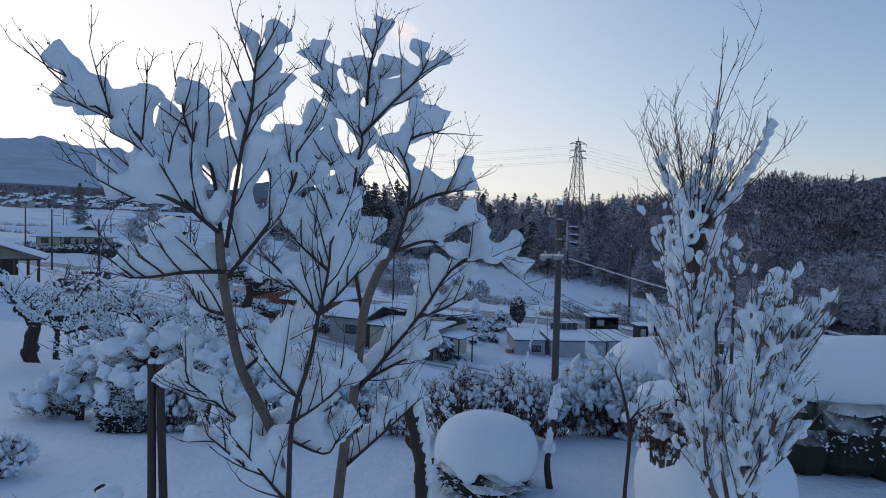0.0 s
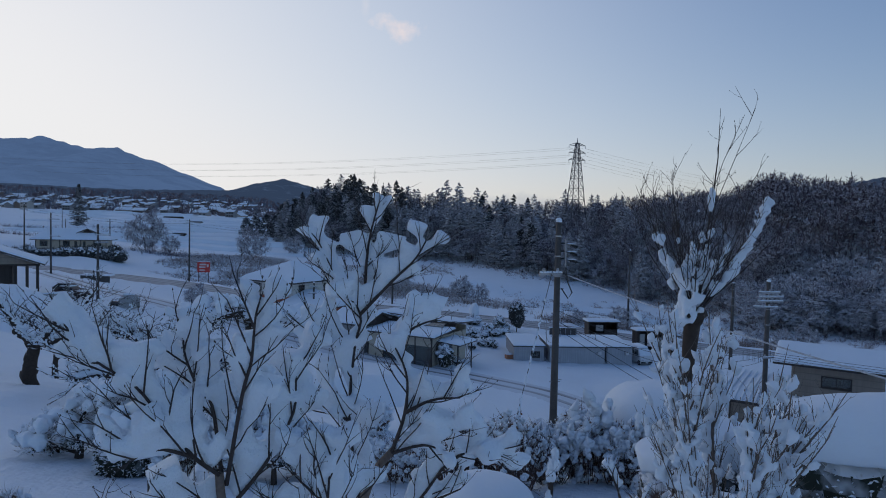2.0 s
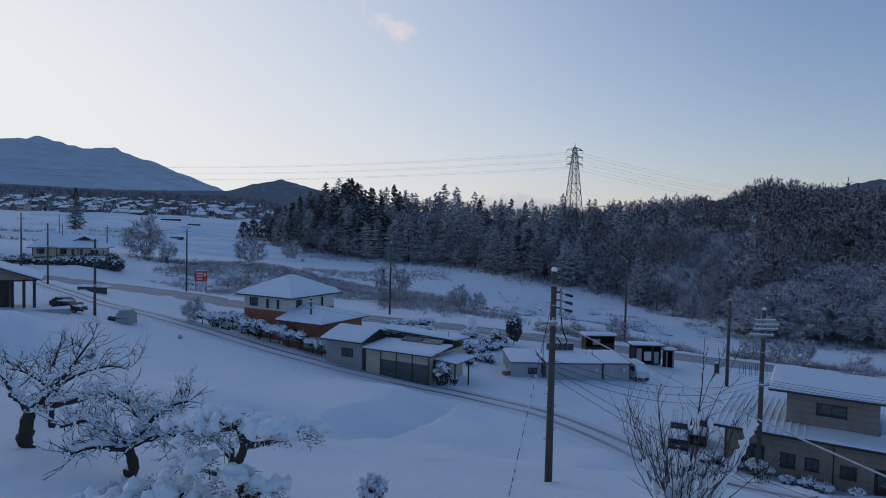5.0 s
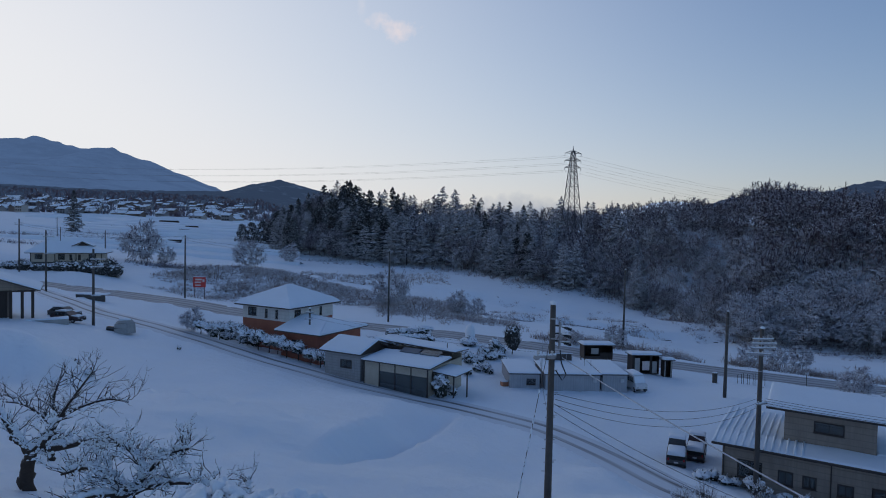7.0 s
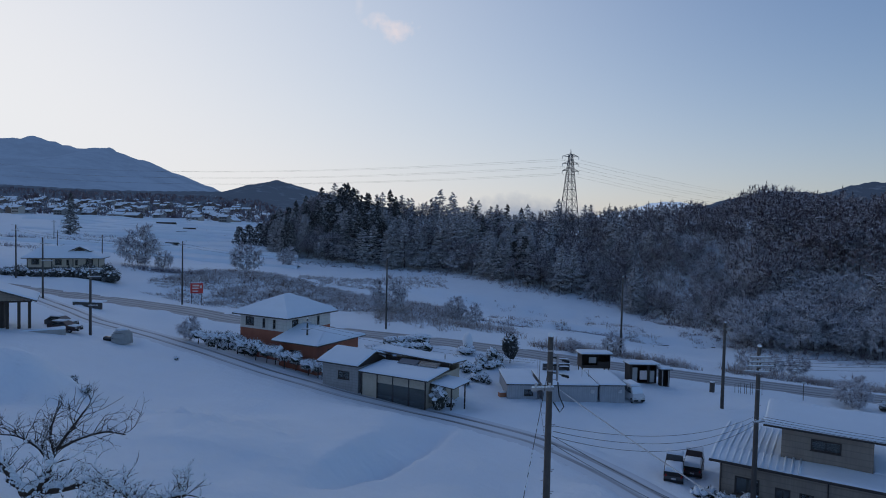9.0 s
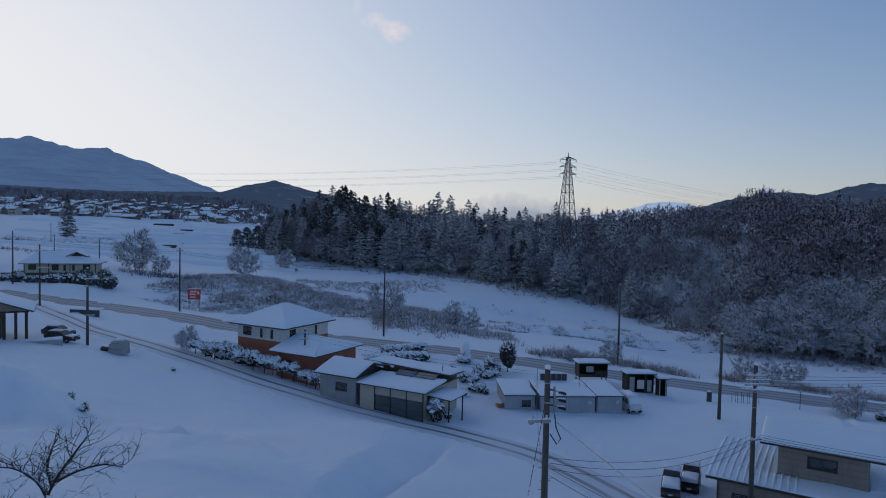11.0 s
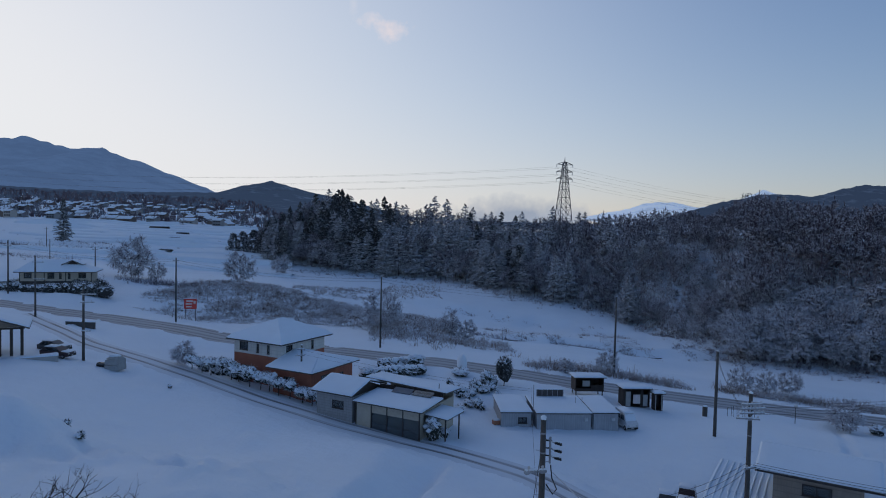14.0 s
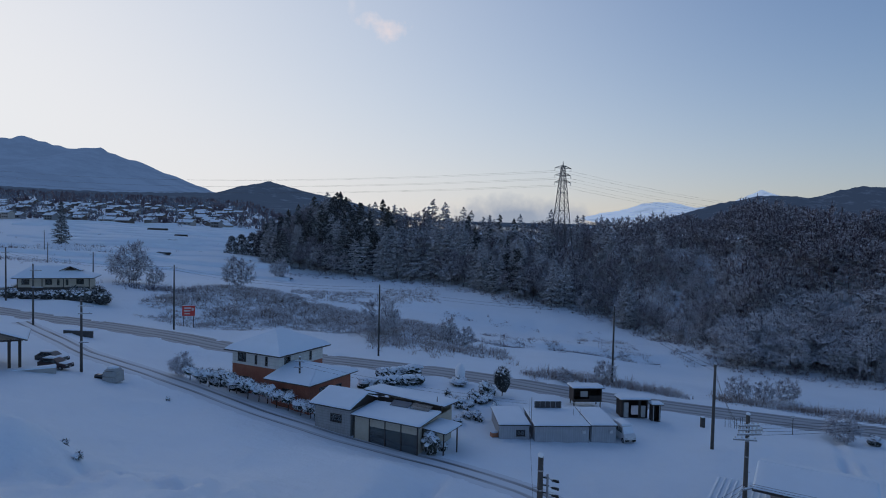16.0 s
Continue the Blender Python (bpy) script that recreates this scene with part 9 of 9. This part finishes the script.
def cloud_pine(x, y, pads, trunk, r0, label, seed, base=None, name="garden_pine"):
    """A trained pine: bent dark trunk, each pad of needles under its own pillow of snow."""
    rnd = random.Random(seed)
    z = gz(x, y) - 0.1 if base is None else base
    t = thing(name, pose(x, y, z), label, "tree")
    wood, leaf, white = Geo(), Geo(), Geo()
    line = rounded_line(trunk)
    wood.tube(line, [r0 * (1 - 0.6 * k / (len(line) - 1)) for k in range(len(line))], 9)
    for px_, py_, pz_, r in pads:
        near_p = min(line, key=lambda q: (q - Vector((px_, py_, pz_ - 0.15))).length)
        wood.tube([near_p, near_p.lerp(Vector((px_, py_, pz_)), 0.55) + Vector((0, 0, -0.04)), Vector((px_, py_, pz_))], [r0 * 0.45, r0 * 0.35, r0 * 0.15], 7)
        for _ in range(int(520 * r)):
            a, q = rnd.uniform(0, 6.28), r * math.sqrt(rnd.random())
            p = Vector((px_ + q * math.cos(a), py_ + q * math.sin(a) * 0.9, pz_ + rnd.uniform(-0.26, 0.06) * r * 2))
            d = Vector((math.cos(a) * 0.7 + rnd.gauss(0, 0.4), math.sin(a) * 0.7 + rnd.gauss(0, 0.4), rnd.uniform(-0.6, 0.6))).normalized()
            leaf.spike(p, p + d * rnd.uniform(0.05, 0.12), 0.013)
        for _ in range(int(12 * r / 0.3)):
            a, q = rnd.uniform(0, 6.28), r * math.sqrt(rnd.random()) * 1.02
            k = rnd.uniform(0.05, 0.13) * (0.6 + r)
            white.blob((px_ + q * math.cos(a), py_ + q * math.sin(a), pz_ + 0.09 + 0.16 * r * (1 - (q / r) ** 2) - 0.12 * rnd.random() * (q / r)), (k * rnd.uniform(0.8, 1.3), k * rnd.uniform(0.8, 1.3), k * rnd.uniform(0.7, 1.2)), rnd, 0.4, 6, 8)
    part("trunk", wood, BARK, t, "", True)
    part("needles", leaf, NEEDLES_SNOWY, t, kind="stuff")
    snow_mass(white, 0.024, t, smooth_by=2)
    return t


cloud_pine(-3.4, 10.7, [(-0.75, 0, 2.25, 0.5), (-0.25, 0.1, 2.4, 0.5), (0.55, 0, 2.3, 0.45), (1.1, 0.1, 2.25, 0.42), (-0.6, -0.1, 1.7, 0.4), (0.15, -0.2, 1.55, 0.4), (0.6, -0.1, 1.35, 0.35), (-0.1, -0.3, 1.0, 0.42), (0.5, -0.4, 0.75, 0.4)],
           [(0.25, 0, -0.1), (0.1, 0, 0.5), (0.3, 0, 1.0), (0.05, 0, 1.5), (0.2, 0, 2.0), (0.1, 0, 2.35)], 0.13, "trained garden pine with heavy pads of snow", 301, 12.75)
cloud_pine(-5.0, 10.7, [(-0.25, 0, 1.75, 0.45), (0.3, 0.1, 1.95, 0.5), (0.6, 0, 1.55, 0.4), (-0.5, 0.15, 1.5, 0.36), (0.75, 0.1, 1.9, 0.4), (0.9, 0.3, 1.5, 0.35), (0.1, -0.7, 1.45, 0.42), (0.45, -0.85, 1.3, 0.36), (-0.1, -0.9, 1.2, 0.3)],
           [(0.1, 0, -0.1), (0.05, 0, 0.6), (0.15, 0, 1.1), (0.1, 0, 1.6)], 0.2, "dense dark evergreen with a broad roof of snow", 302, 12.0)
clipped_bush(-4.75, 9.95, 0.6, 0.55, 1.35, 0.0, "tall dark evergreen column standing below snow-laden boughs", seed=7, base=12.1, frill=4.0)
cloud_pine(-6.25, 11.0, [(0.15, 0, 1.15, 0.36), (-0.2, -0.1, 0.9, 0.4), (-0.5, -0.1, 0.62, 0.42), (0.2, -0.1, 0.7, 0.35), (0.3, 0, 1.4, 0.3)], [(0, 0, -0.1), (0.05, 0, 0.5), (0.1, 0, 1.1)], 0.09, "low spreading evergreen under thick snow", 303, 12.2)
cloud_pine(-3.2, 10.1, [(-0.45, 0, 0.85, 0.3), (-0.65, 0.1, 0.62, 0.22), (0.25, 0, 1.05, 0.3), (0.45, 0.1, 0.8, 0.22), (-0.1, 0.1, 1.25, 0.35), (-0.5, 0, 1.2, 0.2)], [(0, 0, -0.2), (0.02, 0, 0.4), (0.05, 0, 0.9), (0.0, 0, 1.2)], 0.055, "small slender pine with pillows of snow", 304, 12.55)
cloud_pine(-2.3, 8.9, [(0.0, 0, 0.6, 0.35), (0.45, 0, 0.5, 0.3), (-0.45, 0, 0.55, 0.3)], [(0, 0, -0.1), (0, 0, 0.5)], 0.06, "low evergreen cushion under snow", 305, 12.85)

# knobby broken trunk, sapling, stakes and a cut branch
t = thing("broken_trunk", pose(-0.03, 3.0, 13.3), "short knobby broken trunk with snow clinging to it", "trunk")
g = Geo()
line = rounded_line([(0.0, 0, -0.1), (-0.02, -0.05, 0.8), (-0.04, -0.1, 1.45), (-0.06, -0.25, 1.75), (-0.09, -0.4, 1.95), (-0.1, -0.5, 2.12)])
g.tube(line, [0.033 * rng.uniform(0.75, 1.25) for _ in line], 10)
for p in line[6:]:
    g.blob(tuple(p + Vector((rng.gauss(0, 0.015), rng.gauss(0, 0.01), 0))), (0.03, 0.03, 0.035), rng, 0.35, 6, 8)
part("stem", g, BARK, t, "", True)
g = Geo()
for p in line[7:]:
    g.blob(tuple(p + Vector((0.03, -0.01, 0.01))), (0.022, 0.022, 0.05), rng, 0.25, 6, 8)
part("snow_cover", g, SNOW, t, "", True)
t = thing("broken_trunk", pose(1.17, 6.7, gz(1.17, 6.7) - 0.05), "slender broken sapling trunk with snow clinging to it", "trunk")
g = Geo()
line = rounded_line([(0.04, 0, -0.1), (-0.02, 0, 0.3), (0.02, 0, 0.6), (0.04, 0, 1.05)])
g.tube(line, [0.038, 0.04, 0.035, 0.036, 0.033, 0.03, 0.034, 0.028, 0.026, 0.03, 0.02, 0.02, 0.012][:len(line)], 8)
part("stem", g, BARK, t, "", True)
g = Geo()
for k in range(12):
    p = line[rng.randint(3, len(line) - 1)]
    g.blob((p.x + rng.gauss(0, 0.03), p.y - 0.02, p.z + 0.04), (0.04, 0.035, 0.07), rng, 0.25, 6, 8)
part("snow_cover", g, SNOW, t, "", True)
t = limb_tree("sapling", pose(1.2, 4.0, 13.4), [[(0, 0, -0.1), (-0.02, 0, 0.8), (0.0, 0, 1.3), (-0.06, 0, 1.6)], [(-0.06, 0, 1.6), (-0.1, 0, 1.7), (-0.08, 0, 1.78)], [(-0.02, 0, 1.35), (0.05, 0, 1.45), (0.1, 0, 1.5)]], 0.017, "thin sapling with a tuft of snow at its top", rng, 0.05, 0.7, bark=BARK, r_limb=0.5)
for x0, x1 in ((-1.8, -1.81), (-1.7, -1.76)):
    t = thing("stake", pose(x0, 4.0, 13.3), "weathered wooden stake with a cap of snow", "stake", "pair of stakes")
    g = Geo()
    g.tube([(0, 0, -0.1), (x1 - x0, 0, 1.78)], [0.03, 0.026], 8)
    part("post", g, DARK_WOOD, t)
    g = Geo()
    g.blob((x1 - x0, 0, 1.79), (0.025, 0.025, 0.025), rng, 0.1, 5, 8)
    part("snow_cap", g, SNOW, t, "", True)
t = thing("cut_branch", pose(-1.75, 3.4, 13.4), "cut branch end poking up with snow on it", "branch")
g = Geo()
g.tube([(0.25, 0, 0.3), (0.1, 0, 0.85), (-0.12, 0.1, 1.1)], [0.04, 0.035, 0.03], 8)
part("stem", g, BARK, t)
g = Geo()
g.blob((-0.05, 0.06, 1.08), (0.08, 0.05, 0.05), rng, 0.2, 6, 8)
part("snow_cover", g, SNOW, t, "", True)
t = thing("weeds", pose(-2.6, 4.4, gz(-2.6, 4.4)), "few dry weed stalks standing in snow", "weeds")
g = Geo()
for k in range(8):
    a = Vector((rng.gauss(0, 0.25), rng.gauss(0, 0.15), -0.05))
    twig(g, a, Vector((rng.gauss(0, 0.25), 0, 1)).normalized(), rng.uniform(0.4, 0.8), 0.004, rng, 1, 0.12)
part("stalks", g, TWIG, t)

# snow-capped shrubs before the tan house
HM = pose(24.91, 45.16, 0, 0, 0, -32.6)
for k, (u, v, r, hh_) in enumerate(((-4.3, -1.6, 0.5, 0.8), (-3.5, -2.0, 0.42, 0.7), (-2.9, -1.5, 0.4, 0.65), (-1.6, -1.9, 0.62, 1.15), (0.4, -2.2, 0.5, 0.6), (1.6, -2.0, 0.6, 0.7), (2.6, -2.4, 0.5, 0.6), (4.4, -2.6, 0.45, 0.5), (6.5, -2.4, 0.6, 0.8), (-4.9, -2.6, 0.6, 0.7))):
    p = HM @ Vector((u, v, 0))
    snowy_shrub(p.x, p.y, r, hh_, "round clipped shrub with a cap of snow before the house", rng, "shrubs before the house")
for x, y in ((15.6, 39.5), (17.5, 40.5), (20.5, 39.6)):
    snowy_thicket(x, y, 0.8, 1.7, "leafless garden shrub dusted with snow", int(x * 10), 0.1, 40, snow=0.08)
